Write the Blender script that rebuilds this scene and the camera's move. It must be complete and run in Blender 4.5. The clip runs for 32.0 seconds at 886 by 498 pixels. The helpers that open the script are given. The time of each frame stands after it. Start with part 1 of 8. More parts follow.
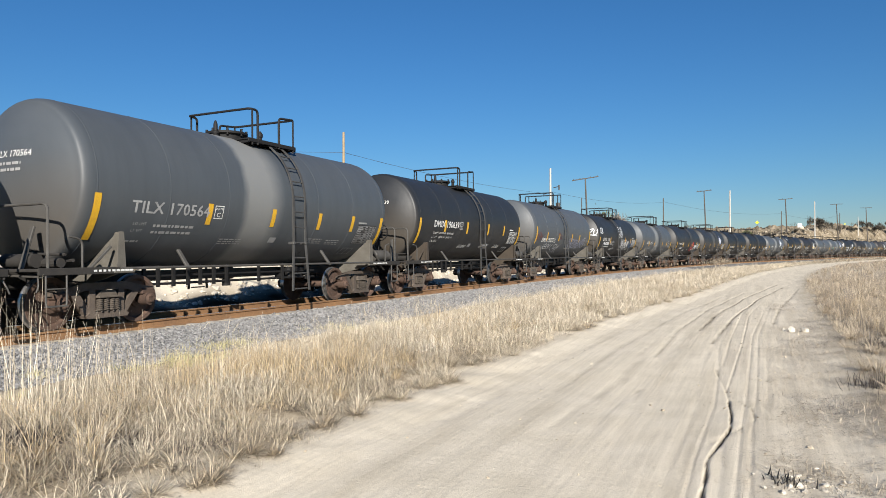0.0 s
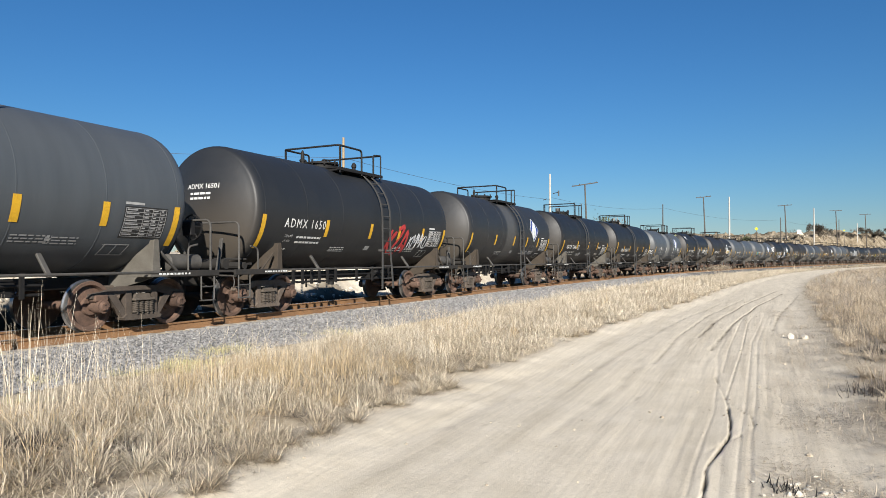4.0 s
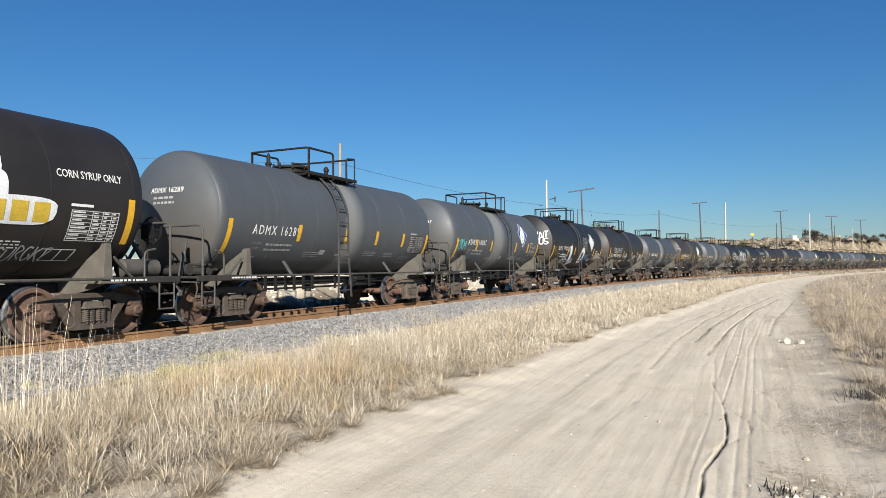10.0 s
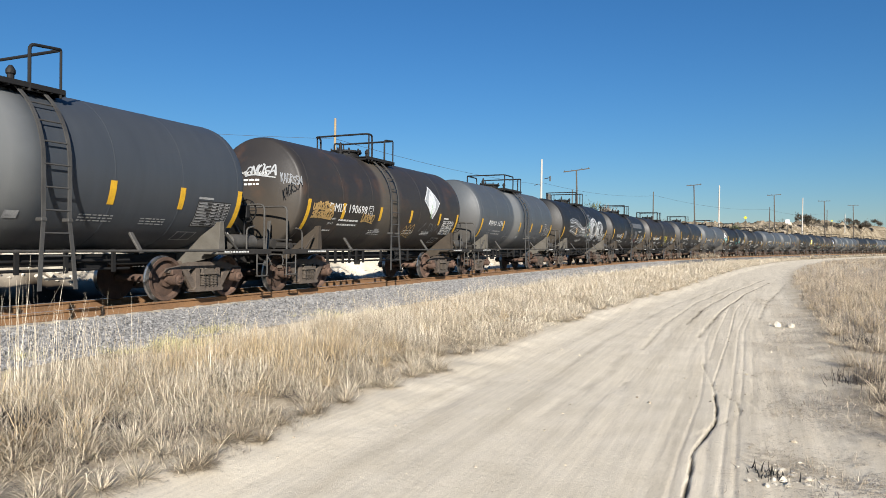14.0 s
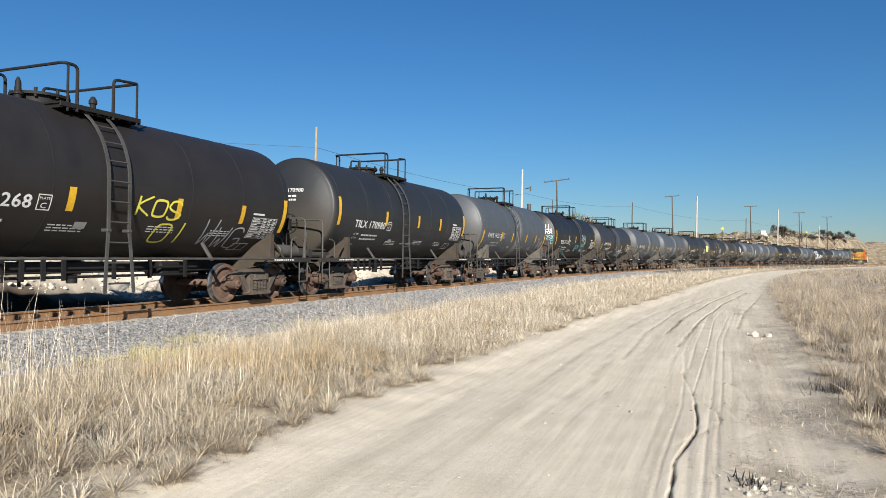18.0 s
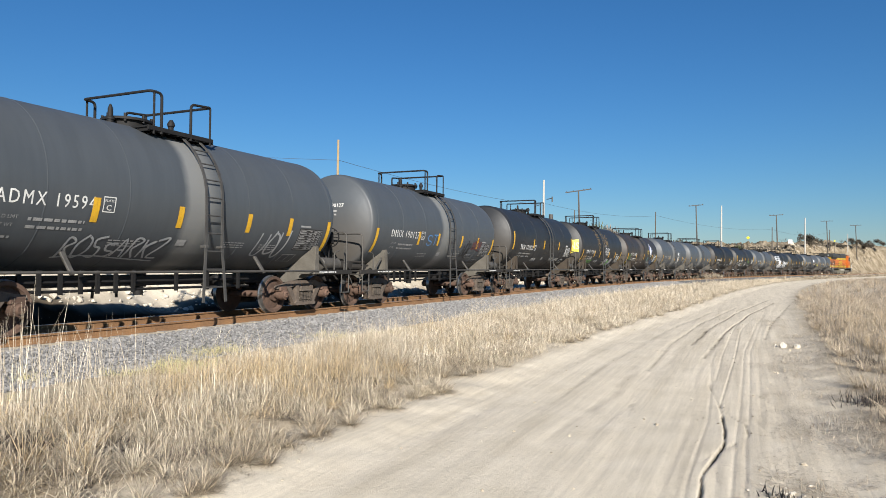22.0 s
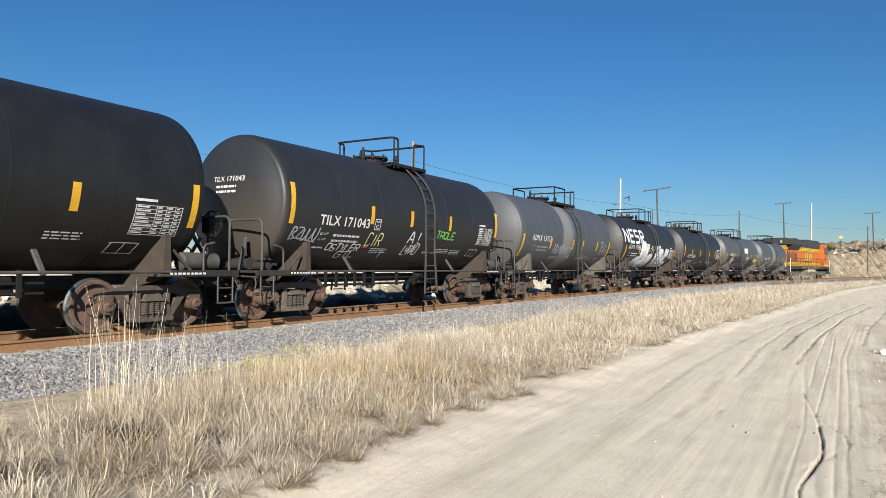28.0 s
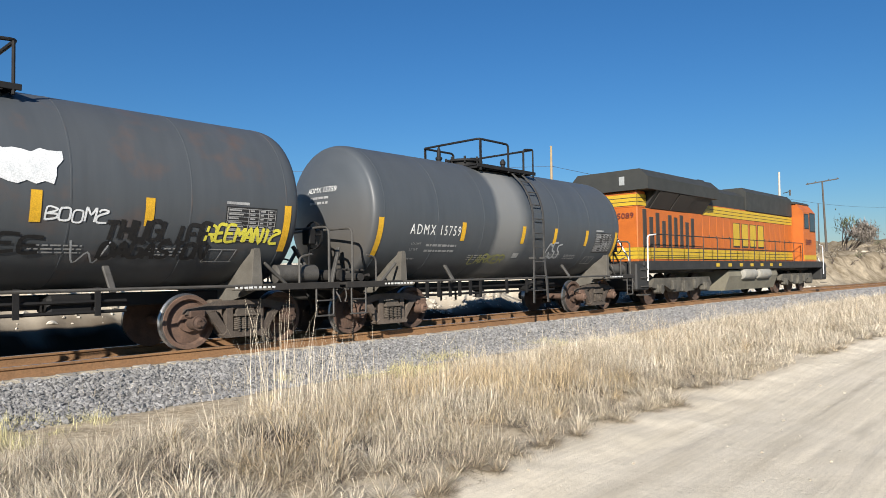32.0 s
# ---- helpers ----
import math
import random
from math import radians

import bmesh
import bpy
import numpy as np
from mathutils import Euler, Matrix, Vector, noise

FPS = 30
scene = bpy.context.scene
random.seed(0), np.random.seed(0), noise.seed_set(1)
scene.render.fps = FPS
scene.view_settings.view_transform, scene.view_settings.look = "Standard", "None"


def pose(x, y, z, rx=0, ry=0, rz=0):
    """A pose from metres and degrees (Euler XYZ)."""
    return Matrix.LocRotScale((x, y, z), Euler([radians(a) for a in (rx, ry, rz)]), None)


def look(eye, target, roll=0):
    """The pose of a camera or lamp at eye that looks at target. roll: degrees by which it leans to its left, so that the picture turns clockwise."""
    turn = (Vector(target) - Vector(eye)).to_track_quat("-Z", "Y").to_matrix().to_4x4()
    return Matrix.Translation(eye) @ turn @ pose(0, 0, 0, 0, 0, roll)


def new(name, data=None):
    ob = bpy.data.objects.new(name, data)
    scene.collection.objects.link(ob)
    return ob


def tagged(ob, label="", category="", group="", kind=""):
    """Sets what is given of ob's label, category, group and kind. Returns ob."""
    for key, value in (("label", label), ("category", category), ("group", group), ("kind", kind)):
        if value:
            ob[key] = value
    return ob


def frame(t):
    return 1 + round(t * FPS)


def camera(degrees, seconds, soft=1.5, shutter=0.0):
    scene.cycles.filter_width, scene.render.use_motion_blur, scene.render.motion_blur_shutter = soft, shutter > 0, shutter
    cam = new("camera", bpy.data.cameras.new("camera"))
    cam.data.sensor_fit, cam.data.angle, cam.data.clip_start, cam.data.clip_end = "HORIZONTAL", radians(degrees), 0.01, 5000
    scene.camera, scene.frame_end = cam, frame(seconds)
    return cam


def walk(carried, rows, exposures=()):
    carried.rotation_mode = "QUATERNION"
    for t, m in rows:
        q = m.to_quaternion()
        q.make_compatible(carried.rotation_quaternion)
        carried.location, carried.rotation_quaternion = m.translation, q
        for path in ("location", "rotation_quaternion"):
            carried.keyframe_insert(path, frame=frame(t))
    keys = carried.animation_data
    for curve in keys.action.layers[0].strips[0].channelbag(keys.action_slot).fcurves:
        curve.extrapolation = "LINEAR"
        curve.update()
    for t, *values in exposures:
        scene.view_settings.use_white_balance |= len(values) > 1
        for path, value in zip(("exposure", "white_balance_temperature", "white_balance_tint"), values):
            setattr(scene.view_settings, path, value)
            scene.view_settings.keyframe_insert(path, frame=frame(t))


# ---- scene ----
import itertools
import functools

# camera: metres and degrees (yaw to the left of the near track, pitch, roll)
CAMERA_ROWS = (
    (0, 0.004, 0.004, 1.207, 24.76, 0.61, 0.58),
    (0.5, 0.002, -0.012, 1.215, 24.75, 0.77, 0.49),
    (1, 0.001, -0.003, 1.212, 24.66, 1.08, 0.49),
    (1.5, -0.001, 0.019, 1.211, 24.45, 0.91, 0.39),
    (2, 0.004, 0.017, 1.210, 24.27, 1.00, 0.38),
    (2.5, -0.005, 0.018, 1.214, 24.38, 0.85, 0.24),
    (3, 0.001, 0.020, 1.211, 24.69, 0.78, 0.23),
    (3.5, 0.007, 0.001, 1.217, 24.66, 0.95, 0.39),
    (5.5, 0.004, -0.003, 1.218, 25.02, 1.40, 0.61),
    (6, 0.002, -0.005, 1.215, 25.06, 1.78, 0.68),
    (6.5, 0.004, 0.007, 1.210, 25.03, 1.88, 0.55),
    (7, 0.005, -0.007, 1.213, 24.70, 1.53, 0.41),
    (7.5, -0.000, 0.011, 1.212, 24.70, 1.49, 0.34),
    (8, 0.001, 0.011, 1.210, 24.53, 1.45, 0.27),
    (8.5, 0.010, 0.011, 1.212, 24.50, 1.47, 0.38),
    (9, 0.003, 0.010, 1.211, 24.38, 1.67, 0.47),
    (9.5, 0.011, 0.009, 1.210, 24.53, 1.69, 0.63),
    (10, 0.008, 0.008, 1.201, 24.44, 1.56, 0.47),
    (10.5, -0.001, 0.017, 1.208, 24.43, 1.41, 0.49),
    (11, -0.000, 0.005, 1.218, 24.14, 1.48, 0.42),
    (11.5, 0.001, 0.016, 1.211, 24.25, 1.52, 0.48),
    (12, 0.005, -0.007, 1.217, 24.17, 1.52, 0.43),
    (12.5, 0.001, 0.006, 1.212, 24.07, 1.43, 0.38),
    (13, 0.005, -0.005, 1.208, 24.38, 1.53, 0.45),
    (13.5, -0.005, -0.002, 1.205, 24.41, 0.99, 0.26),
    (14, -0.014, -0.002, 1.212, 23.89, -0.33, -0.56),
    (14.5, -0.044, 0.001, 1.208, 22.82, -0.57, -1.11),
    (16.5, -0.049, -0.002, 1.208, 23.36, 0.26, -1.07),
    (17, -0.044, -0.009, 1.207, 22.51, 0.65, -1.03),
    (17.5, -0.047, 0.011, 1.207, 22.08, 0.31, -0.91),
    (18, -0.040, -0.000, 1.207, 22.25, 0.48, -0.80),
    (18.5, -0.046, -0.001, 1.210, 22.58, 0.59, -0.97),
    (19, -0.043, -0.015, 1.213, 22.86, 1.00, -0.82),
    (19.5, -0.043, -0.016, 1.213, 23.25, 1.16, -0.75),
    (20, -0.041, -0.020, 1.217, 23.43, 1.21, -0.64),
    (20.5, -0.039, -0.012, 1.215, 23.41, 1.40, -0.48),
    (21, -0.038, -0.013, 1.213, 23.72, 1.37, -0.41),
    (21.5, -0.037, -0.011, 1.214, 23.79, 1.34, -0.33),
    (22, -0.042, -0.008, 1.215, 24.08, 1.40, -0.48),
    (22.5, -0.038, -0.015, 1.211, 24.32, 1.25, -0.50),
    (23, -0.043, -0.003, 1.215, 24.87, 1.20, -0.40),
    (23.5, -0.045, 0.001, 1.211, 25.31, 0.88, -0.28),
    (24, -0.057, -0.008, 1.213, 25.33, 0.86, -0.31),
    (24.5, -0.052, 0.009, 1.216, 25.42, 0.64, -0.15),
    (25, -0.048, 0.012, 1.211, 25.47, 0.84, -0.18),
    (25.5, -0.054, -0.010, 1.217, 25.67, 0.79, -0.23),
    (27.5, -0.119, -0.112, 1.249, 29.11, 0.20, -0.27),
    (28, -0.106, -0.065, 1.226, 30.22, 1.34, -0.63),
    (28.5, -0.098, 0.023, 1.217, 31.39, 1.08, -0.32),
    (29, -0.102, 0.041, 1.226, 31.31, 0.65, -0.34),
    (29.5, -0.112, 0.049, 1.232, 32.56, 1.21, -0.19),
    (30, -0.100, 0.054, 1.218, 34.00, 1.39, 0.16),
    (30.5, -0.110, 0.052, 1.243, 36.34, 1.55, 0.35),
    (31, -0.117, 0.034, 1.238, 37.93, 1.47, 0.45),
    (31.5, -0.124, 0.034, 1.221, 39.49, 1.62, 0.52),
    (32, -0.130, 0.022, 1.230, 42.10, 1.96, 0.83),
)
cam = camera(66.10, 32.0, soft=0.65)
walk(cam, [(t, pose(x, y, z, 90 + p, r, a)) for t, x, y, z, a, p, r in CAMERA_ROWS])

# ---- light ----
SUN_ELEVATION, SUN_AZIMUTH = 24.5, 146.5   # degrees; azimuth clockwise from the track's heading (+y)
sun_way = Vector((math.sin(radians(SUN_AZIMUTH)) * math.cos(radians(SUN_ELEVATION)),
                  math.cos(radians(SUN_AZIMUTH)) * math.cos(radians(SUN_ELEVATION)),
                  math.sin(radians(SUN_ELEVATION))))
world = bpy.data.worlds.new("sky")
scene.world = world
world.use_nodes = True
wn, wl = world.node_tree.nodes, world.node_tree.links
sky = wn.new("ShaderNodeTexSky")
sky.sky_type = "NISHITA"
sky.sun_disc = False
sky.sun_elevation = radians(SUN_ELEVATION)
sky.sun_rotation = radians(SUN_AZIMUTH)
sky.altitude = 600
sky.air_density, sky.dust_density, sky.ozone_density = 1.35, 0.05, 10.0
deep = wn.new("ShaderNodeHueSaturation")
deep.inputs["Saturation"].default_value = 1.07
wl.new(sky.outputs["Color"], deep.inputs["Color"])
wl.new(deep.outputs["Color"], wn["Background"].inputs["Color"])
wn["Background"].inputs["Strength"].default_value = 0.066
sun = new("sun", bpy.data.lights.new("sun", "SUN"))
sun.data.energy, sun.data.angle, sun.data.color = 5.9, radians(0.55), (1.0, 0.945, 0.86)
sun.matrix_world = look(sun_way * 100, (0, 0, 0))
scene.view_settings.exposure = 0.5

# ---- plan: z = 0 is the top of the rails, the track's heading near the camera is +y ----
TRACK_X = -11.756          # centre line of the straight track
BEND_FROM, BEND_EASE, BEND_K = -3.64, 40.0, 1 / 425.5
EASE_OUT = 102.0           # where the bend begins to open out again
GROUND_Z = -0.39
CAR_PITCH = 12.19
_n = np.linspace(-700, 720, 14201)
_kap = np.clip((_n - BEND_FROM) / BEND_EASE, 0, 1) * BEND_K * (1 - 0.67 * np.clip((_n - EASE_OUT) / BEND_EASE, 0, 1))
_ds = np.diff(_n)
_th = np.concatenate([[0], np.cumsum((_kap[1:] + _kap[:-1]) / 2 * _ds)])
_tm = (_th[1:] + _th[:-1]) / 2
_px = TRACK_X + np.concatenate([[0], np.cumsum(np.sin(_tm) * _ds)])
_py = _n[0] + np.concatenate([[0], np.cumsum(np.cos(_tm) * _ds)])


def track_at(s):
    """Centre of the track and its heading (radians, to the right) at the way s."""
    return float(np.interp(s, _n, _px)), float(np.interp(s, _n, _py)), float(np.interp(s, _n, _th))


def track_side(x, y):
    """Offset from the centre line (plus: camera's side) and way, for arrays of places."""
    s = np.array(y, float)
    for _ in range(4):
        cx, cy, th = np.interp(s, _n, _px), np.interp(s, _n, _py), np.interp(s, _n, _th)
        s = s + (x - cx) * np.sin(th) + (y - cy) * np.cos(th)
    cx, cy, th = np.interp(s, _n, _px), np.interp(s, _n, _py), np.interp(s, _n, _th)
    return (x - cx) * np.cos(th) - (y - cy) * np.sin(th), s


# slight surging of the train: times and metres
SURGE_AT = (0, 1, 2, 3, 3.5, 6, 7, 8, 9, 10, 11, 12, 13, 14, 14.5, 16.5, 17, 18, 20, 21, 22, 23, 23.4, 24, 25, 28, 29, 30, 31, 32)
SURGE = (-0.20, -0.06, -0.12, -0.08, -0.04, -0.15, -0.24, -0.29, -0.33, -0.41, -0.04, -0.05, -0.14, -0.25, -0.33, 0.33, 0.33, 0.20, 0.18, 0.10, 0.08, 0.03, 0.0, -0.38, -0.44, -0.28, -0.39, -0.40, -0.35, -0.35)


def train_place(t):
    """Way of the middle of the first whole tank car at t seconds."""
    return TRAIN[0] + TRAIN[1] * t + TRAIN[2] * t * t + TRAIN[3] * t ** 3 + float(np.interp(t, SURGE_AT, SURGE))


# ---- materials ----
def nodes_of(name):
    m = bpy.data.materials.new(name)
    m.use_nodes = True
    return m, m.node_tree.nodes, m.node_tree.links, m.node_tree.nodes["Principled BSDF"]


def surface(name, colour, rough=0.6, metal=0.0, second=None, scale=3.0, grain=60.0, mixed=0.5, bump=0.15,
            wear=None, wear_at=0.62, island=0.0, objects=0.0, spec=0.5, depth=0.02):
    """Painted, earthy or rusty surface: two colours by a coarse noise, fine grain in value and relief, worn patches."""
    m, nd, ln, bs = nodes_of(name)
    tc = nd.new("ShaderNodeTexCoord")
    coarse = nd.new("ShaderNodeTexNoise")
    coarse.inputs["Scale"].default_value, coarse.inputs["Detail"].default_value = scale, 6
    coarse.inputs["Roughness"].default_value = 0.62
    fine = nd.new("ShaderNodeTexNoise")
    fine.inputs["Scale"].default_value, fine.inputs["Detail"].default_value = grain, 4
    for n in (coarse, fine):
        ln.new(tc.outputs["Object"], n.inputs["Vector"])
    second = second or tuple(c * 0.7 for c in colour)
    ramp = nd.new("ShaderNodeValToRGB")
    ramp.color_ramp.elements[0].position, ramp.color_ramp.elements[1].position = 0.5 - mixed / 2, 0.5 + mixed / 2
    ramp.color_ramp.elements[0].color, ramp.color_ramp.elements[1].color = (*second, 1), (*colour, 1)
    ln.new(coarse.outputs["Fac"], ramp.inputs["Fac"])
    out = ramp.outputs["Color"]
    hsv = nd.new("ShaderNodeHueSaturation")
    val = nd.new("ShaderNodeMapRange")
    val.inputs["From Min"].default_value, val.inputs["From Max"].default_value = 0.3, 0.7
    val.inputs["To Min"].default_value, val.inputs["To Max"].default_value = 0.8, 1.2
    ln.new(fine.outputs["Fac"], val.inputs["Value"])
    ln.new(out, hsv.inputs["Color"])
    value = val.outputs["Result"]
    for amount, kind in ((island, "geo"), (objects, "obj")):
        if amount:
            src = nd.new("ShaderNodeNewGeometry").outputs["Random Per Island"] if kind == "geo" else nd.new("ShaderNodeObjectInfo").outputs["Random"]
            mr = nd.new("ShaderNodeMapRange")
            mr.inputs["To Min"].default_value, mr.inputs["To Max"].default_value = 1 - amount, 1 + amount
            ln.new(src, mr.inputs["Value"])
            mul = nd.new("ShaderNodeMath")
            mul.operation = "MULTIPLY"
            ln.new(value, mul.inputs[0])
            ln.new(mr.outputs["Result"], mul.inputs[1])
            value = mul.outputs[0]
    ln.new(value, hsv.inputs["Value"])
    out = hsv.outputs["Color"]
    if wear:
        w = nd.new("ShaderNodeTexNoise")
        w.inputs["Scale"].default_value, w.inputs["Detail"].default_value = scale * 2.3, 8
        ln.new(tc.outputs["Object"], w.inputs["Vector"])
        wr = nd.new("ShaderNodeValToRGB")
        wr.color_ramp.elements[0].position, wr.color_ramp.elements[1].position = wear_at, wear_at + 0.08
        ln.new(w.outputs["Fac"], wr.inputs["Fac"])
        mix = nd.new("ShaderNodeMix")
        mix.data_type = "RGBA"
        ln.new(wr.outputs["Color"], mix.inputs["Factor"])
        ln.new(out, mix.inputs["A"])
        mix.inputs["B"].default_value = (*wear, 1)
        out = mix.outputs["Result"]
    ln.new(out, bs.inputs["Base Color"])
    rr = nd.new("ShaderNodeMapRange")
    rr.inputs["To Min"].default_value, rr.inputs["To Max"].default_value = max(rough - 0.1, 0.02), min(rough + 0.1, 1)
    ln.new(coarse.outputs["Fac"], rr.inputs["Value"])
    ln.new(rr.outputs["Result"], bs.inputs["Roughness"])
    bs.inputs["Metallic"].default_value = metal
    bs.inputs["Specular IOR Level"].default_value = spec
    if bump:
        b = nd.new("ShaderNodeBump")
        b.inputs["Strength"].default_value, b.inputs["Distance"].default_value = bump, depth
        ln.new(fine.outputs["Fac"], b.inputs["Height"])
        ln.new(b.outputs["Normal"], bs.inputs["Normal"])
    return m


def tank_paint(name, colour, band=None, band_from=-1.1, band_to=-0.15, rust=0.0, rough=0.5, dust=0.25):
    """Weathered tank paint: streaks running down, a dusty film, the pale washed band under the manway, rust."""
    m, nd, ln, bs = nodes_of(name)
    tc, info = nd.new("ShaderNodeTexCoord"), nd.new("ShaderNodeObjectInfo")
    sep = nd.new("ShaderNodeSeparateXYZ")
    ln.new(tc.outputs["Object"], sep.inputs["Vector"])
    shift = nd.new("ShaderNodeVectorMath")
    shift.operation = "MULTIPLY_ADD"
    ln.new(info.outputs["Random"], shift.inputs[0])
    shift.inputs[1].default_value = (31.0, 57.0, 13.0)
    ln.new(tc.outputs["Object"], shift.inputs[2])
    streak_map = nd.new("ShaderNodeMapping")
    streak_map.inputs["Scale"].default_value = (0.35, 2.6, 0.35)
    ln.new(shift.outputs[0], streak_map.inputs["Vector"])

    def noisy(scale, detail, vec):
        n = nd.new("ShaderNodeTexNoise")
        n.inputs["Scale"].default_value, n.inputs["Detail"].default_value, n.inputs["Roughness"].default_value = scale, detail, 0.6
        ln.new(vec, n.inputs["Vector"])
        return n.outputs["Fac"]

    def ramped(fac, a, b):
        r = nd.new("ShaderNodeMapRange")
        r.inputs["From Min"].default_value, r.inputs["From Max"].default_value = a, b
        ln.new(fac, r.inputs["Value"])
        return r.outputs["Result"]

    def mixed(fac, a, b, blend="MIX"):
        x = nd.new("ShaderNodeMix")
        x.data_type, x.blend_type = "RGBA", blend
        for value, key in ((fac, "Factor"), (a, "A"), (b, "B")):
            if hasattr(value, "node"):
                ln.new(value, x.inputs[key])
            elif key == "Factor":
                x.inputs[key].default_value = value
            else:
                x.inputs[key].default_value = (*value, 1)
        return x.outputs["Result"]

    def scaled(fac, k):
        x = nd.new("ShaderNodeMath")
        x.operation = "MULTIPLY"
        ln.new(fac, x.inputs[0])
        x.inputs[1].default_value = k
        return x.outputs[0]

    streaks = noisy(2.0, 5, streak_map.outputs[0])
    clouds = noisy(0.9, 6, shift.outputs[0])
    grain = noisy(70, 3, shift.outputs[0])
    dark = tuple(c * 0.84 for c in colour)
    dusty = tuple(c * 0.75 + d for c, d in zip(colour, (0.017, 0.0165, 0.016)))
    c = mixed(ramped(streaks, 0.3, 0.7), dark, colour)
    c = mixed(scaled(ramped(clouds, 0.42, 0.75), dust), c, dusty)
    if band:
        warped = nd.new("ShaderNodeMath")
        warped.operation = "MULTIPLY_ADD"
        ln.new(clouds, warped.inputs[0])
        warped.inputs[1].default_value = 0.35
        ln.new(sep.outputs["Y"], warped.inputs[2])
        lo, hi = ramped(warped.outputs[0], band_from + 0.1, band_from + 0.3), ramped(warped.outputs[0], band_to + 0.6, band_to + 0.05)
        both = nd.new("ShaderNodeMath")
        both.operation = "MULTIPLY"
        ln.new(lo, both.inputs[0])
        ln.new(hi, both.inputs[1])
        c = mixed(scaled(both.outputs[0], 0.85), c, band)
    if rust:
        c = mixed(scaled(ramped(noisy(1.3, 9, shift.outputs[0]), 0.55, 0.72), rust), c, (0.17, 0.075, 0.03))
    # brown road dust thrown on the dished ends and the tank's belly
    on_end, low = ramped(sep.outputs["Y"], -4.88, -5.12), ramped(sep.outputs["Z"], 3.1, 1.8)
    film = nd.new("ShaderNodeMath")
    film.operation = "MULTIPLY"
    ln.new(on_end, film.inputs[0])
    ln.new(low, film.inputs[1])
    c = mixed(scaled(film.outputs[0], 0.58), c, (0.088, 0.071, 0.052))
    ln.new(c, bs.inputs["Base Color"])
    r = nd.new("ShaderNodeMapRange")
    r.inputs["To Min"].default_value, r.inputs["To Max"].default_value = rough - 0.12, rough + 0.16
    ln.new(clouds, r.inputs["Value"])
    ln.new(r.outputs["Result"], bs.inputs["Roughness"])
    b = nd.new("ShaderNodeBump")
    b.inputs["Strength"].default_value, b.inputs["Distance"].default_value = 0.12, 0.01
    ln.new(grain, b.inputs["Height"])
    b2 = nd.new("ShaderNodeBump")
    b2.inputs["Strength"].default_value, b2.inputs["Distance"].default_value = 0.25, 0.03
    ln.new(noisy(1.6, 2, shift.outputs[0]), b2.inputs["Height"])
    ln.new(b.outputs["Normal"], b2.inputs["Normal"])
    ln.new(b2.outputs["Normal"], bs.inputs["Normal"])
    return m


PALE = (0.195, 0.197, 0.19)
TANK = {
    "black": tank_paint("tank_black", (0.0095, 0.010, 0.011)),
    "brown": tank_paint("tank_brown_black", (0.017, 0.0145, 0.0135), dust=0.25),
    "rusty": tank_paint("tank_rusty_black", (0.028, 0.024, 0.021), band=(0.085, 0.072, 0.056), rust=0.22, dust=0.3),
    "dark": tank_paint("tank_charcoal", (0.017, 0.0185, 0.0205), dust=0.2),
    "darkband": tank_paint("tank_charcoal_band", (0.021, 0.022, 0.0235), band=(0.07, 0.069, 0.066), dust=0.2),
    "grey": tank_paint("tank_grey", (0.072, 0.080, 0.088)),
    "greyband": tank_paint("tank_grey_band", (0.064, 0.073, 0.082), band=PALE),
    "greyright": tank_paint("tank_grey_band_right", (0.064, 0.073, 0.082), band=PALE, band_from=-0.25, band_to=0.35),
    "darkright": tank_paint("tank_charcoal_band_right", (0.021, 0.022, 0.0235), band=(0.07, 0.069, 0.066), band_from=0.0, band_to=0.6, dust=0.2),
    "greyrust": tank_paint("tank_grey_rust", (0.066, 0.074, 0.082), rust=0.28),
    "blue": tank_paint("tank_blue_grey", (0.045, 0.052, 0.062), band=(0.19, 0.195, 0.19)),
}
def streaky_spray():
    """Silver paint laid on in upright strokes, thin enough to show the dark side under it."""
    m, nd, ln, bs = nodes_of("streaky_silver")
    tc, mp, n1, n2, r = (nd.new("ShaderNode" + k) for k in ("TexCoord", "Mapping", "TexNoise", "TexNoise", "ValToRGB"))
    mp.inputs["Scale"].default_value = (1.0, 9.0, 1.2)
    ln.new(tc.outputs["Object"], mp.inputs["Vector"])
    ln.new(mp.outputs[0], n1.inputs["Vector"])
    ln.new(tc.outputs["Object"], n2.inputs["Vector"])
    n1.inputs["Scale"].default_value, n1.inputs["Detail"].default_value = 1.6, 6
    n2.inputs["Scale"].default_value, n2.inputs["Detail"].default_value = 1.4, 4
    mean = nd.new("ShaderNodeMath")
    mean.operation = "MULTIPLY_ADD"
    ln.new(n1.outputs["Fac"], mean.inputs[0])
    mean.inputs[1].default_value = 0.55
    half = nd.new("ShaderNodeMath")
    half.operation = "MULTIPLY"
    ln.new(n2.outputs["Fac"], half.inputs[0])
    half.inputs[1].default_value = 0.45
    ln.new(half.outputs[0], mean.inputs[2])
    e = r.color_ramp.elements
    e[0].position, e[0].color = 0.32, (0.20, 0.20, 0.21, 1)
    e[1].position, e[1].color = 0.58, (0.78, 0.79, 0.80, 1)
    ln.new(mean.outputs[0], r.inputs["Fac"])
    ln.new(r.outputs["Color"], bs.inputs["Base Color"])
    bs.inputs["Roughness"].default_value = 0.5
    return m


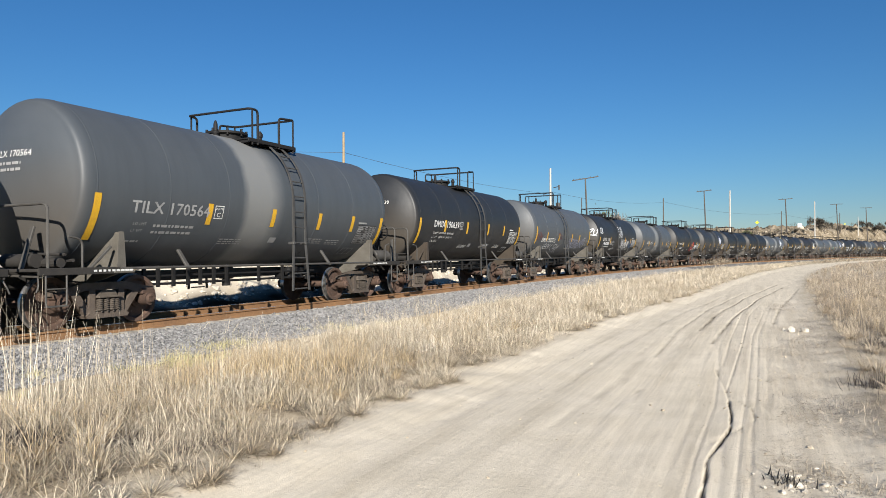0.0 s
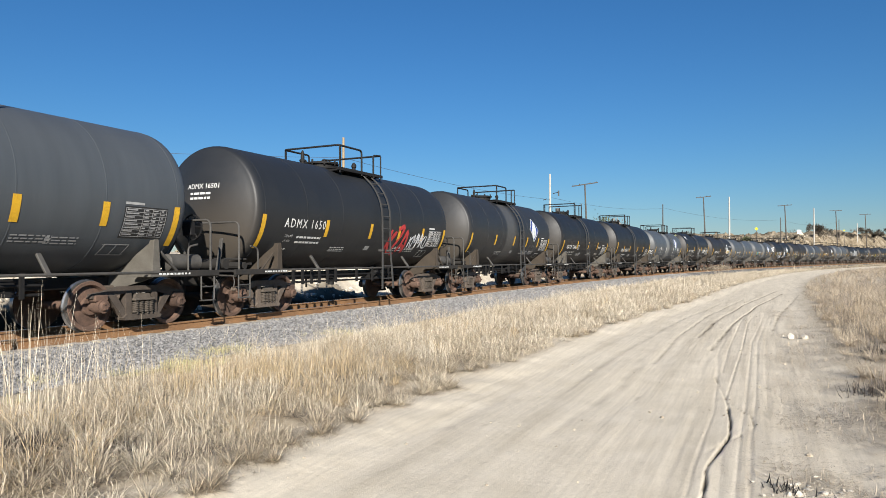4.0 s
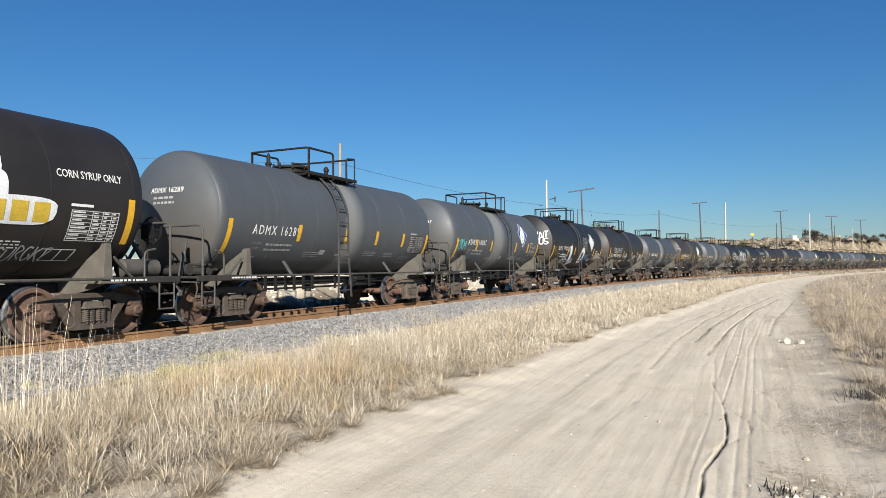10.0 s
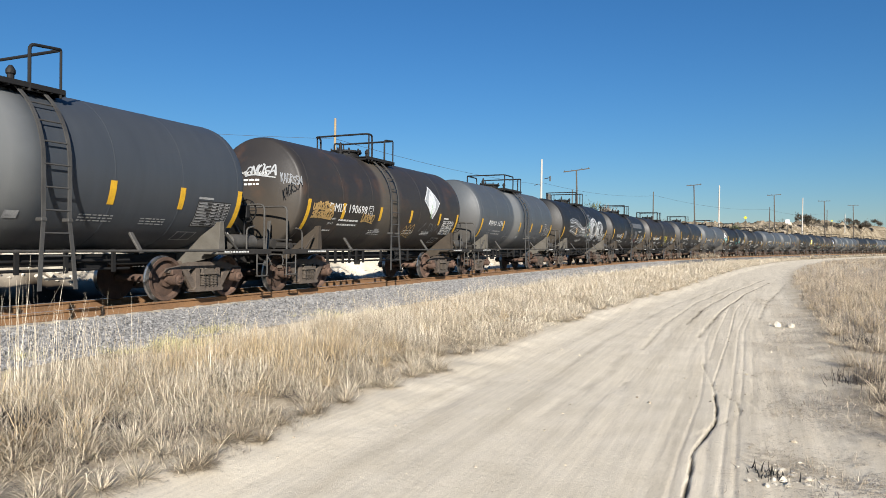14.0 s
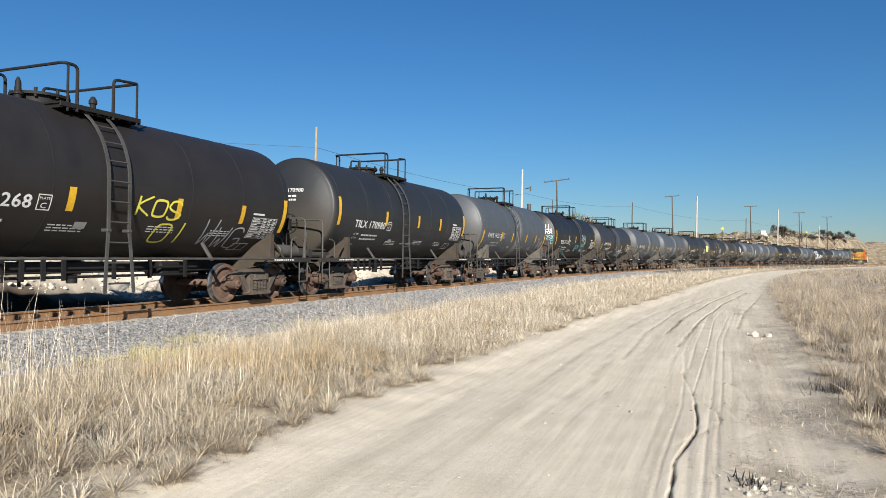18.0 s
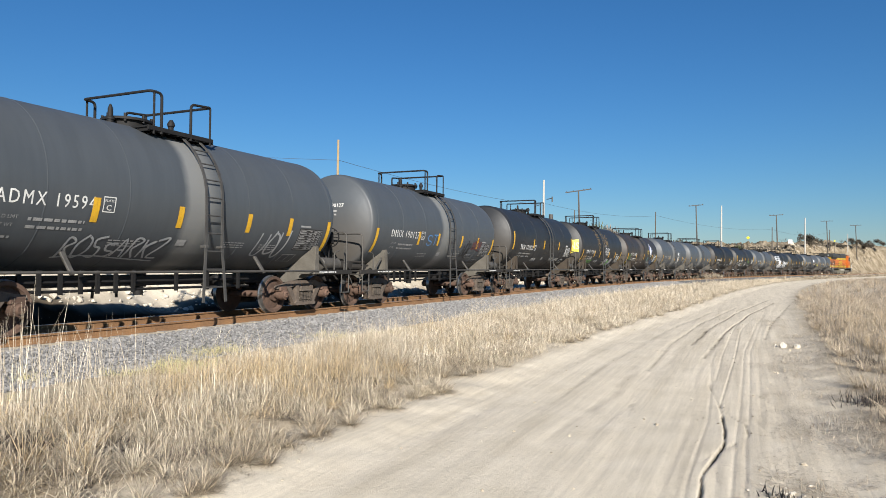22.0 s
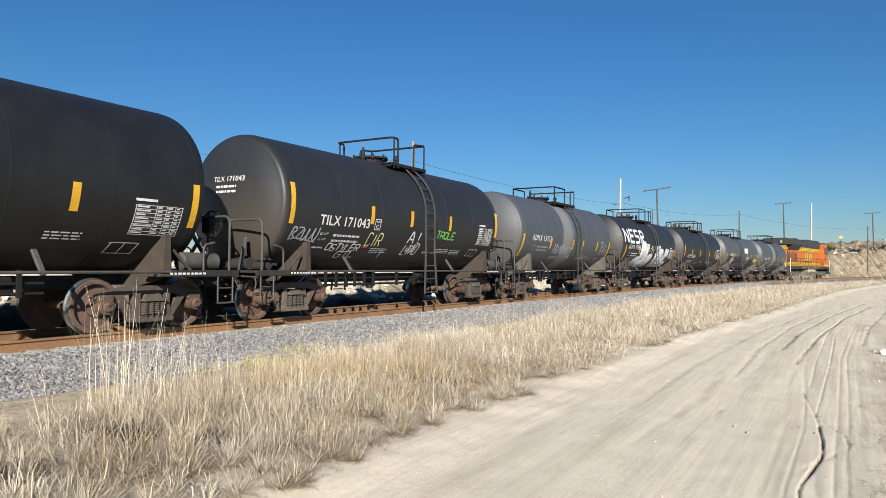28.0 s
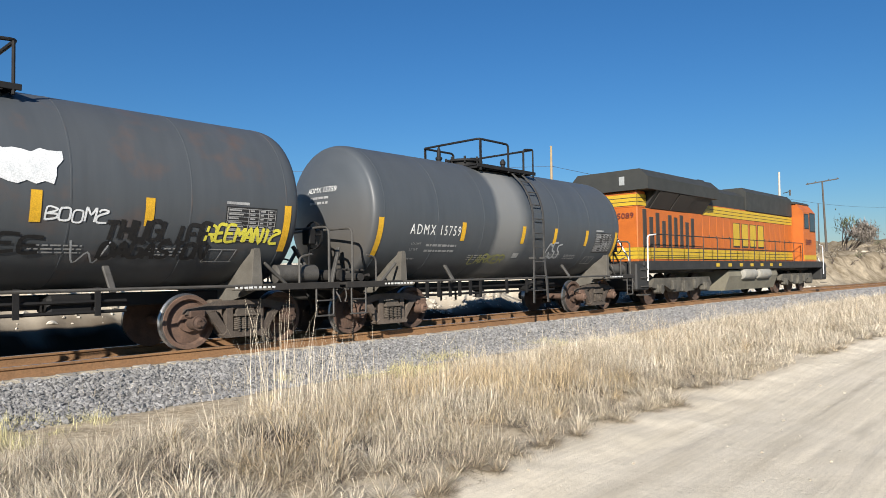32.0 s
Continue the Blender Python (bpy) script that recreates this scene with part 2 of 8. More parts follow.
STREAKY = streaky_spray()
YELLOW = surface("reflective_yellow", (0.68, 0.39, 0.02), 0.45, second=(0.52, 0.29, 0.025), scale=6, bump=0.03)
STENCIL = surface("white_stencil", (0.72, 0.72, 0.69), 0.55, second=(0.5, 0.5, 0.48), scale=5, bump=0.03)
STENCIL_DULL = surface("faded_stencil", (0.38, 0.38, 0.37), 0.6, second=(0.2, 0.2, 0.2), scale=5, bump=0.03)
PANEL_BLACK = surface("panel_black", (0.022, 0.022, 0.023), 0.5, bump=0.03)
PATCH_GREY = surface("patch_grey", (0.105, 0.107, 0.11), 0.55, bump=0.05)
SPRAY = {
    "white": surface("spray_white", (0.74, 0.75, 0.75), 0.5, second=(0.5, 0.52, 0.53), scale=4, bump=0.03),
    "silver": surface("spray_silver", (0.42, 0.43, 0.43), 0.4, second=(0.25, 0.26, 0.27), scale=4, bump=0.03),
    "yellow": surface("spray_yellow", (0.75, 0.68, 0.08), 0.5, scale=4, bump=0.03),
    "olive": surface("spray_olive", (0.30, 0.30, 0.10), 0.5, scale=4, bump=0.03),
    "paleblue": surface("spray_pale_blue", (0.45, 0.62, 0.68), 0.5, scale=4, bump=0.03),
    "chrome": surface("spray_chrome", (0.58, 0.59, 0.60), 0.4, second=(0.26, 0.27, 0.28), scale=2.2, grain=25, mixed=0.3, bump=0.03),
    "paleyellow": surface("spray_pale_yellow", (0.80, 0.78, 0.36), 0.5, scale=4, bump=0.03),
    "teal": surface("spray_teal", (0.10, 0.42, 0.42), 0.5, scale=4, bump=0.03),
    "green": surface("spray_green", (0.18, 0.48, 0.10), 0.5, scale=4, bump=0.03),
    "red": surface("spray_red", (0.50, 0.04, 0.04), 0.5, scale=4, bump=0.03),
    "maroon": surface("spray_maroon", (0.13, 0.03, 0.03), 0.5, scale=4, bump=0.03),
    "blue": surface("spray_blue", (0.08, 0.22, 0.45), 0.5, scale=4, bump=0.03),
    "navy": surface("emblem_navy", (0.025, 0.05, 0.25), 0.45, bump=0.03),
    "black": surface("spray_black", (0.015, 0.015, 0.016), 0.5, scale=4, bump=0.03),
    "lavender": surface("spray_lavender", (0.30, 0.31, 0.40), 0.55, scale=4, bump=0.03),
    "faint": surface("spray_faint", (0.045, 0.045, 0.048), 0.55, scale=4, bump=0.03),
    "aqua": surface("spray_aqua", (0.22, 0.50, 0.50), 0.5, scale=4, bump=0.03),
    "dimtan": surface("spray_dim_tan", (0.26, 0.19, 0.12), 0.6, scale=4, bump=0.03),
    "dimteal": surface("spray_dim_teal", (0.10, 0.20, 0.19), 0.6, scale=4, bump=0.03),
    "dimolive": surface("spray_dim_olive", (0.17, 0.165, 0.05), 0.6, scale=4, bump=0.03),
    "tan": surface("spray_tan", (0.42, 0.27, 0.10), 0.5, scale=4, bump=0.03),
    "gold": surface("emblem_gold", (0.60, 0.42, 0.05), 0.5, scale=4, bump=0.03),
}
LADDER_GREY = surface("ladder_grey", (0.072, 0.070, 0.066), 0.65, second=(0.030, 0.028, 0.026), scale=2.2, bump=0.1)
FITTING = surface("fitting_dark", (0.008, 0.008, 0.009), 0.7, second=(0.015, 0.014, 0.013), scale=5, bump=0.1, spec=0.3)
FITTING_GREY = surface("fitting_grey", (0.085, 0.080, 0.072), 0.65, second=(0.040, 0.036, 0.031), scale=5, bump=0.1)
SADDLE_GREY = surface("saddle_grey", (0.135, 0.125, 0.106), 0.75, second=(0.075, 0.066, 0.053), scale=3, bump=0.12)
SADDLE_BROWN = surface("saddle_brown", (0.068, 0.052, 0.036), 0.85, second=(0.036, 0.028, 0.021), scale=3, bump=0.12)
SPRING = surface("dusty_spring", (0.115, 0.095, 0.075), 0.85, second=(0.06, 0.047, 0.037), scale=6, bump=0.2, objects=0.2)
FRAME_DIRT = surface("frame_grimy", (0.030, 0.026, 0.022), 0.85, second=(0.012, 0.011, 0.010), scale=4, bump=0.2, objects=0.25)
TRUCK_DIRT = surface("truck_cast_steel", (0.125, 0.098, 0.076), 0.9, second=(0.062, 0.047, 0.037), scale=6, bump=0.3, objects=0.3)
WHEEL_RUST = surface("wheel_rusty", (0.135, 0.080, 0.055), 0.85, second=(0.045, 0.029, 0.022), scale=5, bump=0.2, objects=0.35)
TREAD = surface("wheel_tread", (0.42, 0.41, 0.40), 0.30, metal=0.9, scale=8, bump=0.02)
RAIL_RUST = surface("rail_rust", (0.27, 0.145, 0.062), 0.9, second=(0.15, 0.082, 0.042), scale=1.2, grain=40, bump=0.3)
RAIL_TOP = surface("rail_head", (0.33, 0.31, 0.30), 0.3, metal=0.85, scale=3, bump=0.02)
CONCRETE = surface("tie_concrete", (0.40, 0.37, 0.33), 0.9, second=(0.28, 0.26, 0.23), scale=4, bump=0.3, objects=0.2)
BALLAST = surface("ballast_stone", (0.29, 0.282, 0.272), 0.9, second=(0.17, 0.166, 0.162), scale=9, grain=90, bump=0.5, island=0.32, spec=0.1)
POLE_WOOD = surface("pole_wood", (0.36, 0.27, 0.15), 0.85, second=(0.27, 0.20, 0.115), scale=3, bump=0.4)
POLE_GREY = surface("pole_weathered", (0.10, 0.085, 0.07), 0.9, second=(0.07, 0.06, 0.05), scale=3, bump=0.4)
POLE_PALE = surface("pole_pale", (0.46, 0.43, 0.38), 0.8, second=(0.42, 0.40, 0.36), scale=2, bump=0.2)
WIRE = surface("wire", (0.05, 0.05, 0.055), 0.5, bump=0)
STRAW = surface("dry_grass", (0.57, 0.505, 0.40), 0.75, second=(0.42, 0.35, 0.25), scale=0.9, grain=20, mixed=0.3, bump=0, island=0.45, spec=0.25)
STRAW_GREY = surface("grey_straw", (0.49, 0.425, 0.325), 0.8, second=(0.27, 0.215, 0.148), scale=1.1, grain=20, mixed=0.3, bump=0, island=0.55, spec=0.2)
STRAW_BROWN = surface("brown_straw", (0.50, 0.42, 0.315), 0.8, second=(0.30, 0.24, 0.17), scale=0.7, grain=20, mixed=0.35, bump=0, island=0.5, spec=0.2)
STRAW_GREEN = surface("greenish_straw", (0.52, 0.47, 0.27), 0.8, second=(0.40, 0.36, 0.18), scale=1.5, grain=20, bump=0, island=0.4, spec=0.2)
RUSSET = surface("russet_grass", (0.50, 0.40, 0.255), 0.8, second=(0.36, 0.265, 0.155), scale=1.5, grain=20, bump=0, island=0.5, spec=0.2)
TWIG_GREY = surface("grey_twig", (0.26, 0.225, 0.19), 0.9, second=(0.17, 0.145, 0.12), scale=3, bump=0, island=0.35)
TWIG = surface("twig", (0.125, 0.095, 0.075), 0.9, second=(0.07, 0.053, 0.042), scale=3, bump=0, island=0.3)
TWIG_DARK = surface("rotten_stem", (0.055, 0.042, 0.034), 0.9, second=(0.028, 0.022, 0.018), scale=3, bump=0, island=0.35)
WEED_DARK = surface("dark_weed", (0.02, 0.018, 0.016), 0.8, bump=0, island=0.3)
LEAF = surface("dull_leaf", (0.115, 0.125, 0.055), 0.8, second=(0.075, 0.08, 0.04), scale=1, bump=0, island=0.4)
SCRUB = surface("grey_scrub", (0.115, 0.10, 0.075), 0.9, second=(0.065, 0.056, 0.042), scale=1, bump=0, island=0.4)
LEAF_DRY = surface("dry_leaf", (0.21, 0.165, 0.10), 0.85, second=(0.14, 0.11, 0.07), scale=1, bump=0, island=0.4)
ROCK_TAN = surface("tan_rock", (0.50, 0.43, 0.33), 0.95, second=(0.36, 0.30, 0.22), scale=1.4, grain=14, bump=0.5, island=0.3, depth=0.05)
# near-black: the train's shade is put into these stones' colour
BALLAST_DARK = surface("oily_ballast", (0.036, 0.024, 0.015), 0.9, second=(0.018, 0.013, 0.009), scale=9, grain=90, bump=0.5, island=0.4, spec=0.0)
LIMESTONE = surface("pale_rock", (0.62, 0.57, 0.48), 0.95, second=(0.45, 0.40, 0.33), scale=1.4, grain=14, bump=0.5, island=0.2, depth=0.05)
ORANGE = surface("loco_orange", (0.48, 0.125, 0.016), 0.5, second=(0.36, 0.092, 0.016), scale=2, bump=0.05)
LOCO_YELLOW = surface("loco_yellow", (0.54, 0.36, 0.022), 0.5, second=(0.40, 0.26, 0.022), scale=2, bump=0.05)
LOCO_BLACK = surface("loco_black", (0.018, 0.018, 0.018), 0.6, second=(0.032, 0.030, 0.027), scale=2, bump=0.08)
LOCO_GREEN = surface("loco_roof", (0.024, 0.026, 0.024), 0.65, second=(0.04, 0.04, 0.035), scale=2, bump=0.08)
LOCO_TRUCK = surface("loco_truck_grey", (0.13, 0.118, 0.094), 0.85, second=(0.035, 0.032, 0.027), scale=3, bump=0.25)
LOCO_PANEL = surface("loco_screen", (0.042, 0.036, 0.031), 0.75, second=(0.028, 0.024, 0.021), scale=3, bump=0.15)
FUEL_TANK = surface("fuel_tank_olive", (0.20, 0.185, 0.135), 0.85, second=(0.12, 0.108, 0.08), scale=2, bump=0.15)
LOCO_TANK = surface("reservoir_grey", (0.36, 0.345, 0.30), 0.7, second=(0.22, 0.205, 0.17), scale=2, bump=0.15)
HAND_WHITE = surface("handrail_white", (0.78, 0.77, 0.74), 0.5, scale=5, bump=0.05)
LAMP_GLASS = surface("lamp_glass", (0.35, 0.36, 0.35), 0.15, scale=4, bump=0)
SIGN_YELLOW = surface("sign_yellow", (0.72, 0.66, 0.03), 0.5, bump=0.02)
SIGN_WHITE = surface("sign_white", (0.75, 0.75, 0.74), 0.5, bump=0.02)
glass_mat, _nd, _ln, _bs = nodes_of("cab_glass")
_bs.inputs["Base Color"].default_value = (0.02, 0.025, 0.03, 1)
_bs.inputs["Roughness"].default_value = 0.05


def ground_material():
    """Pale dust on the road, littered straw beside it, grey ballast along the track, tan eroded earth on the bank."""
    m, nd, ln, bs = nodes_of("earth")
    tc = nd.new("ShaderNodeTexCoord")
    att = nd.new("ShaderNodeVertexColor")
    att.layer_name = "cover"
    sep = nd.new("ShaderNodeSeparateColor")
    ln.new(att.outputs["Color"], sep.inputs["Color"])

    def noisy(scale, detail=6, rough=0.6):
        n = nd.new("ShaderNodeTexNoise")
        n.inputs["Scale"].default_value, n.inputs["Detail"].default_value, n.inputs["Roughness"].default_value = scale, detail, rough
        ln.new(tc.outputs["Object"], n.inputs["Vector"])
        return n.outputs["Fac"]

    def ramp(fac, stops):
        r = nd.new("ShaderNodeValToRGB")
        e = r.color_ramp.elements
        while len(e) < len(stops):
            e.new(0.5)
        for el, (p, c) in zip(e, stops):
            el.position, el.color = p, (*c, 1)
        ln.new(fac, r.inputs["Fac"])
        return r.outputs["Color"]

    def mixed(fac, a, b, blend="MIX"):
        x = nd.new("ShaderNodeMix")
        x.data_type, x.blend_type = "RGBA", blend
        if hasattr(fac, "node"):
            ln.new(fac, x.inputs["Factor"])
        else:
            x.inputs["Factor"].default_value = fac
        ln.new(a, x.inputs["A"])
        ln.new(b, x.inputs["B"])
        return x.outputs["Result"]

    n_big, n_mid, n_fine, n_grit = noisy(0.35), noisy(2.2), noisy(14), noisy(120, 3)
    dust = mixed(0.55, ramp(n_big, ((0.3, (0.61, 0.535, 0.41)), (0.7, (0.70, 0.622, 0.495)))),
                 ramp(n_mid, ((0.3, (0.58, 0.505, 0.385)), (0.72, (0.73, 0.65, 0.52)))))
    litter = mixed(0.5, ramp(n_fine, ((0.38, (0.20, 0.155, 0.10)), (0.60, (0.56, 0.47, 0.34)))),
                   ramp(n_mid, ((0.32, (0.34, 0.27, 0.18)), (0.68, (0.62, 0.53, 0.40)))))
    stone = ramp(noisy(30, 4), ((0.34, (0.09, 0.089, 0.088)), (0.55, (0.20, 0.196, 0.19)), (0.8, (0.32, 0.31, 0.295))))
    bank = mixed(0.5, ramp(n_mid, ((0.3, (0.46, 0.395, 0.30)), (0.7, (0.70, 0.63, 0.51)))),
                 ramp(noisy(0.22, 8), ((0.36, (0.36, 0.30, 0.22)), (0.58, (0.70, 0.64, 0.53)))))
    # fine tyre streaks along the road
    lane = nd.new("ShaderNodeMapping")
    lane.inputs["Scale"].default_value = (26, 0.7, 1)
    ln.new(tc.outputs["Object"], lane.inputs["Vector"])
    streak = nd.new("ShaderNodeTexNoise")
    streak.inputs["Scale"].default_value, streak.inputs["Detail"].default_value = 1.0, 5
    ln.new(lane.outputs[0], streak.inputs["Vector"])
    dust = mixed(1.0, dust, ramp(streak.outputs["Fac"], ((0.35, (0.94, 0.94, 0.94)), (0.65, (1.05, 1.05, 1.05)))), "MULTIPLY")
    # broad compacted lanes and thin tread lines
    wide = nd.new("ShaderNodeMapping")
    wide.inputs["Scale"].default_value = (3.4, 0.16, 1)
    wide.inputs["Rotation"].default_value = (0, 0, radians(4))
    ln.new(tc.outputs["Object"], wide.inputs["Vector"])
    lanes = nd.new("ShaderNodeTexNoise")
    lanes.inputs["Scale"].default_value, lanes.inputs["Detail"].default_value, lanes.inputs["Roughness"].default_value = 1.0, 7, 0.68
    ln.new(wide.outputs[0], lanes.inputs["Vector"])
    dust = mixed(1.0, dust, ramp(lanes.outputs["Fac"], ((0.34, (0.90, 0.89, 0.875)), (0.50, (1.02, 1.02, 1.02)), (0.66, (1.08, 1.08, 1.08)))), "MULTIPLY")
    dust = mixed(1.0, dust, ramp(noisy(38, 5, 0.75), ((0.30, (0.80, 0.79, 0.77)), (0.45, (1.0, 1.0, 1.0)))), "MULTIPLY")
    c = mixed(sep.outputs["Red"], litter, dust)
    c = mixed(sep.outputs["Green"], c, stone)
    place = nd.new("ShaderNodeSeparateXYZ")
    ln.new(tc.outputs["Object"], place.inputs["Vector"])
    away = nd.new("ShaderNodeMapRange")
    away.inputs["From Min"].default_value, away.inputs["From Max"].default_value = 35, 75
    ln.new(place.outputs["Y"], away.inputs["Value"])
    weedy = mixed(0.5, ramp(n_mid, ((0.35, (0.12, 0.093, 0.06)), (0.65, (0.36, 0.295, 0.205)))), ramp(noisy(0.5, 8), ((0.40, (0.13, 0.10, 0.062)), (0.62, (0.44, 0.37, 0.27)))))
    bank = mixed(away.outputs["Result"], bank, weedy)
    c = mixed(sep.outputs["Blue"], c, bank)
    # painted shade under the train and in hollows; ruts share this tone
    dark_tone = nd.new("ShaderNodeRGB")
    dark_tone.outputs[0].default_value = (0.024, 0.0125, 0.006, 1)
    c = mixed(att.outputs["Alpha"], c, dark_tone.outputs[0])
    g = ramp(n_grit, ((0.3, (0.82, 0.82, 0.82)), (0.7, (1.12, 1.12, 1.12))))
    c = mixed(1.0, c, g, "MULTIPLY")
    ln.new(c, bs.inputs["Base Color"])
    bs.inputs["Roughness"].default_value = 0.95
    bs.inputs["Specular IOR Level"].default_value = 0.0
    b1, b2 = nd.new("ShaderNodeBump"), nd.new("ShaderNodeBump")
    b1.inputs["Strength"].default_value, b1.inputs["Distance"].default_value = 0.35, 0.02
    b2.inputs["Strength"].default_value, b2.inputs["Distance"].default_value = 0.16, 0.04
    ln.new(n_grit, b1.inputs["Height"])
    ln.new(n_fine, b2.inputs["Height"])
    ln.new(b1.outputs["Normal"], b2.inputs["Normal"])
    b3 = nd.new("ShaderNodeBump")
    b3.inputs["Strength"].default_value, b3.inputs["Distance"].default_value = 0.22, 0.010
    ln.new(streak.outputs["Fac"], b3.inputs["Height"])
    ln.new(b2.outputs["Normal"], b3.inputs["Normal"])
    ln.new(b3.outputs["Normal"], bs.inputs["Normal"])
    return m


EARTH = ground_material()


# ---- mesh tools ----
class Geo:
    """Collects vertices and faces of one mesh."""

    def __init__(self):
        self.v, self.f = [], []

    def add(self, verts, faces):
        k = len(self.v)
        self.v += [tuple(p) for p in verts]
        self.f += [tuple(i + k for i in f) for f in faces]
        return self

    def box(self, c, size, bevel=0.0, turn=None):
        hx, hy, hz = (d / 2 for d in size)
        b = min(bevel, hx * 0.45, hy * 0.45, hz * 0.45)
        if b <= 0:
            p = [(sx * hx, sy * hy, sz * hz) for sx in (-1, 1) for sy in (-1, 1) for sz in (-1, 1)]
            f = [(0, 1, 3, 2), (4, 6, 7, 5), (0, 4, 5, 1), (2, 3, 7, 6), (0, 2, 6, 4), (1, 5, 7, 3)]
        else:
            ring = [(-hx + b, -hy), (hx - b, -hy), (hx, -hy + b), (hx, hy - b), (hx - b, hy), (-hx + b, hy), (-hx, hy - b), (-hx, -hy + b)]
            inner = [(max(min(x, hx - b), -hx + b), max(min(y, hy - b), -hy + b)) for x, y in ring]
            p = [(x, y, -hz) for x, y in inner] + [(x, y, -hz + b) for x, y in ring] + [(x, y, hz - b) for x, y in ring] + [(x, y, hz) for x, y in inner]
            f = [tuple(range(7, -1, -1)), tuple(range(24, 32))]
            for r in range(3):
                f += [(r * 8 + i, r * 8 + (i + 1) % 8, r * 8 + 8 + (i + 1) % 8, r * 8 + 8 + i) for i in range(8)]
        m = Matrix.Translation(c) @ (turn.to_4x4() if turn else Matrix())
        return self.add([m @ Vector(q) for q in p], f)

    def prism(self, poly, axis, a, b):
        """Extrudes a polygon along an axis; poly holds the other two coordinates in the order xyz."""
        n = len(poly)
        ax = "xyz".index(axis)

        def put(q, h):
            r = list(q)
            r.insert(ax, h)
            return r
        p = [put(q, a) for q in poly] + [put(q, b) for q in poly]
        f = [tuple(range(n)), tuple(range(2 * n - 1, n - 1, -1))] + [(i, i + n, (i + 1) % n + n, (i + 1) % n) for i in range(n)]
        return self.add(p, f)

    def rod(self, a, b, r, n=8, r2=None):
        a, b = Vector(a), Vector(b)
        w = (b - a).normalized()
        u = w.orthogonal().normalized()
        q = w.cross(u)
        r2 = r if r2 is None else r2
        ring = [(math.cos(2 * math.pi * i / n), math.sin(2 * math.pi * i / n)) for i in range(n)]
        p = [a + (u * x + q * y) * r for x, y in ring] + [b + (u * x + q * y) * r2 for x, y in ring]
        f = [(i, (i + 1) % n, (i + 1) % n + n, i + n) for i in range(n)] + [tuple(range(n - 1, -1, -1)), tuple(range(n, 2 * n))]
        return self.add(p, f)

    def tube(self, path, r, n=6):
        path = [Vector(p) for p in path]
        m = len(path)
        up = None
        rings = []
        for i, p in enumerate(path):
            w = (path[min(i + 1, m - 1)] - path[max(i - 1, 0)]).normalized()
            up = (w.orthogonal() if up is None else up - w * up.dot(w)).normalized()
            q = w.cross(up)
            rings.append([p + (up * math.cos(2 * math.pi * k / n) + q * math.sin(2 * math.pi * k / n)) * r for k in range(n)])
        f = [(i * n + k, i * n + (k + 1) % n, (i + 1) * n + (k + 1) % n, (i + 1) * n + k) for i in range(m - 1) for k in range(n)]
        f += [tuple(range(n - 1, -1, -1)), tuple(range((m - 1) * n, m * n))]
        return self.add([p for ring in rings for p in ring], f)

    def lathe(self, profile, axis, centre, n=24, closed=False):
        """profile: (radius, along) pairs turned round an axis through centre."""
        ax = "xyz".index(axis)
        p = []
        for r, h in profile:
            for k in range(n):
                q = [r * math.cos(2 * math.pi * k / n), r * math.sin(2 * math.pi * k / n)]
                q.insert(ax, h)
                p.append([a + b for a, b in zip(q, centre)])
        m = len(profile)
        f = [(i * n + k, i * n + (k + 1) % n, (i + 1) % m * n + (k + 1) % n, (i + 1) % m * n + k) for i in range(m if closed else m - 1) for k in range(n)]
        if not closed:
            f += [tuple(range(n - 1, -1, -1)), tuple(range((m - 1) * n, m * n))]
        return self.add(p, f)

    def mesh(self, name, material, smooth=35):
        me = bpy.data.meshes.new(name)
        me.from_pydata(self.v, [], self.f)
        me.materials.append(material)
        bm = bmesh.new()
        bm.from_mesh(me)
        bmesh.ops.recalc_face_normals(bm, faces=bm.faces)
        bm.to_mesh(me)
        bm.free()
        if smooth:
            me.polygons.foreach_set("use_smooth", [True] * len(me.polygons))
            me.set_sharp_from_angle(angle=radians(smooth))
        return me


def rounded(points, radius=0.12, steps=4):
    """A path with its inner corners rounded."""
    pts = [Vector(p) for p in points]
    out = [pts[0]]
    for a, b, c in zip(pts, pts[1:], pts[2:]):
        r = min(radius, (a - b).length * 0.45, (c - b).length * 0.45)
        p, q = b + (a - b).normalized() * r, b + (c - b).normalized() * r
        for i in range(steps + 1):
            k = i / steps
            out.append(p * (1 - k) ** 2 + b * 2 * k * (1 - k) + q * k * k)
    return out + [pts[-1]]


def part(name, geo, material, parent, label="", smooth=35, at=None):
    ob = new(name, geo if isinstance(geo, bpy.types.Mesh) else geo.mesh(name, material, smooth))
    ob.parent = parent
    if at is not None:
        ob.matrix_basis = at
    if label:
        tagged(ob, label=label)
    return ob


def thing(name, geo, material, label, category, group="", kind="", smooth=35, at=None):
    ob = new(name, geo.mesh(name, material, smooth) if geo else None)
    if at is not None:
        ob.matrix_basis = at
    return tagged(ob, label, category, group, kind)


def grid_mesh(name, xs, ys, z, material):
    """A sheet over the lines xs, ys with the heights z[j, i]."""
    nx, ny = len(xs), len(ys)
    co = np.empty((ny, nx, 3), np.float32)
    co[..., 0], co[..., 1], co[..., 2] = xs[None, :], ys[:, None], z
    i = np.arange(nx * ny).reshape(ny, nx)
    quads = np.stack([i[:-1, :-1], i[:-1, 1:], i[1:, 1:], i[1:, :-1]], -1).reshape(-1, 4)
    return array_mesh(name, co.reshape(-1, 3), quads, material, True)


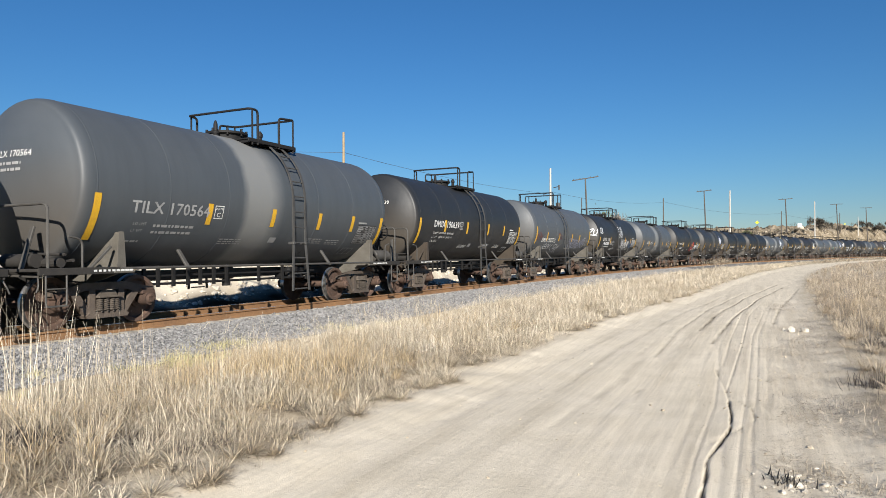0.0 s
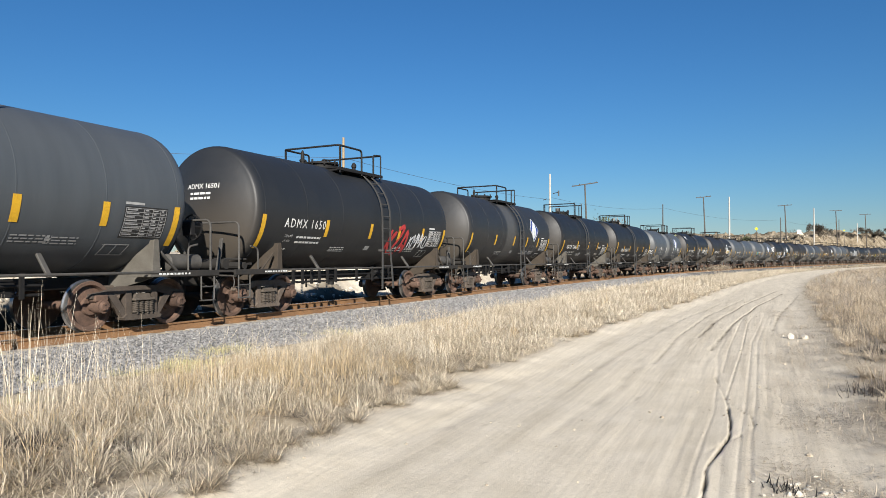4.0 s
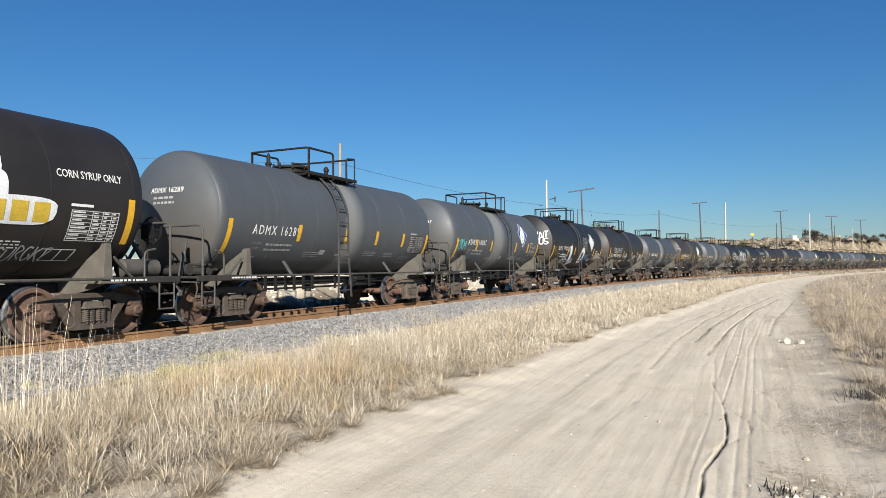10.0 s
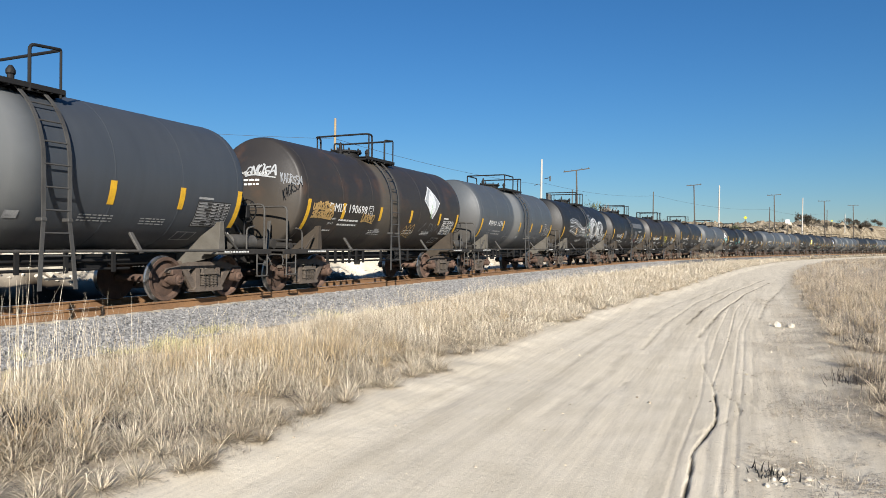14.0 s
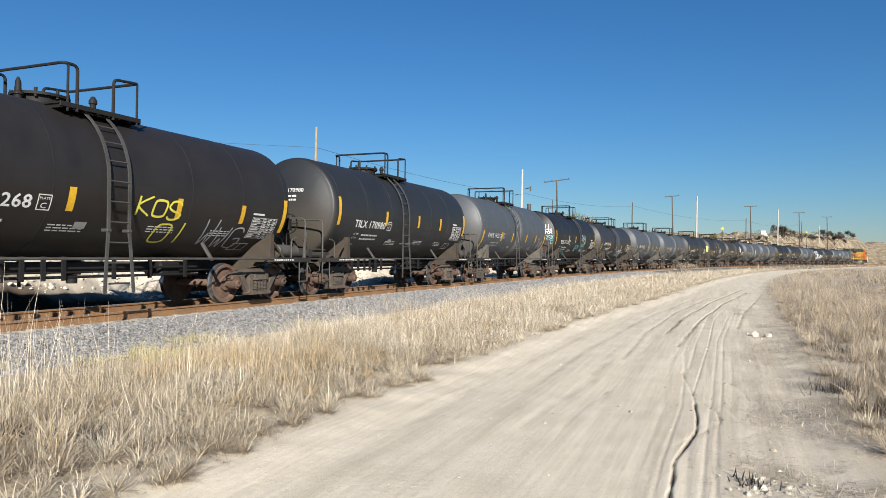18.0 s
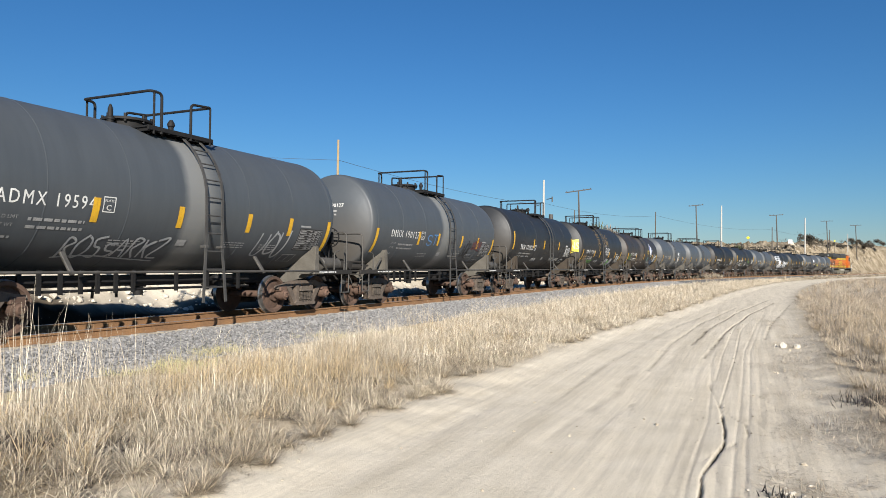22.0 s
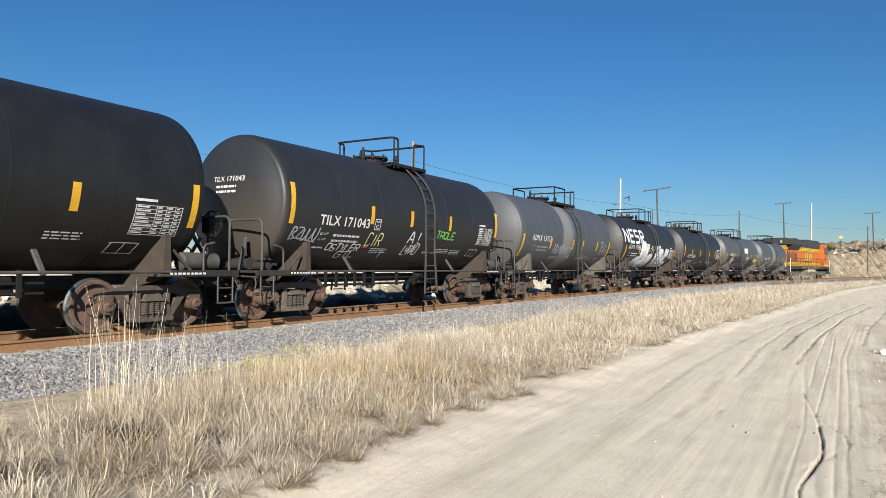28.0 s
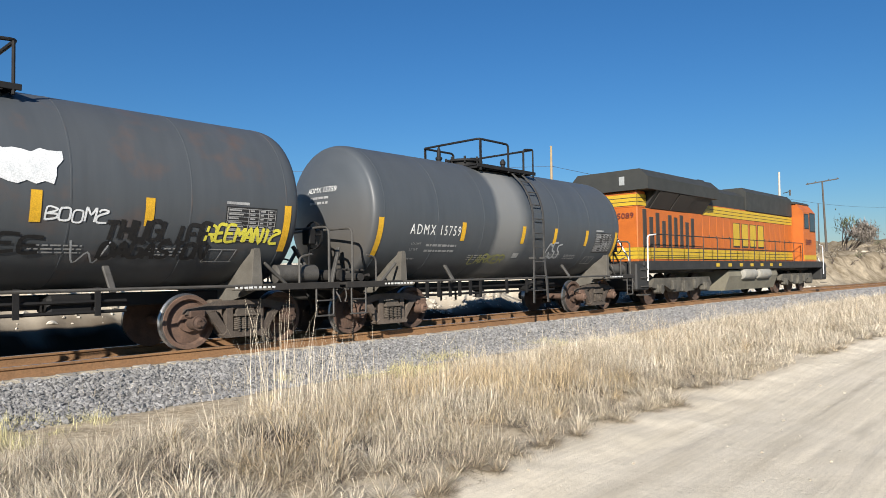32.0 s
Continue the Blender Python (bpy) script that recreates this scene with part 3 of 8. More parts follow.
def array_mesh(name, co, faces, material, smooth=False):
    """A mesh from arrays of vertices and of faces that all have as many corners."""
    me = bpy.data.meshes.new(name)
    k = faces.shape[1]
    me.vertices.add(len(co))
    me.vertices.foreach_set("co", np.ascontiguousarray(co, np.float32).ravel())
    me.loops.add(faces.size)
    me.loops.foreach_set("vertex_index", np.ascontiguousarray(faces, np.int32).ravel())
    me.polygons.add(len(faces))
    me.polygons.foreach_set("loop_start", np.arange(0, faces.size, k, dtype=np.int32))
    me.polygons.foreach_set("use_smooth", np.full(len(faces), smooth))
    me.materials.append(material)
    me.update(calc_edges=True)
    return me


def soft_noise(x, y, scale, seed=0, octaves=4):
    """Smooth value noise on arrays, about -1 to 1."""
    rng = np.random.RandomState(seed)
    out, amp, tot = np.zeros(np.shape(x)), 1.0, 0.0
    for o in range(octaves):
        table = rng.rand(64, 64) * 2 - 1
        u, v = np.asarray(x) * scale + 17.3 * o, np.asarray(y) * scale + 5.7 * o
        i, j = np.floor(u).astype(int), np.floor(v).astype(int)
        a, b = u - i, v - j
        a, b = a * a * (3 - 2 * a), b * b * (3 - 2 * b)
        g = lambda p, q: table[(i + p) % 64, (j + q) % 64]
        out += amp * ((g(0, 0) * (1 - a) + g(1, 0) * a) * (1 - b) + (g(0, 1) * (1 - a) + g(1, 1) * a) * b)
        tot += amp
        amp, scale = amp * 0.5, scale * 2.03
    return out / tot


# way of the first car: start, speed and its slow gain
TRAIN = (13.111, -14.1155, -0.01093, -0.000353)


# ---- ground ----
def lines(*spans):
    """Grid lines: (from, to, step) spans one after the other."""
    out = []
    for a, b, d in spans:
        out += list(np.arange(a, b, d))
    return np.array(out + [spans[-1][1]])


def road_edges(s):
    """Offsets of the dirt road's two edges from the track's centre line."""
    left = np.interp(s, [-60, 3, 11, 16, 28, 50, 120, 260], [8.3, 8.5, 8.4, 8.6, 9.4, 9.9, 10.3, 10.5])
    right = np.interp(s, [-60, 4, 9, 24, 60, 260], [12.9, 12.75, 12.85, 13.0, 13.1, 13.3])
    return left, right


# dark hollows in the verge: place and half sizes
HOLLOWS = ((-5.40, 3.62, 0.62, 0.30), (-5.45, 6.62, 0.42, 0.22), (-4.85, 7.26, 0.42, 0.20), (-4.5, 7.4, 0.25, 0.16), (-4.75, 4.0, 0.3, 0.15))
# narrow ruts and wash-outs in the road: path, depth, half width
GROOVES = (
    (((-0.35, 4.2), (-0.35, 5.23), (-0.37, 5.61), (-0.24, 6.73), (-0.25, 7.35), (-0.30, 8.1)), 0.026, 0.010),
    (((-0.30, 8.1), (-0.34, 8.61), (-0.54, 10.13)), 0.011, 0.010),
    (((-0.34, 8.61), (-0.31, 9.97), (-0.25, 13.35), (-0.21, 18.67), (0.1, 24)), 0.0085, 0.012),
    (((-0.32, 8.44), (-0.07, 7.78), (-0.03, 7.23), (-0.21, 6.63), (-0.38, 6.14)), 0.010, 0.012),
    (((-0.06, 4.0), (-0.06, 6.68), (-0.02, 8.92), (0.0, 14.36), (0.3, 21.53), (1.3, 36)), 0.0062, 0.02),
    (((-0.15, 4.0), (-0.15, 6.6), (-0.12, 8.9), (-0.1, 14.3), (0.2, 21.5), (1.1, 36)), 0.0058, 0.018),
    (((0.09, 8.0), (0.12, 12.0), (0.18, 16.0), (0.5, 24)), 0.006, 0.03),
    (((-0.46, 10.5), (-0.47, 13.5), (-0.38, 19), (-0.1, 25)), 0.006, 0.02),
    (((-0.44, 4.0), (-0.46, 5.6), (-0.43, 7.9), (-0.5, 10)), 0.005, 0.016),
    (((-0.24, 4.0), (-0.26, 5.1), (-0.28, 6.4)), 0.006, 0.03), (((-0.89, 14.04), (-1.05, 19.45)), 0.0055, 0.04),
    (((-1.1, 5.2), (-1.13, 6.25), (-1.34, 8.84)), 0.0055, 0.03), (((-1.35, 5.0), (-1.42, 7.0), (-1.3, 8.4)), 0.005, 0.025),
    (((0.03, 9.64), (0.19, 9.24), (0.34, 7.95)), 0.007, 0.022), (((0.03, 7.97), (0.19, 7.23), (0.35, 7.06)), 0.007, 0.022),
    (((-0.75, 13.0), (-0.55, 18.0), (0.0, 26.0), (1.4, 38.0)), 0.016, 0.035), (((-1.1, 15.0), (-0.95, 19.0), (-0.4, 27.0), (0.9, 38.0)), 0.015, 0.04), (((-1.45, 11.0), (-1.5, 15.0), (-1.2, 22.0), (-0.5, 30.0)), 0.012, 0.045),
    (((0.32, 17.0), (0.6, 22.0), (1.6, 33.0)), 0.014, 0.04), (((-2.2, 7.5), (-2.15, 12.0), (-1.9, 18.0), (-1.2, 27.0)), 0.010, 0.07), (((-2.75, 6.0), (-2.7, 10.0), (-2.5, 15.0)), 0.008, 0.07), (((-1.75, 6.0), (-1.6, 9.0), (-1.75, 12.0)), 0.009, 0.05),
    (((-0.62, 5.0), (-0.6, 7.5), (-0.75, 11.0), (-0.6, 16)), 0.005, 0.025), (((-0.5, 10.1), (-0.62, 12.5), (-0.55, 17)), 0.006, 0.03),
)


def bank_height(s):
    return np.interp(s, [-300, 0, 30, 60, 120, 145, 178, 224, 300, 500], [2.0, 1.9, 2.0, 2.5, 3.2, 3.9, 5.1, 8.6, 11, 10])


def step(a, b, x):
    k = np.clip((x - a) / (b - a), 0, 1)
    return k * k * (3 - 2 * k)


DARK = [None]


def ground_height(x, y):
    lat, s = track_side(x, y)
    left, right = road_edges(s)
    z = np.full(np.shape(x), GROUND_Z)
    z = z + 0.04 * soft_noise(x, y, 0.25, 3)
    wobble = 0.25 * soft_noise(x, y, 0.9, 5) + 0.1 * soft_noise(x, y, 3.5, 15)
    on_road = step(-0.1, 0.5, lat - left + wobble) * step(-0.2, 0.5, right - lat + wobble)
    z = z + (1 - on_road) * 0.02 * soft_noise(x, y, 2.2, 4)
    # grassy verge stands a little above the road
    z = z + (1 - on_road) * step(left - 4.5, left - 1.0, lat) * (lat < left + 1) * 0.07
    z = z + (1 - on_road) * (lat > right - 1) * (0.05 + 0.35 * step(14, 40, lat))
    # wheel ruts
    for off, deep, wide in ((11.95, 0.004, 0.10), (10.35, 0.004, 0.12), (9.4, 0.004, 0.14), (11.2, 0.003, 0.09), (9.05, 0.003, 0.1), (12.3, 0.003, 0.1)):
        c = lat - off - 0.10 * np.sin(s * 0.21 + off) - 0.03 * np.sin(s * 0.6 + 2 * off)
        k = deep * (0.5 + 0.5 * np.clip(1 + 2 * soft_noise(x, y, 0.3, int(off * 10)), 0, 1)) * on_road
        z = z + k * (-np.exp(-(c / wide) ** 2) + 0.5 * np.exp(-((np.abs(c) - 2 * wide) / (0.8 * wide)) ** 2))
    near = (np.abs(x) < 3) & (y > 3) & (y < 42)
    if near.any():
        px, py = x[near], y[near]
        cut = np.zeros(px.shape)
        for path, deep, wide in GROOVES:
            d2 = np.full(px.shape, 1e9)
            for (ax, ay), (bx, by) in zip(path, path[1:]):
                k = np.clip(((px - ax) * (bx - ax) + (py - ay) * (by - ay)) / ((bx - ax) ** 2 + (by - ay) ** 2), 0, 1)
                d2 = np.minimum(d2, (px - ax - k * (bx - ax)) ** 2 + (py - ay - k * (by - ay)) ** 2)
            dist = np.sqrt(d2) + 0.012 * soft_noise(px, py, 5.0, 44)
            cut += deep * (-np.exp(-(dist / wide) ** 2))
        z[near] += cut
        # darker the deeper the cut, broken up by noise; put into the colour
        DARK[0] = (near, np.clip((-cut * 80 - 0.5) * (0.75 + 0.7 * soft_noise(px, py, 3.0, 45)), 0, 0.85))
    z = z + on_road * 0.004 * soft_noise(x * 3, y * 0.6, 2.5, 8)
    # ballast bed
    bed = -0.165 - 0.225 * step(1.75, 3.4, np.abs(lat)) + 0.02 * soft_noise(x, y, 6, 9)
    k = step(3.8, 3.0, np.abs(lat))
    z = z * (1 - k) + np.maximum(bed, z) * k
    # eroded bank beyond the track
    top = bank_height(s)
    foot = 4.3 + np.interp(s, [0, 60, 200], [0, 2.0, 4.5]) + 0.7 * soft_noise(x, y, 0.28, 11) + 0.3 * soft_noise(x, y, 1.1, 12)
    rise = step(foot, foot + 1.5 + 0.55 * top, -lat)
    rough = soft_noise(x, y, 0.22, 13, 5) * 0.22 + soft_noise(x, y, 0.9, 14, 4) * 0.1
    bank = top * rise * (1 + rough) + rise * (0.5 + 0.1 * top) * soft_noise(x, y, 0.05, 16)
    craggy = step(70, 120, s) * rise * (1.0 * np.abs(soft_noise(x, y, 0.16, 17, 5)) + 0.5 * soft_noise(x, y, 0.55, 18, 4))
    bank = bank + craggy - 0.35 * step(70, 120, s) * rise
    fade = step(700, 350, np.abs(s)) * step(420, 160, -lat)
    return z + np.where(-lat > 3, bank * fade, 0), lat, s, on_road, rise * (-lat > 3)


gx = lines((-2600, -600, 250), (-600, -200, 40), (-200, -60, 7), (-60, -20, 1.2), (-20, -16, 0.35), (-16, -8.6, 0.14), (-8.6, -1.5, 0.065), (-1.5, -0.6, 0.04), (-0.6, 0.1, 0.011), (0.1, 0.5, 0.03), (0.5, 2.2, 0.065),
           (2.2, 8, 0.25), (8, 30, 1.0), (30, 90, 3), (90, 400, 25), (400, 2600, 200))
gy = lines((-2600, -600, 250), (-600, -60, 30), (-60, -4, 3), (-4, 2, 0.3), (2, 16, 0.085), (16, 34, 0.2), (34, 80, 0.55), (80, 300, 1.7), (300, 600, 20), (600, 2600, 200))
mx, my = np.meshgrid(gx, gy)
gz, g_lat, g_s, g_road, g_bank = ground_height(mx, my)
ground_me = grid_mesh("ground", gx, gy, gz, EARTH)
cover = np.zeros((*mx.shape, 4), np.float32)
patchy = soft_noise(mx, my, 0.5, 21)
cover[..., 0] = np.clip(g_road + np.clip(patchy * 1.6 - 0.35, 0, 0.75) * (g_lat < 9) + 0.35 * (g_lat > 9), 0, 1)
cover[..., 0] = np.maximum(cover[..., 0], step(-0.9, -0.15, g_lat - road_edges(g_s)[0] + 0.25 * patchy) * (g_lat < 12))
cover[..., 1] = step(3.6, 3.0, np.abs(g_lat) + 0.25 * soft_noise(mx, my, 2.0, 22))
# dusty shelf over the tie ends beside the rail
shelf = step(0.82, 0.92, g_lat) * step(1.48, 1.30, g_lat + 0.12 * soft_noise(mx, my, 3.0, 26))
cover[..., 1] *= 1 - 0.8 * shelf
cover[..., 0] = np.maximum(cover[..., 0], 0.9 * shelf)
cover[..., 2] = np.clip(step(3.4, 4.2, -g_lat), 0, 1)
# the train's shade painted between and behind the rails; wash-outs darker with depth
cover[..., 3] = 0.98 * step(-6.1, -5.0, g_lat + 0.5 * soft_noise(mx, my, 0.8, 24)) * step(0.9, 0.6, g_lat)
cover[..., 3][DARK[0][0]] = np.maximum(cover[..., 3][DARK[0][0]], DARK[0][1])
# shade in the verge's hollows, painted into the ground's colour
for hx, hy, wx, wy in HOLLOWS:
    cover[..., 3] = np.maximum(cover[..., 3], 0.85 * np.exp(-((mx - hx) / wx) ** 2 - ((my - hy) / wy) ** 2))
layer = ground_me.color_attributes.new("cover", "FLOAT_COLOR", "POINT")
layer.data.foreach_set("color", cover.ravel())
ground = tagged(new("ground", ground_me), "pale dusty earth with a dirt road, verge and eroded bank", "ground", kind="structure")


def ground_z(x, y):
    z = ground_height(np.atleast_1d(np.asarray(x, float)), np.atleast_1d(np.asarray(y, float)))[0]
    return z if np.ndim(x) else z[0]


# ---- track ----
RAIL = ((-0.075, -0.172), (0.075, -0.172), (0.075, -0.16), (0.012, -0.135), (0.009, -0.05), (0.036, -0.035), (0.037, -0.006), (0.030, 0.0),
        (-0.030, 0.0), (-0.037, -0.006), (-0.036, -0.035), (-0.009, -0.05), (-0.012, -0.135), (-0.075, -0.16))


def swept(profile, offset, ways):
    g = Geo()
    n = len(profile)
    for s in ways:
        x, y, th = track_at(s)
        for a, z in profile:
            k = offset + a
            g.v.append((x + k * math.cos(th), y - k * math.sin(th), z))
    for i in range(len(ways) - 1):
        g.f += [(i * n + j, i * n + (j + 1) % n, (i + 1) * n + (j + 1) % n, (i + 1) * n + j) for j in range(n)]
    g.f += [tuple(range(n)), tuple(range(len(g.v) - 1, len(g.v) - n - 1, -1))]
    return g


rail_ways = list(np.arange(-480, -20, 20)) + list(np.arange(-20, 300, 2.0)) + list(np.arange(300, 601, 6))
track = tagged(new("railway_track"), "single railway track with rusty rails on grey stone ballast", "railway track", kind="structure")
for off in (-0.755, 0.755):
    r = part("rail", swept(RAIL, off, rail_ways), RAIL_RUST, track, "rust-brown steel rail")
    me = r.data
    me.materials.append(RAIL_TOP)
    for p in me.polygons:
        if p.normal.z > 0.9 and p.center.z > -0.002:
            p.material_index = 1


# ---- tank cars: local y along the train, x to the camera's side, z from the rail top ----
TANK_R, TANK_Z, SEAM, HEAD = 1.48, 2.53, 4.84, 0.56
TANK_FOOT = 1.05
TRUCKS = 4.27


def set_tank(radius, longer=1.0):
    """Takes up the size of one make of tank; all rest at the same height."""
    global TANK_R, TANK_Z, SEAM
    TANK_R, TANK_Z, SEAM = radius, TANK_FOOT + radius, 4.84 * longer


def on_tank(u, w, lift=0.006):
    """A place on the tank's camera side: u along, w the arc upward from the widest line."""
    a = w / TANK_R
    return ((TANK_R + lift) * math.cos(a), u, TANK_Z + (TANK_R + lift) * math.sin(a))


def dish(r):
    """Depth of the dished head at r of its radius: a flat crown and a tight knuckle."""
    crown = 2.0 - (4.0 - r * r) ** 0.5
    edge = 2.0 - (4.0 - 0.93 ** 2) ** 0.5
    k = HEAD / 0.385
    if r <= 0.93:
        return HEAD - crown * k
    return (HEAD - edge * k) * max(0.0, 1 - ((r - 0.93) / 0.07) ** 2) ** 0.5


def on_head(lat, z, lift=0.008, end=-1):
    r = min((lat ** 2 + (z - TANK_Z) ** 2) ** 0.5 / TANK_R, 0.999)
    return (lat, end * (SEAM + dish(r) + lift), z)


def wrap_z(z):
    """Arc of a height on the tank's side."""
    return TANK_R * math.asin(max(-1, min(1, (z - TANK_Z) / TANK_R)))


def ribbon(geo, pts, width, place, lift=0.006):
    """A painted stroke of a given width over 2D points on a curved side."""
    n = len(pts)
    L, R = [], []
    for i, (a, b) in enumerate(pts):
        dx = pts[min(i + 1, n - 1)][0] - pts[max(i - 1, 0)][0]
        dy = pts[min(i + 1, n - 1)][1] - pts[max(i - 1, 0)][1]
        d = math.hypot(dx, dy) or 1
        ox, oy = -dy / d * width / 2, dx / d * width / 2
        L.append(place(a + ox, b + oy, lift))
        R.append(place(a - ox, b - oy, lift))
    geo.add(L + R, [(i, i + 1, n + i + 1, n + i) for i in range(n - 1)])


def patch(geo, u0, w0, u1, w1, place, lift=0.005, slices=4, slant=0.0):
    p = []
    for i in range(slices + 1):
        w = w0 + (w1 - w0) * i / slices
        sh = slant * i / slices
        p += [place(u0 + sh, w, lift), place(u1 + sh, w, lift)]
    geo.add(p, [(2 * i, 2 * i + 1, 2 * i + 3, 2 * i + 2) for i in range(slices)])


_text_cache = {}


def text_shape(words, bold=0.0, spaced=1.0):
    """Flat outline of a line of writing, 1 high: vertices and faces."""
    if (words, bold, spaced) not in _text_cache:
        cu = bpy.data.curves.new("words", "FONT")
        cu.body, cu.offset, cu.resolution_u, cu.space_character = words, bold, 2, spaced
        ob = bpy.data.objects.new("words", cu)
        me = bpy.data.meshes.new_from_object(ob)
        v = np.array([q.co[:] for q in me.vertices]).reshape(-1, 3)
        f = [tuple(p.vertices) for p in me.polygons]
        bpy.data.objects.remove(ob)
        bpy.data.meshes.remove(me)
        bpy.data.curves.remove(cu)
        v[:, 0] -= v[:, 0].min()
        _text_cache[(words, bold, spaced)] = (v, f)
    return _text_cache[(words, bold, spaced)]


def lettering(name, words, u, w, height, width, place, material, parent, bold=0.02, slant=0.0, lift=0.007, label="", spaced=1.0):
    v, f = text_shape(words, 0.0, spaced)
    k = width / v[:, 0].max()
    g = Geo()
    shifts = ((0, 0), (1, 0), (-1, 0), (0, 0.6), (0, -0.6)) if bold >= 0.02 else ((0, 0), (1, 0)) if bold > 0 else ((0, 0),)
    for n, (a, b) in enumerate(shifts):
        da, db = a * max(bold, 0.02) * height * 0.9, b * max(bold, 0.02) * height
        g.add([place(u + x * k + da + slant * y * height, w + y * height * 1.37 + db, lift + 0.0006 * n) for x, y, _ in v], f)
    return part(name, g, material, parent, label, smooth=0)


def smooth_line(pts, k=5):
    """Catmull-Rom curve through a few points."""
    q = [pts[0]] + list(pts) + [pts[-1]]
    out = []
    for a, b, c, d in zip(q, q[1:], q[2:], q[3:]):
        for i in range(k):
            t = i / k
            out.append(tuple(0.5 * (2 * b[j] + (c[j] - a[j]) * t + (2 * a[j] - 5 * b[j] + 4 * c[j] - d[j]) * t * t + (3 * b[j] - a[j] - 3 * c[j] + d[j]) * t ** 3) for j in (0, 1)))
    return out + [pts[-1]]


# loose letter-like strokes in a unit box
GLYPHS = (
    ((0.1, 0.0), (0.15, 0.9), (0.55, 0.3), (0.85, 1.0), (0.9, 0.0)),
    ((0.8, 0.9), (0.3, 1.0), (0.1, 0.5), (0.4, 0.0), (0.9, 0.2), (0.6, 0.5)),
    ((0.1, 1.0), (0.15, 0.1), (0.5, -0.05), (0.8, 0.3), (0.85, 1.0)),
    ((0.15, 0.0), (0.2, 1.0), (0.75, 0.85), (0.3, 0.5), (0.9, 0.0)),
    ((0.85, 0.95), (0.2, 0.85), (0.25, 0.55), (0.8, 0.4), (0.7, 0.0), (0.1, 0.1)),
    ((0.5, 1.0), (0.1, 0.6), (0.3, 0.0), (0.85, 0.3), (0.8, 0.85), (0.5, 1.0)),
    ((0.1, 0.9), (0.9, 1.0), (0.2, 0.1), (0.95, 0.0)),
    ((0.1, 0.1), (0.45, 1.05), (0.85, 0.0), (0.6, 0.4), (0.25, 0.4)),
    ((0.15, 1.0), (0.2, 0.0), (0.25, 0.55), (0.8, 0.95), (0.4, 0.5), (0.95, -0.1)),
)


def tag_art(parent, rng, u, w, width, height, colour, stroke=0.045, rows=1, place=on_tank, label="hand-sprayed scrawl", lift=0.010):
    """Joined-up unreadable spray writing in one or more rows."""
    g = Geo()
    tall = height / rows
    for r in range(rows):
        letters = max(3, int(width / (tall * 0.45)))
        step_u = width / letters
        base = w + height - (r + 1) * tall
        for i in range(letters):
            shape = rng.choice(GLYPHS)
            k = rng.uniform(0.7, 1.0)
            pts = [(u + (i + a * 1.1 + rng.uniform(-0.08, 0.08)) * step_u + 0.12 * b * tall, base + (b * k + rng.uniform(-0.06, 0.06)) * tall * 0.92) for a, b in shape]
            ribbon(g, smooth_line(pts), stroke * rng.uniform(0.75, 1.1), place, lift + 0.0008 * (i % 3))
            part("graffiti", g, SPRAY[colour], parent, label, smooth=0)
            g = Geo()
        if rng.random() < 0.4:
            pts = [(u + width * a, base - tall * 0.06 + tall * 0.12 * math.sin(5 * a)) for a in (0.0, 0.3, 0.6, 1.0)]
            ribbon(g, smooth_line(pts), stroke * 0.7, place, lift)
            part("graffiti", g, SPRAY[colour], parent, "sprayed underline", smooth=0)
            g = Geo()


# single-line capitals for sprayed words: strokes as digit pairs on a 4 by 6 grid
STROKES = {
    "A": ("002640", "1232"), "B": ("0006364503", "03434100"), "C": ("45361605010030 41".replace(" ", ""),), "D": ("00063644413000",), "E": ("46060040", "0333"),
    "F": ("000646", "0333"), "G": ("4536160501103041432 3".replace(" ", ""),), "H": ("0006", "4046", "0343"), "I": ("2026",), "J": ("46413010",), "K": ("0006", "460340"),
    "L": ("060040",), "M": ("0006234640",), "N": ("00064046",), "O": ("1636454130100105 16".replace(" ", ""),), "P": ("000636454303",), "Q": ("16364541301001051 6".replace(" ", ""), "2240"),
    "R": ("000636454303", "2340"), "S": ("4536160504134 2413010 01".replace(" ", ""),), "T": ("0646", "2620"), "U": ("060110304146",), "V": ("062046",), "W": ("0610233046",),
    "X": ("0046", "0640"), "Y": ("062346", "2320"), "Z": ("06460040",), "!": ("2622", "2021"), "+": ("2125", "0343"), "0": ("163645413010010516",), "1": ("152620",),
    "2": ("0516364503 0040".replace(" ", ""),), "5": ("46060434 43413000".replace(" ", ""),), "7": ("064610",), "-": ("0343",), "<": ("450341",),
}


def sprayed_word(parent, rng, words, u, w, width, height, colour, stroke=0.045, place=on_tank, lift=0.010, slant=0.12, label="hand-sprayed letters"):
    """Words drawn with a spray can: one mesh for each letter, rows one under the other."""
    rows = words.split("/")
    tall = height / len(rows)
    for r, row in enumerate(rows):
        base = w + height - (r + 1) * tall
        pitch = width / max(len(row), 1)
        for i, letter in enumerate(row):
            if letter not in STROKES:
                continue
            g = Geo()
            k, drop = rng.uniform(0.78, 0.95), rng.uniform(-0.05, 0.08) * tall
            for n, digits in enumerate(STROKES[letter]):
                pts = []
                for a, b in zip(digits[::2], digits[1::2]):
                    y = base + drop + int(b) / 6 * tall * k + rng.uniform(-0.02, 0.02) * tall
                    pts.append((u + i * pitch + (0.06 + int(a) / 4 * 0.78) * pitch + slant * (y - base) + rng.uniform(-0.03, 0.03) * pitch, y))
                ribbon(g, smooth_line(pts, 4), stroke * rng.uniform(0.85, 1.1), place, lift + 0.0008 * (2 * (i % 2) + n))
            part("sprayed_letter", g, SPRAY[colour], parent, label, smooth=0)


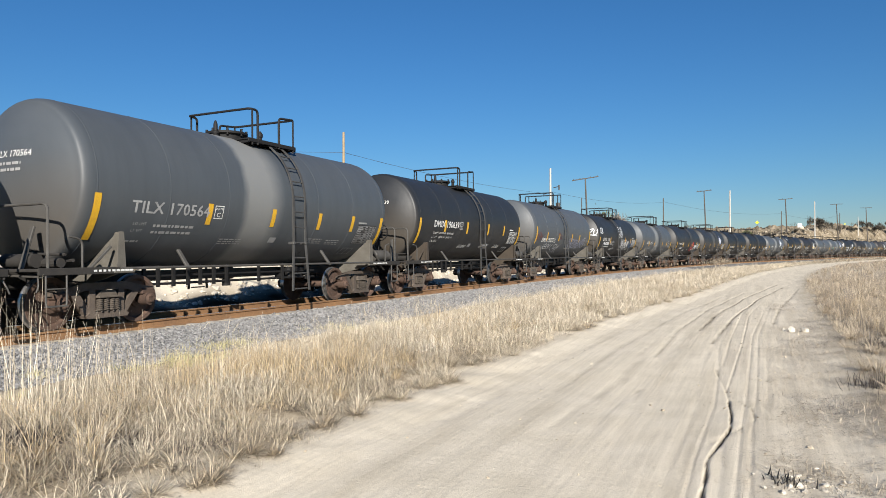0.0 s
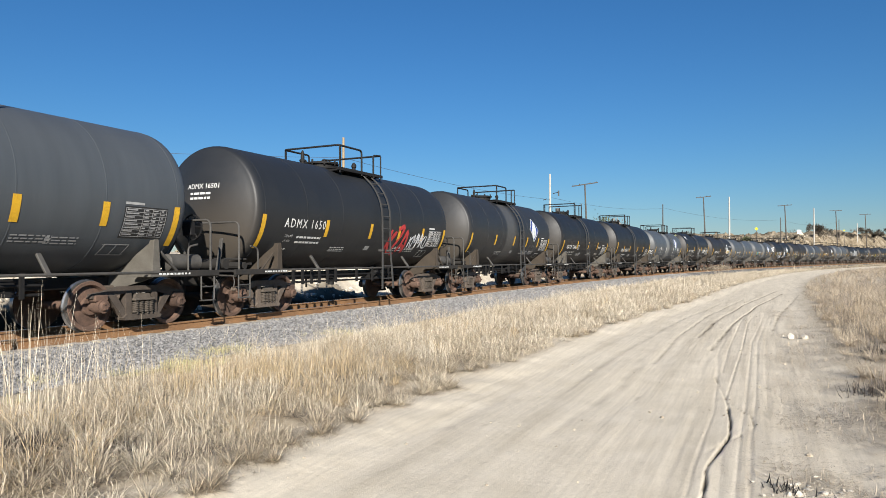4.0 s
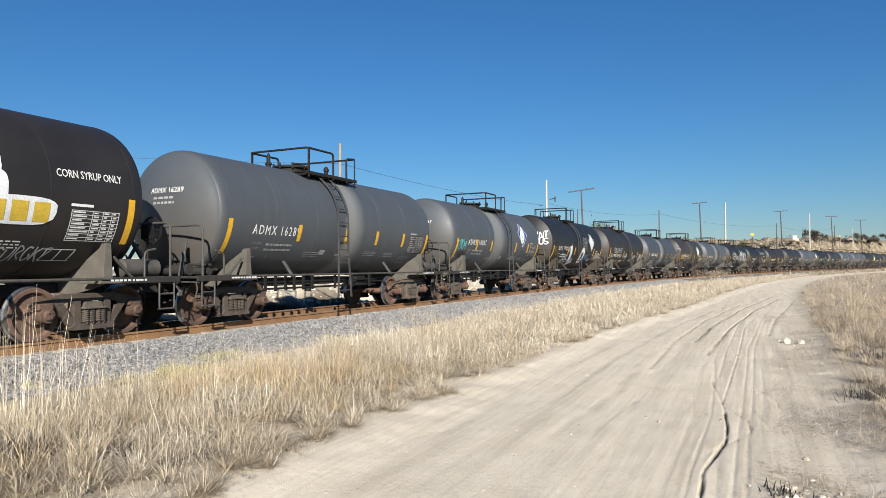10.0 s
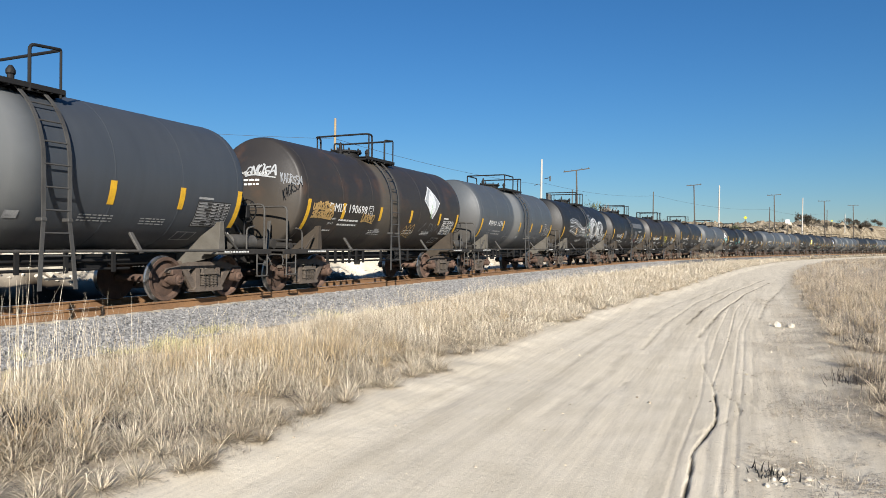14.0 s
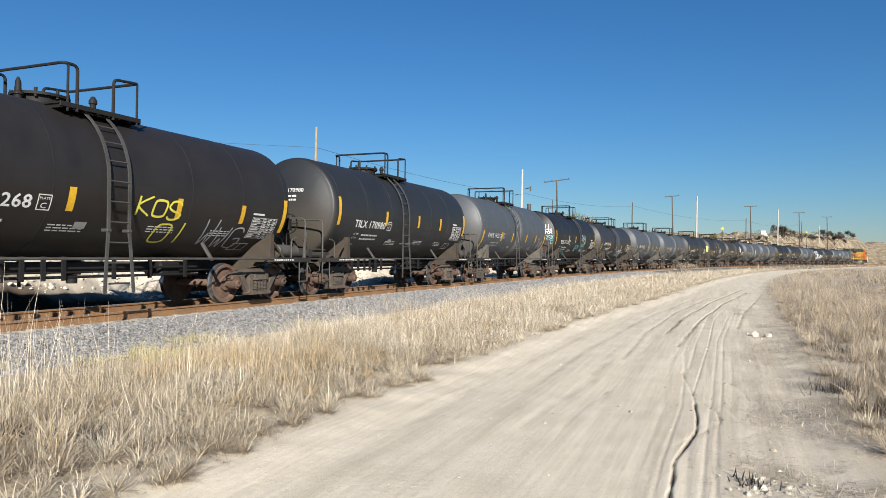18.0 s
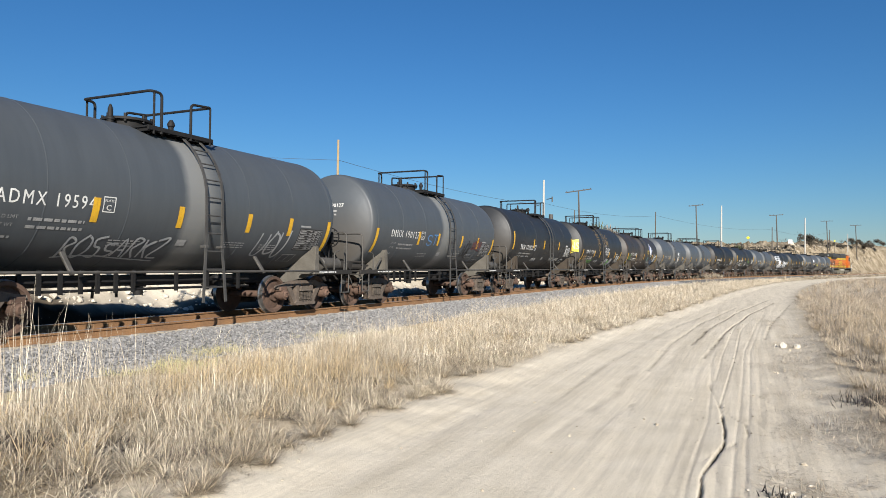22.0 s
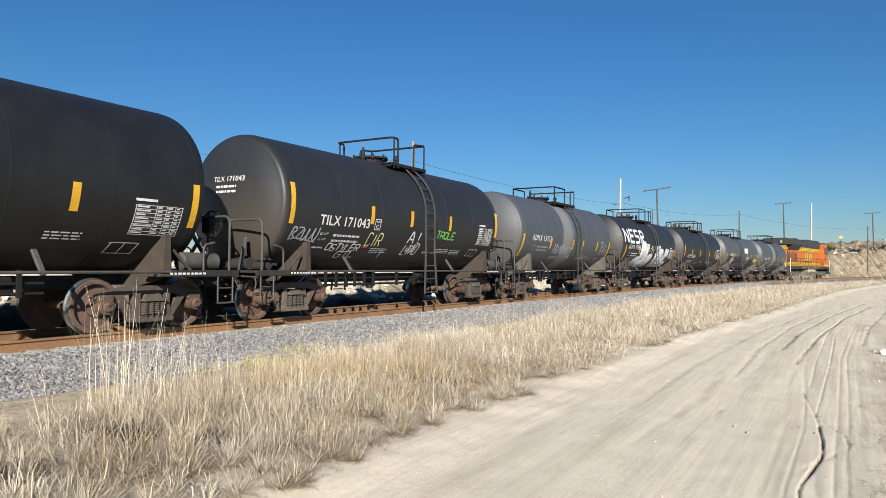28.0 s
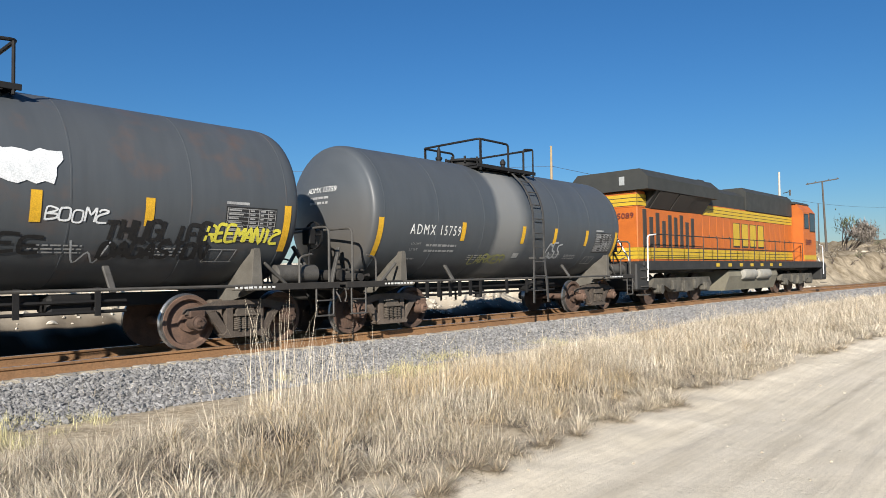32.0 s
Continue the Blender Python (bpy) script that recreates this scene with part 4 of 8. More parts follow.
def bubble(parent, rng, ring, material, lift, label, outline=None, stroke=0.03):
    """A filled sprayed shape over a closed ring of places on the side, with an outline."""
    n, rows = len(ring), 4
    cu, cw = sum(a for a, b in ring) / n, sum(b for a, b in ring) / n
    g = Geo()
    g.add([on_tank(cu + (a - cu) * k / rows, cw + (b - cw) * k / rows, lift) for k in range(rows, 0, -1) for a, b in ring] + [on_tank(cu, cw, lift)],
          [(r * n + i, r * n + (i + 1) % n, (r + 1) * n + (i + 1) % n, (r + 1) * n + i) for r in range(rows - 1) for i in range(n)] + [((rows - 1) * n + i, (rows - 1) * n + (i + 1) % n, rows * n) for i in range(n)])
    ob = part("sprayed_fill", g, material, parent, label, smooth=0)
    if outline:
        g = Geo()
        ribbon(g, ring + ring[:2], stroke, on_tank, lift + 0.002)
        part("outline", g, outline, ob, smooth=0)
    return ob


def round_ring(u0, z0, u1, z1, square=0.6, lean=0.0, n=22):
    w0, w1 = wrap_z(z0), wrap_z(z1)
    ring = []
    for i in range(n):
        a = 2 * math.pi * i / n
        x, y = math.cos(a), math.sin(a)
        x, y = math.copysign(abs(x) ** square, x), math.copysign(abs(y) ** square, y)
        ring.append(((u0 + u1) / 2 + x * (u1 - u0) / 2 + lean * y, (w0 + w1) / 2 + y * (w1 - w0) / 2))
    return ring


def blob_pts(g, u0, w0, u1, w1, lean, rng):
    """A rounded sprayed patch."""
    n, rows = 20, 5
    cu, cw = (u0 + u1) / 2, (w0 + w1) / 2
    ring = []
    for i in range(n):
        a = 2 * math.pi * i / n
        x, y = math.cos(a), math.sin(a)
        x, y = math.copysign(abs(x) ** 0.6, x), math.copysign(abs(y) ** 0.6, y)
        ring.append((cu + x * (u1 - u0) / 2 * rng.uniform(0.95, 1.05) + lean * y * 0.4, cw + y * (w1 - w0) / 2))
    v = [on_tank(cu + (a - cu) * k / rows, cw + (b - cw) * k / rows, 0.012) for k in range(rows, 0, -1) for a, b in ring] + [on_tank(cu, cw, 0.012)]
    f = [(r * n + i, r * n + (i + 1) % n, (r + 1) * n + (i + 1) % n, (r + 1) * n + i) for r in range(rows - 1) for i in range(n)]
    f += [((rows - 1) * n + i, (rows - 1) * n + (i + 1) % n, rows * n) for i in range(n)]
    g.add(v, f)


def build_wheelset(parent, at):
    g = Geo()
    g.rod((-0.98, 0, 0), (0.98, 0, 0), 0.085, 12)
    for side in (-1, 1):
        x = side * 0.72
        g.lathe([(0.09, x + side * 0.09), (0.16, x + side * 0.085), (0.17, x + side * 0.02), (0.36, x - side * 0.01), (0.385, x + side * 0.075),
                 (0.447, x + side * 0.08), (0.457, x + side * 0.07), (0.459, x - side * 0.03), (0.484, x - side * 0.045), (0.484, x - side * 0.065),
                 (0.38, x - side * 0.07), (0.30, x - side * 0.05), (0.10, x - side * 0.09)], "x", (0, 0, 0), 28)
    ob = part("wheelset", g, WHEEL_RUST, parent, "rust-brown wheels with bright treads on an axle", smooth=40, at=at)
    me = ob.data
    me.materials.append(TREAD)
    for p in me.polygons:
        r = math.hypot(p.center.y, p.center.z)
        if r > 0.453:
            p.material_index = 1
    return ob


COIL = Geo().tube([(0.057 * math.cos(a * 0.7), 0.057 * math.sin(a * 0.7), 0.285 + a * 0.0039) for a in range(58)], 0.015, 4).mesh("coil_spring", SPRING, 60)


def build_truck(car, u):
    truck = part("truck", Geo().box((0, 0, 0.50), (1.9, 0.34, 0.26), 0.04).box((0, 0, 0.72), (0.7, 0.5, 0.16), 0.03), TRUCK_DIRT, car,
                 "grimy cast-steel bogie", at=pose(0, u, 0))
    for side in (-1, 1):
        x0, x1 = side * 0.92, side * 1.06
        g = Geo()
        # arched top member, lower truss and column guides
        top = [(-1.08, 0.60), (-1.05, 0.68), (-0.78, 0.72), (-0.45, 0.80), (0.45, 0.80), (0.78, 0.72), (1.05, 0.68), (1.08, 0.60), (0.74, 0.585), (0.42, 0.665), (-0.42, 0.665), (-0.74, 0.585)]
        g.prism(top, "x", x0, x1)
        for k in (-1, 1):
            g.prism([(k * 0.70, 0.60), (k * 0.56, 0.64), (k * 0.30, 0.27), (k * 0.40, 0.20)], "x", x0, x1)
            g.prism([(k * 0.24, 0.24), (k * 0.36, 0.24), (k * 0.36, 0.68), (k * 0.24, 0.68)], "x", x0 - side * 0.01, x1 + side * 0.02)
        g.prism([(-0.40, 0.17), (0.40, 0.17), (0.44, 0.22), (0.36, 0.28), (-0.36, 0.28), (-0.44, 0.22)], "x", x0 - side * 0.05, x1 + side * 0.05)
        part("side_frame", g, TRUCK_DIRT, truck, "", smooth=30)
        g = Geo()
        for k in (-0.16, -0.04, 0.08, 0.18):
            part("coil_spring", COIL, SPRING, truck, at=pose(side * 1.08, k, 0))
        g.box((side * 1.02, 0, 0.545), (0.30, 0.46, 0.04), 0.01).prism([(-0.20, 0.56), (0.20, 0.56), (0.15, 0.655), (-0.15, 0.655)], "x", side * 0.98, side * 1.10)
        part("spring_cap", g, SPRING, truck, "bolster end over the springs")
        for k in (-0.889, 0.889):
            g = Geo()
            g.rod((side * 0.94, k, 0.457), (side * 1.15, k, 0.457), 0.125, 12)
            g.rod((side * 1.15, k, 0.457), (side * 1.19, k, 0.457), 0.10, 12, 0.07)
            g.box((side * 1.0, k, 0.60), (0.2, 0.28, 0.12), 0.02)
            for a in range(3):
                g.rod((side * 1.18, k + 0.055 * math.cos(2.1 * a), 0.457 + 0.055 * math.sin(2.1 * a)), (side * 1.215, k + 0.055 * math.cos(2.1 * a), 0.457 + 0.055 * math.sin(2.1 * a)), 0.016, 6)
            part("axle_box", g, WHEEL_RUST, truck, "", smooth=35)
        g = Geo().box((side * 0.75, -0.36, 0.40), (0.10, 0.10, 0.34), 0.02).box((side * 0.75, 0.36, 0.40), (0.10, 0.10, 0.34), 0.02)
        g.rod((-0.8 * side, -0.36, 0.36), (0.8 * side, -0.36, 0.36), 0.03, 6)
        part("brake_shoe_rigging", g, FRAME_DIRT, truck)
    for k in (-0.889, 0.889):
        WHEELS.append((build_wheelset(truck, pose(0, k, 0.457)), k))
    return truck


WHEELS = []


def tank_profile():
    prof = []
    for r in (0.012, 0.2, 0.36, 0.5, 0.62, 0.72, 0.81, 0.88, 0.93, 0.95, 0.968, 0.982, 0.992, 0.998, 1.0):
        prof.append((TANK_R * r, -SEAM - dish(r)))
    body = [(TANK_R, -SEAM * 0.8 + 0.4 * i * SEAM) for i in range(5)]
    return prof + body + [(r, -h) for r, h in reversed(prof)]


def build_car(kind, radius, lad_u, deck_u):
    """One tank car without its lettering: kind 'long' has the longer walkway with the wide hoops."""
    car = tagged(new("tank_car"), "dark steel railway tank car on two bogies", "tank car", "cars of the train")
    set_tank(radius)
    top = TANK_Z + TANK_R
    lad = (lad_u, lad_u + 0.46)
    shell = part("tank", Geo().lathe(tank_profile(), "y", (0, 0, TANK_Z), 72), TANK["black"], car, smooth=28)
    for ring in (-4.80, -3.2, -1.6, 1.6, 3.2, 4.80):
        part("weld_seam", Geo().lathe([(TANK_R - 0.01, -0.014), (TANK_R + 0.004, -0.010), (TANK_R + 0.004, 0.010), (TANK_R - 0.01, 0.014)], "y", (0, ring, TANK_Z), 72, True), FITTING, car, "thin raised seam")
    # saddles over the bogies
    for u in (-TRUCKS, TRUCKS):
        # bolster web: upright outer edges, sloping in to the tank, tapering below the sill
        notch = 0.86
        edge = [(TANK_R - 0.01) * math.sin(notch), TANK_Z - (TANK_R - 0.01) * math.cos(notch)]
        right = [(0.45, 0.74), (1.02, 0.86), (1.43, 0.98), (1.43, edge[1] + 0.06), (1.40, edge[1] + 0.11), (1.31, edge[1] + 0.11), (1.27, edge[1] + 0.04)]
        poly = right + [((TANK_R - 0.01) * math.sin(a), TANK_Z - (TANK_R - 0.01) * math.cos(a)) for a in [0.64 - 1.28 * i / 14 for i in range(15)]] + [(-x, z) for x, z in reversed(right)]
        g = Geo().prism(poly, "y", u - 0.02, u + 0.02)
        for sd in (-1, 1):
            g.prism([(u - 0.10, 0.98), (u + 0.10, 0.98), (u + 0.055, edge[1] + 0.08), (u + 0.04, edge[1] + 0.12), (u - 0.04, edge[1] + 0.12), (u - 0.055, edge[1] + 0.08)], "x", sd * 1.43, sd * 1.455)
            g.box((sd * 1.28, u, 0.99), (0.5, 0.44, 0.05), 0.01)
        part("saddle", g, SADDLE_GREY, car, "tapered steel saddle plate", smooth=20)
        g = Geo()
        for sd in (-1, 1):
            inner = -1 if u > 0 else 1
            part("saddle_brace", Geo().box((sd * 1.38, u - inner * 0.38, 1.24), (0.05, 0.60, 0.05), 0.01, Matrix.Rotation(inner * 0.75, 3, "X")), FITTING_GREY, car)
    # sill, draft gear
    g = Geo().box((0, 0, 0.86), (0.36, 11.2, 0.22), 0.02)
    part("centre_sill", g, FRAME_DIRT, car)
    for e in (-1, 1):
        g = Geo().box((0, e * 5.62, 0.88), (0.42, 0.9, 0.34), 0.03)
        g.box((0, e * 5.92, 0.86), (0.24, 0.36, 0.2), 0.04)
        g.prism([(-0.16, e * 5.98), (0.12, e * 5.98), (0.16, e * 6.07), (0.05, e * 6.12), (-0.14, e * 6.10)], "z", 0.73, 1.0)
        part("coupler", g, FRAME_DIRT, car, "rusty knuckle coupler")
        g = Geo()
        g.tube(rounded([(0.35 * e, e * 5.9, 0.95), (0.42 * e, e * 6.0, 0.62), (0.2 * e, e * 6.1, 0.42)], 0.12), 0.025, 6)
        part("brake_hose", g, FITTING, car, "black rubber air hose")
        # end walkway with its bracket angles
        g = Geo()
        for sd in (-1, 1):
            g.box((sd * 1.18, e * 5.10, 1.045), (0.66, 1.5, 0.045), 0.008)
            g.box((sd * 1.50, e * 5.10, 1.02), (0.05, 1.5, 0.12), 0.008)
        g.box((0, e * 5.74, 1.045), (3.0, 0.24, 0.05), 0.008)
        part("end_walkway", g, FRAME_DIRT, car, "steel end step board")
        g = Geo()
        g.tube(rounded([(1.46, e * 5.66, 1.05), (1.46, e * 5.66, 2.12), (-1.46, e * 5.66, 2.12), (-1.46, e * 5.66, 1.05)], 0.14), 0.024, 8)
        for sd in (-1, 1):
            g.tube(rounded([(sd * 1.46, e * 5.05, 1.05), (sd * 1.46, e * 5.05, 1.55), (sd * 1.46, e * 5.30, 1.60)], 0.1), 0.02, 6)
        part("end_handrail", g, FITTING_GREY, car, "bent pipe handrail")
        for sd in (-1, 1):
            part("head_brace", Geo().box((sd * 0.82, e * 5.58, 1.40), (0.09, 0.05, 0.86), 0.01, Matrix.Rotation(e * 0.45, 3, "X") @ Matrix.Rotation(-sd * 0.25, 3, "Y")), FITTING_GREY, car)
        for sd in (-1, 1):
            g = Geo()
            g.tube(rounded([(sd * 1.50, e * 5.72, 1.02), (sd * 1.50, e * 5.72, 0.46), (sd * 1.50, e * 5.36, 0.46), (sd * 1.50, e * 5.36, 1.02)], 0.05, 2), 0.017, 6)
            g.rod((sd * 1.50, e * 5.72, 0.74), (sd * 1.50, e * 5.36, 0.74), 0.014, 6)
            g.box((sd * 1.50, e * 5.54, 0.46), (0.1, 0.36, 0.015))
            part("sill_step", g, FITTING_GREY, car, "bent-bar footstep")
            g = Geo().rod((sd * 0.35, e * 5.75, 0.96), (sd * 1.5, e * 5.80, 0.94), 0.018, 6)
            g.tube(rounded([(sd * 1.42, e * 5.80, 0.94), (sd * 1.5, e * 5.84, 0.8), (sd * 1.5, e * 5.88, 0.7)], 0.06, 2), 0.014, 5)
            part("uncoupling_lever", g, FITTING_GREY, car)
    # clutter on the brake end: cylinder, reservoir, levers
    g = Geo().rod((0.15, -5.5, 1.20), (0.95, -5.5, 1.20), 0.12, 12).rod((0.9, -5.35, 1.16), (1.35, -5.35, 1.16), 0.08, 10)
    g.box((0.6, -5.2, 1.12), (0.7, 0.25, 0.12), 0.02).rod((0.3, -4.9, 1.14), (1.3, -5.1, 1.20), 0.03, 6).rod((0.4, -5.35, 1.32), (1.25, -5.2, 1.30), 0.025, 6)
    part("brake_gear", g, FRAME_DIRT, car, "grimy brake cylinder and levers")
    g = Geo().rod((1.22, 4.72, 1.24), (1.22, 5.5, 1.24), 0.17, 14)
    g.rod((1.22, 4.68, 1.24), (1.22, 4.72, 1.24), 0.10, 14, 0.17).rod((1.22, 5.5, 1.24), (1.22, 5.54, 1.24), 0.17, 14, 0.10)
    part("air_reservoir", g, FITTING_GREY, car, "grey cylindrical air tank")
    g = Geo()
    g.lathe([(0.25, -0.015), (0.275, -0.015), (0.275, 0.015), (0.25, 0.015)], "y", (0.9, 5.72, 1.98), 20, True)
    for a in range(6):
        g.rod((0.9, 5.72, 1.98), (0.9 + 0.26 * math.cos(a * 1.047), 5.72, 1.98 + 0.26 * math.sin(a * 1.047)), 0.014, 5)
    g.box((0.9, 5.62, 1.95), (0.24, 0.14, 0.3), 0.02).rod((0.9, 5.62, 1.8), (0.9, 5.62, 1.05), 0.02, 6)
    part("brake_wheel", g, FITTING, car, "spoked hand brake wheel")
    # side pipe rails and their struts
    for sd in (-1, 1):
        g = Geo().rod((sd * 1.50, -4.3, 1.05), (sd * 1.50, 4.3, 1.05), 0.025, 8)
        part("side_rail", g, FITTING_GREY, car, "long pipe rail")
        for u in (-2.75, 2.1):
            g = Geo().box((sd * 1.36, u, 1.20), (0.05, 0.09, 0.48), 0.01, Matrix.Rotation(-sd * 0.65, 3, "Y"))
            part("rail_strut", g, FITTING_GREY, car)
    # pipes under the tank
    for x, z in ((0.62, 0.86), (0.62, 0.70), (-0.5, 0.80)):
        part("underframe_pipe", Geo().rod((x, -3.3, z), (x, 2.6, z), 0.028, 6), FITTING, car)
    hanger = Geo().box((0, 0, 0.86), (0.05, 0.07, 0.44)).mesh("pipe_hanger", FITTING, 0)
    for u in (-3.1, -2.75, -2.35, -1.95, -1.6, -1.2, -0.8, 0.3, 1.2, 2.2):
        part("pipe_hanger", hanger, FITTING, car, at=pose(0.66, u, 0))
    g = Geo().rod((0, -0.1, 1.08), (0, -0.1, 0.72), 0.16, 12).rod((0, -0.1, 0.72), (0, -0.1, 0.55), 0.10, 12)
    part("outlet_valve", g, FITTING, car)
    part("valve_box", Geo().box((0.3, 1.9, 0.82), (0.5, 0.6, 0.3), 0.05), FITTING, car)
    # manway, valves
    mu = deck_u - (1.42 if kind == "plain" else 1.88)
    g = Geo().lathe([(0.42, top - 0.11), (0.42, top + 0.09), (0.50, top + 0.09), (0.50, top + 0.14), (0.40, top + 0.16), (0.12, top + 0.19), (0.02, top + 0.19)], "z", (0, mu, 0), 20)
    for a in range(8):
        g.rod((0.46 * math.cos(a * 0.785), mu + 0.46 * math.sin(a * 0.785), top + 0.05), (0.46 * math.cos(a * 0.785), mu + 0.46 * math.sin(a * 0.785), top + 0.21), 0.03, 6)
    part("manway", g, FITTING, car, "bolted round manway")
    vu = deck_u - (1.95 if kind == "plain" else 3.0)
    g = Geo().lathe([(0.06, top - 0.06), (0.07, top + 0.04), (0.09, top + 0.05), (0.09, top + 0.09), (0.055, top + 0.11), (0.05, top + 0.27), (0.03, top + 0.33), (0.015, top + 0.36)], "z", (0.15, vu, 0), 12)
    part("relief_valve", g, FITTING, car)
    g = Geo().lathe([(0.05, top - 0.06), (0.06, top + 0.17), (0.08, top + 0.19), (0.08, top + 0.25), (0.03, top + 0.33)], "z", (0.2, deck_u - 0.45, 0), 10)
    part("vent_valve", g, FITTING, car)
    # walkways beside the manway, pipe hoops round them
    if kind == "plain":
        hoops = ((deck_u - 1.70, deck_u - 1.42, deck_u - 1.55), (deck_u - 0.05, deck_u - 0.64, deck_u - 0.27))
        deck = (deck_u - 1.77, deck_u)
    else:
        hoops = ((deck_u - 2.40, deck_u - 1.20, deck_u - 2.34), (deck_u - 0.06, deck_u - 0.53, deck_u - 0.06))
        deck = (deck_u - 2.48, deck_u)
    for sd in (-1, 1):
        g = Geo().box((sd * 0.72, (deck[0] + deck[1]) / 2, top - 0.10), (0.50, deck[1] - deck[0], 0.03))
        g.box((sd * 0.97, (deck[0] + deck[1]) / 2, top - 0.12), (0.03, deck[1] - deck[0], 0.09), 0.005)
        n = int((deck[1] - deck[0]) / 0.25)
        for i in range(n + 1):
            g.box((sd * 0.72, deck[0] + 0.05 + i * 0.245, top - 0.15), (0.5, 0.03, 0.07))
        part("walkway", g, FITTING, car, "black steel grating")
    for n, (end_u, side_u, mid_u) in enumerate(hoops):
        g = Geo()
        first = n == 0
        zt = top + 0.61 if kind == "plain" else top + 0.54
        z_mid = zt if first else zt - 0.05
        g.tube(rounded([(0.96, side_u, top - 0.21), (0.96, side_u, z_mid), (0.96, end_u, zt), (-0.96, end_u, zt), (-0.96, side_u, z_mid), (-0.96, side_u, top - 0.21)], 0.10), 0.029, 8)
        for sd in (-1, 1):
            if kind == "long" and first:
                g.box((sd * 0.96, mid_u, top + 0.16), (0.03, 0.08, 0.8), 0.006)
            else:
                g.rod((sd * 0.96, end_u + (0.09 if first else -0.03), top - 0.23), (sd * 0.96, end_u + (0.09 if first else -0.03), zt - 0.02), 0.022, 8)
        part("guard_rail", g, FITTING, car, "black pipe guard rail")
    # ladders down both sides
    for sd in (-1, 1):
        path = []
        for i in range(9):
            a = radians(62 - 62 * i / 8)
            path.append(((TANK_R + 0.10) * math.cos(a) * sd, TANK_Z + (TANK_R + 0.10) * math.sin(a)))
        path += [(sd * (TANK_R + 0.10), 2.2), (sd * (TANK_R + 0.10), 1.55), (sd * (TANK_R + 0.12), 1.05), (sd * (TANK_R + 0.14), 0.42)]
        for u in lad:
            g = Geo()
            splay = (-0.03 if u == lad[0] else 0.03)
            pts = [(x, u + (splay * 3 if z < 0.6 else splay * 1.5 if z < 1.3 else 0), z) for x, z in path]
            n = len(pts)
            rim = []
            for i, (x, q, z) in enumerate(pts):
                dx, dz = pts[min(i + 1, n - 1)][0] - pts[max(i - 1, 0)][0], pts[min(i + 1, n - 1)][2] - pts[max(i - 1, 0)][2]
                d = math.hypot(dx, dz)
                ox, oz = -dz / d * 0.012 * sd, dx / d * 0.012 * sd
                rim += [(x - ox, q - 0.032, z - oz), (x + ox, q - 0.032, z + oz), (x + ox, q + 0.032, z + oz), (x - ox, q + 0.032, z - oz)]
            g.add(rim, [(4 * i + j, 4 * i + (j + 1) % 4, 4 * i + 4 + (j + 1) % 4, 4 * i + 4 + j) for i in range(n - 1) for j in range(4)] + [(0, 1, 2, 3), (4 * n - 1, 4 * n - 2, 4 * n - 3, 4 * n - 4)])
            g.box((sd * (TANK_R + 0.05), u, 1.56), (0.16, 0.10, 0.06), 0.01)
            if u == lad[0]:
                ladder = part("ladder", g, LADDER_GREY, car, "steel side ladder", smooth=0)
            else:
                part("stile", g, LADDER_GREY, ladder, smooth=0)
        rung = Geo().rod((0, lad[0], 0), (0, lad[1], 0), 0.017, 6).mesh("rung", LADDER_GREY, 40)
        run = 0.0
        next_at = 0.18
        for (xa, za), (xb, zb) in zip(path, path[1:]):
            d = math.hypot(xb - xa, zb - za)
            while next_at <= run + d:
                k = (next_at - run) / d
                part("rung", rung, FITTING, ladder, at=pose(xa + (xb - xa) * k, 0, za + (zb - za) * k))
                next_at += 0.37
            run += d
    for u in (-TRUCKS, TRUCKS):
        build_truck(car, u)
    return car


def small_lines(parent, name, rows, u, z, material, place=on_tank):
    """Unreadable small lines of writing as broken bars."""
    g = Geo()
    rng = random.Random(int(u * 100) + int(z * 1000) + rows[0][0])
    w = wrap_z(z) if place is on_tank else z
    for count, height, gap, length in rows:
        for i in range(count):
            x = u
            while x < u + length:
                k = min(rng.uniform(0.05, 0.16), u + length - x)
                patch(g, x, w - height, x + k, w, place, 0.007, 1)
                x += k + 0.03
            w -= height + gap
    ob = part(name, g, material, parent, smooth=0)
    return tagged(ob, kind="stuff")


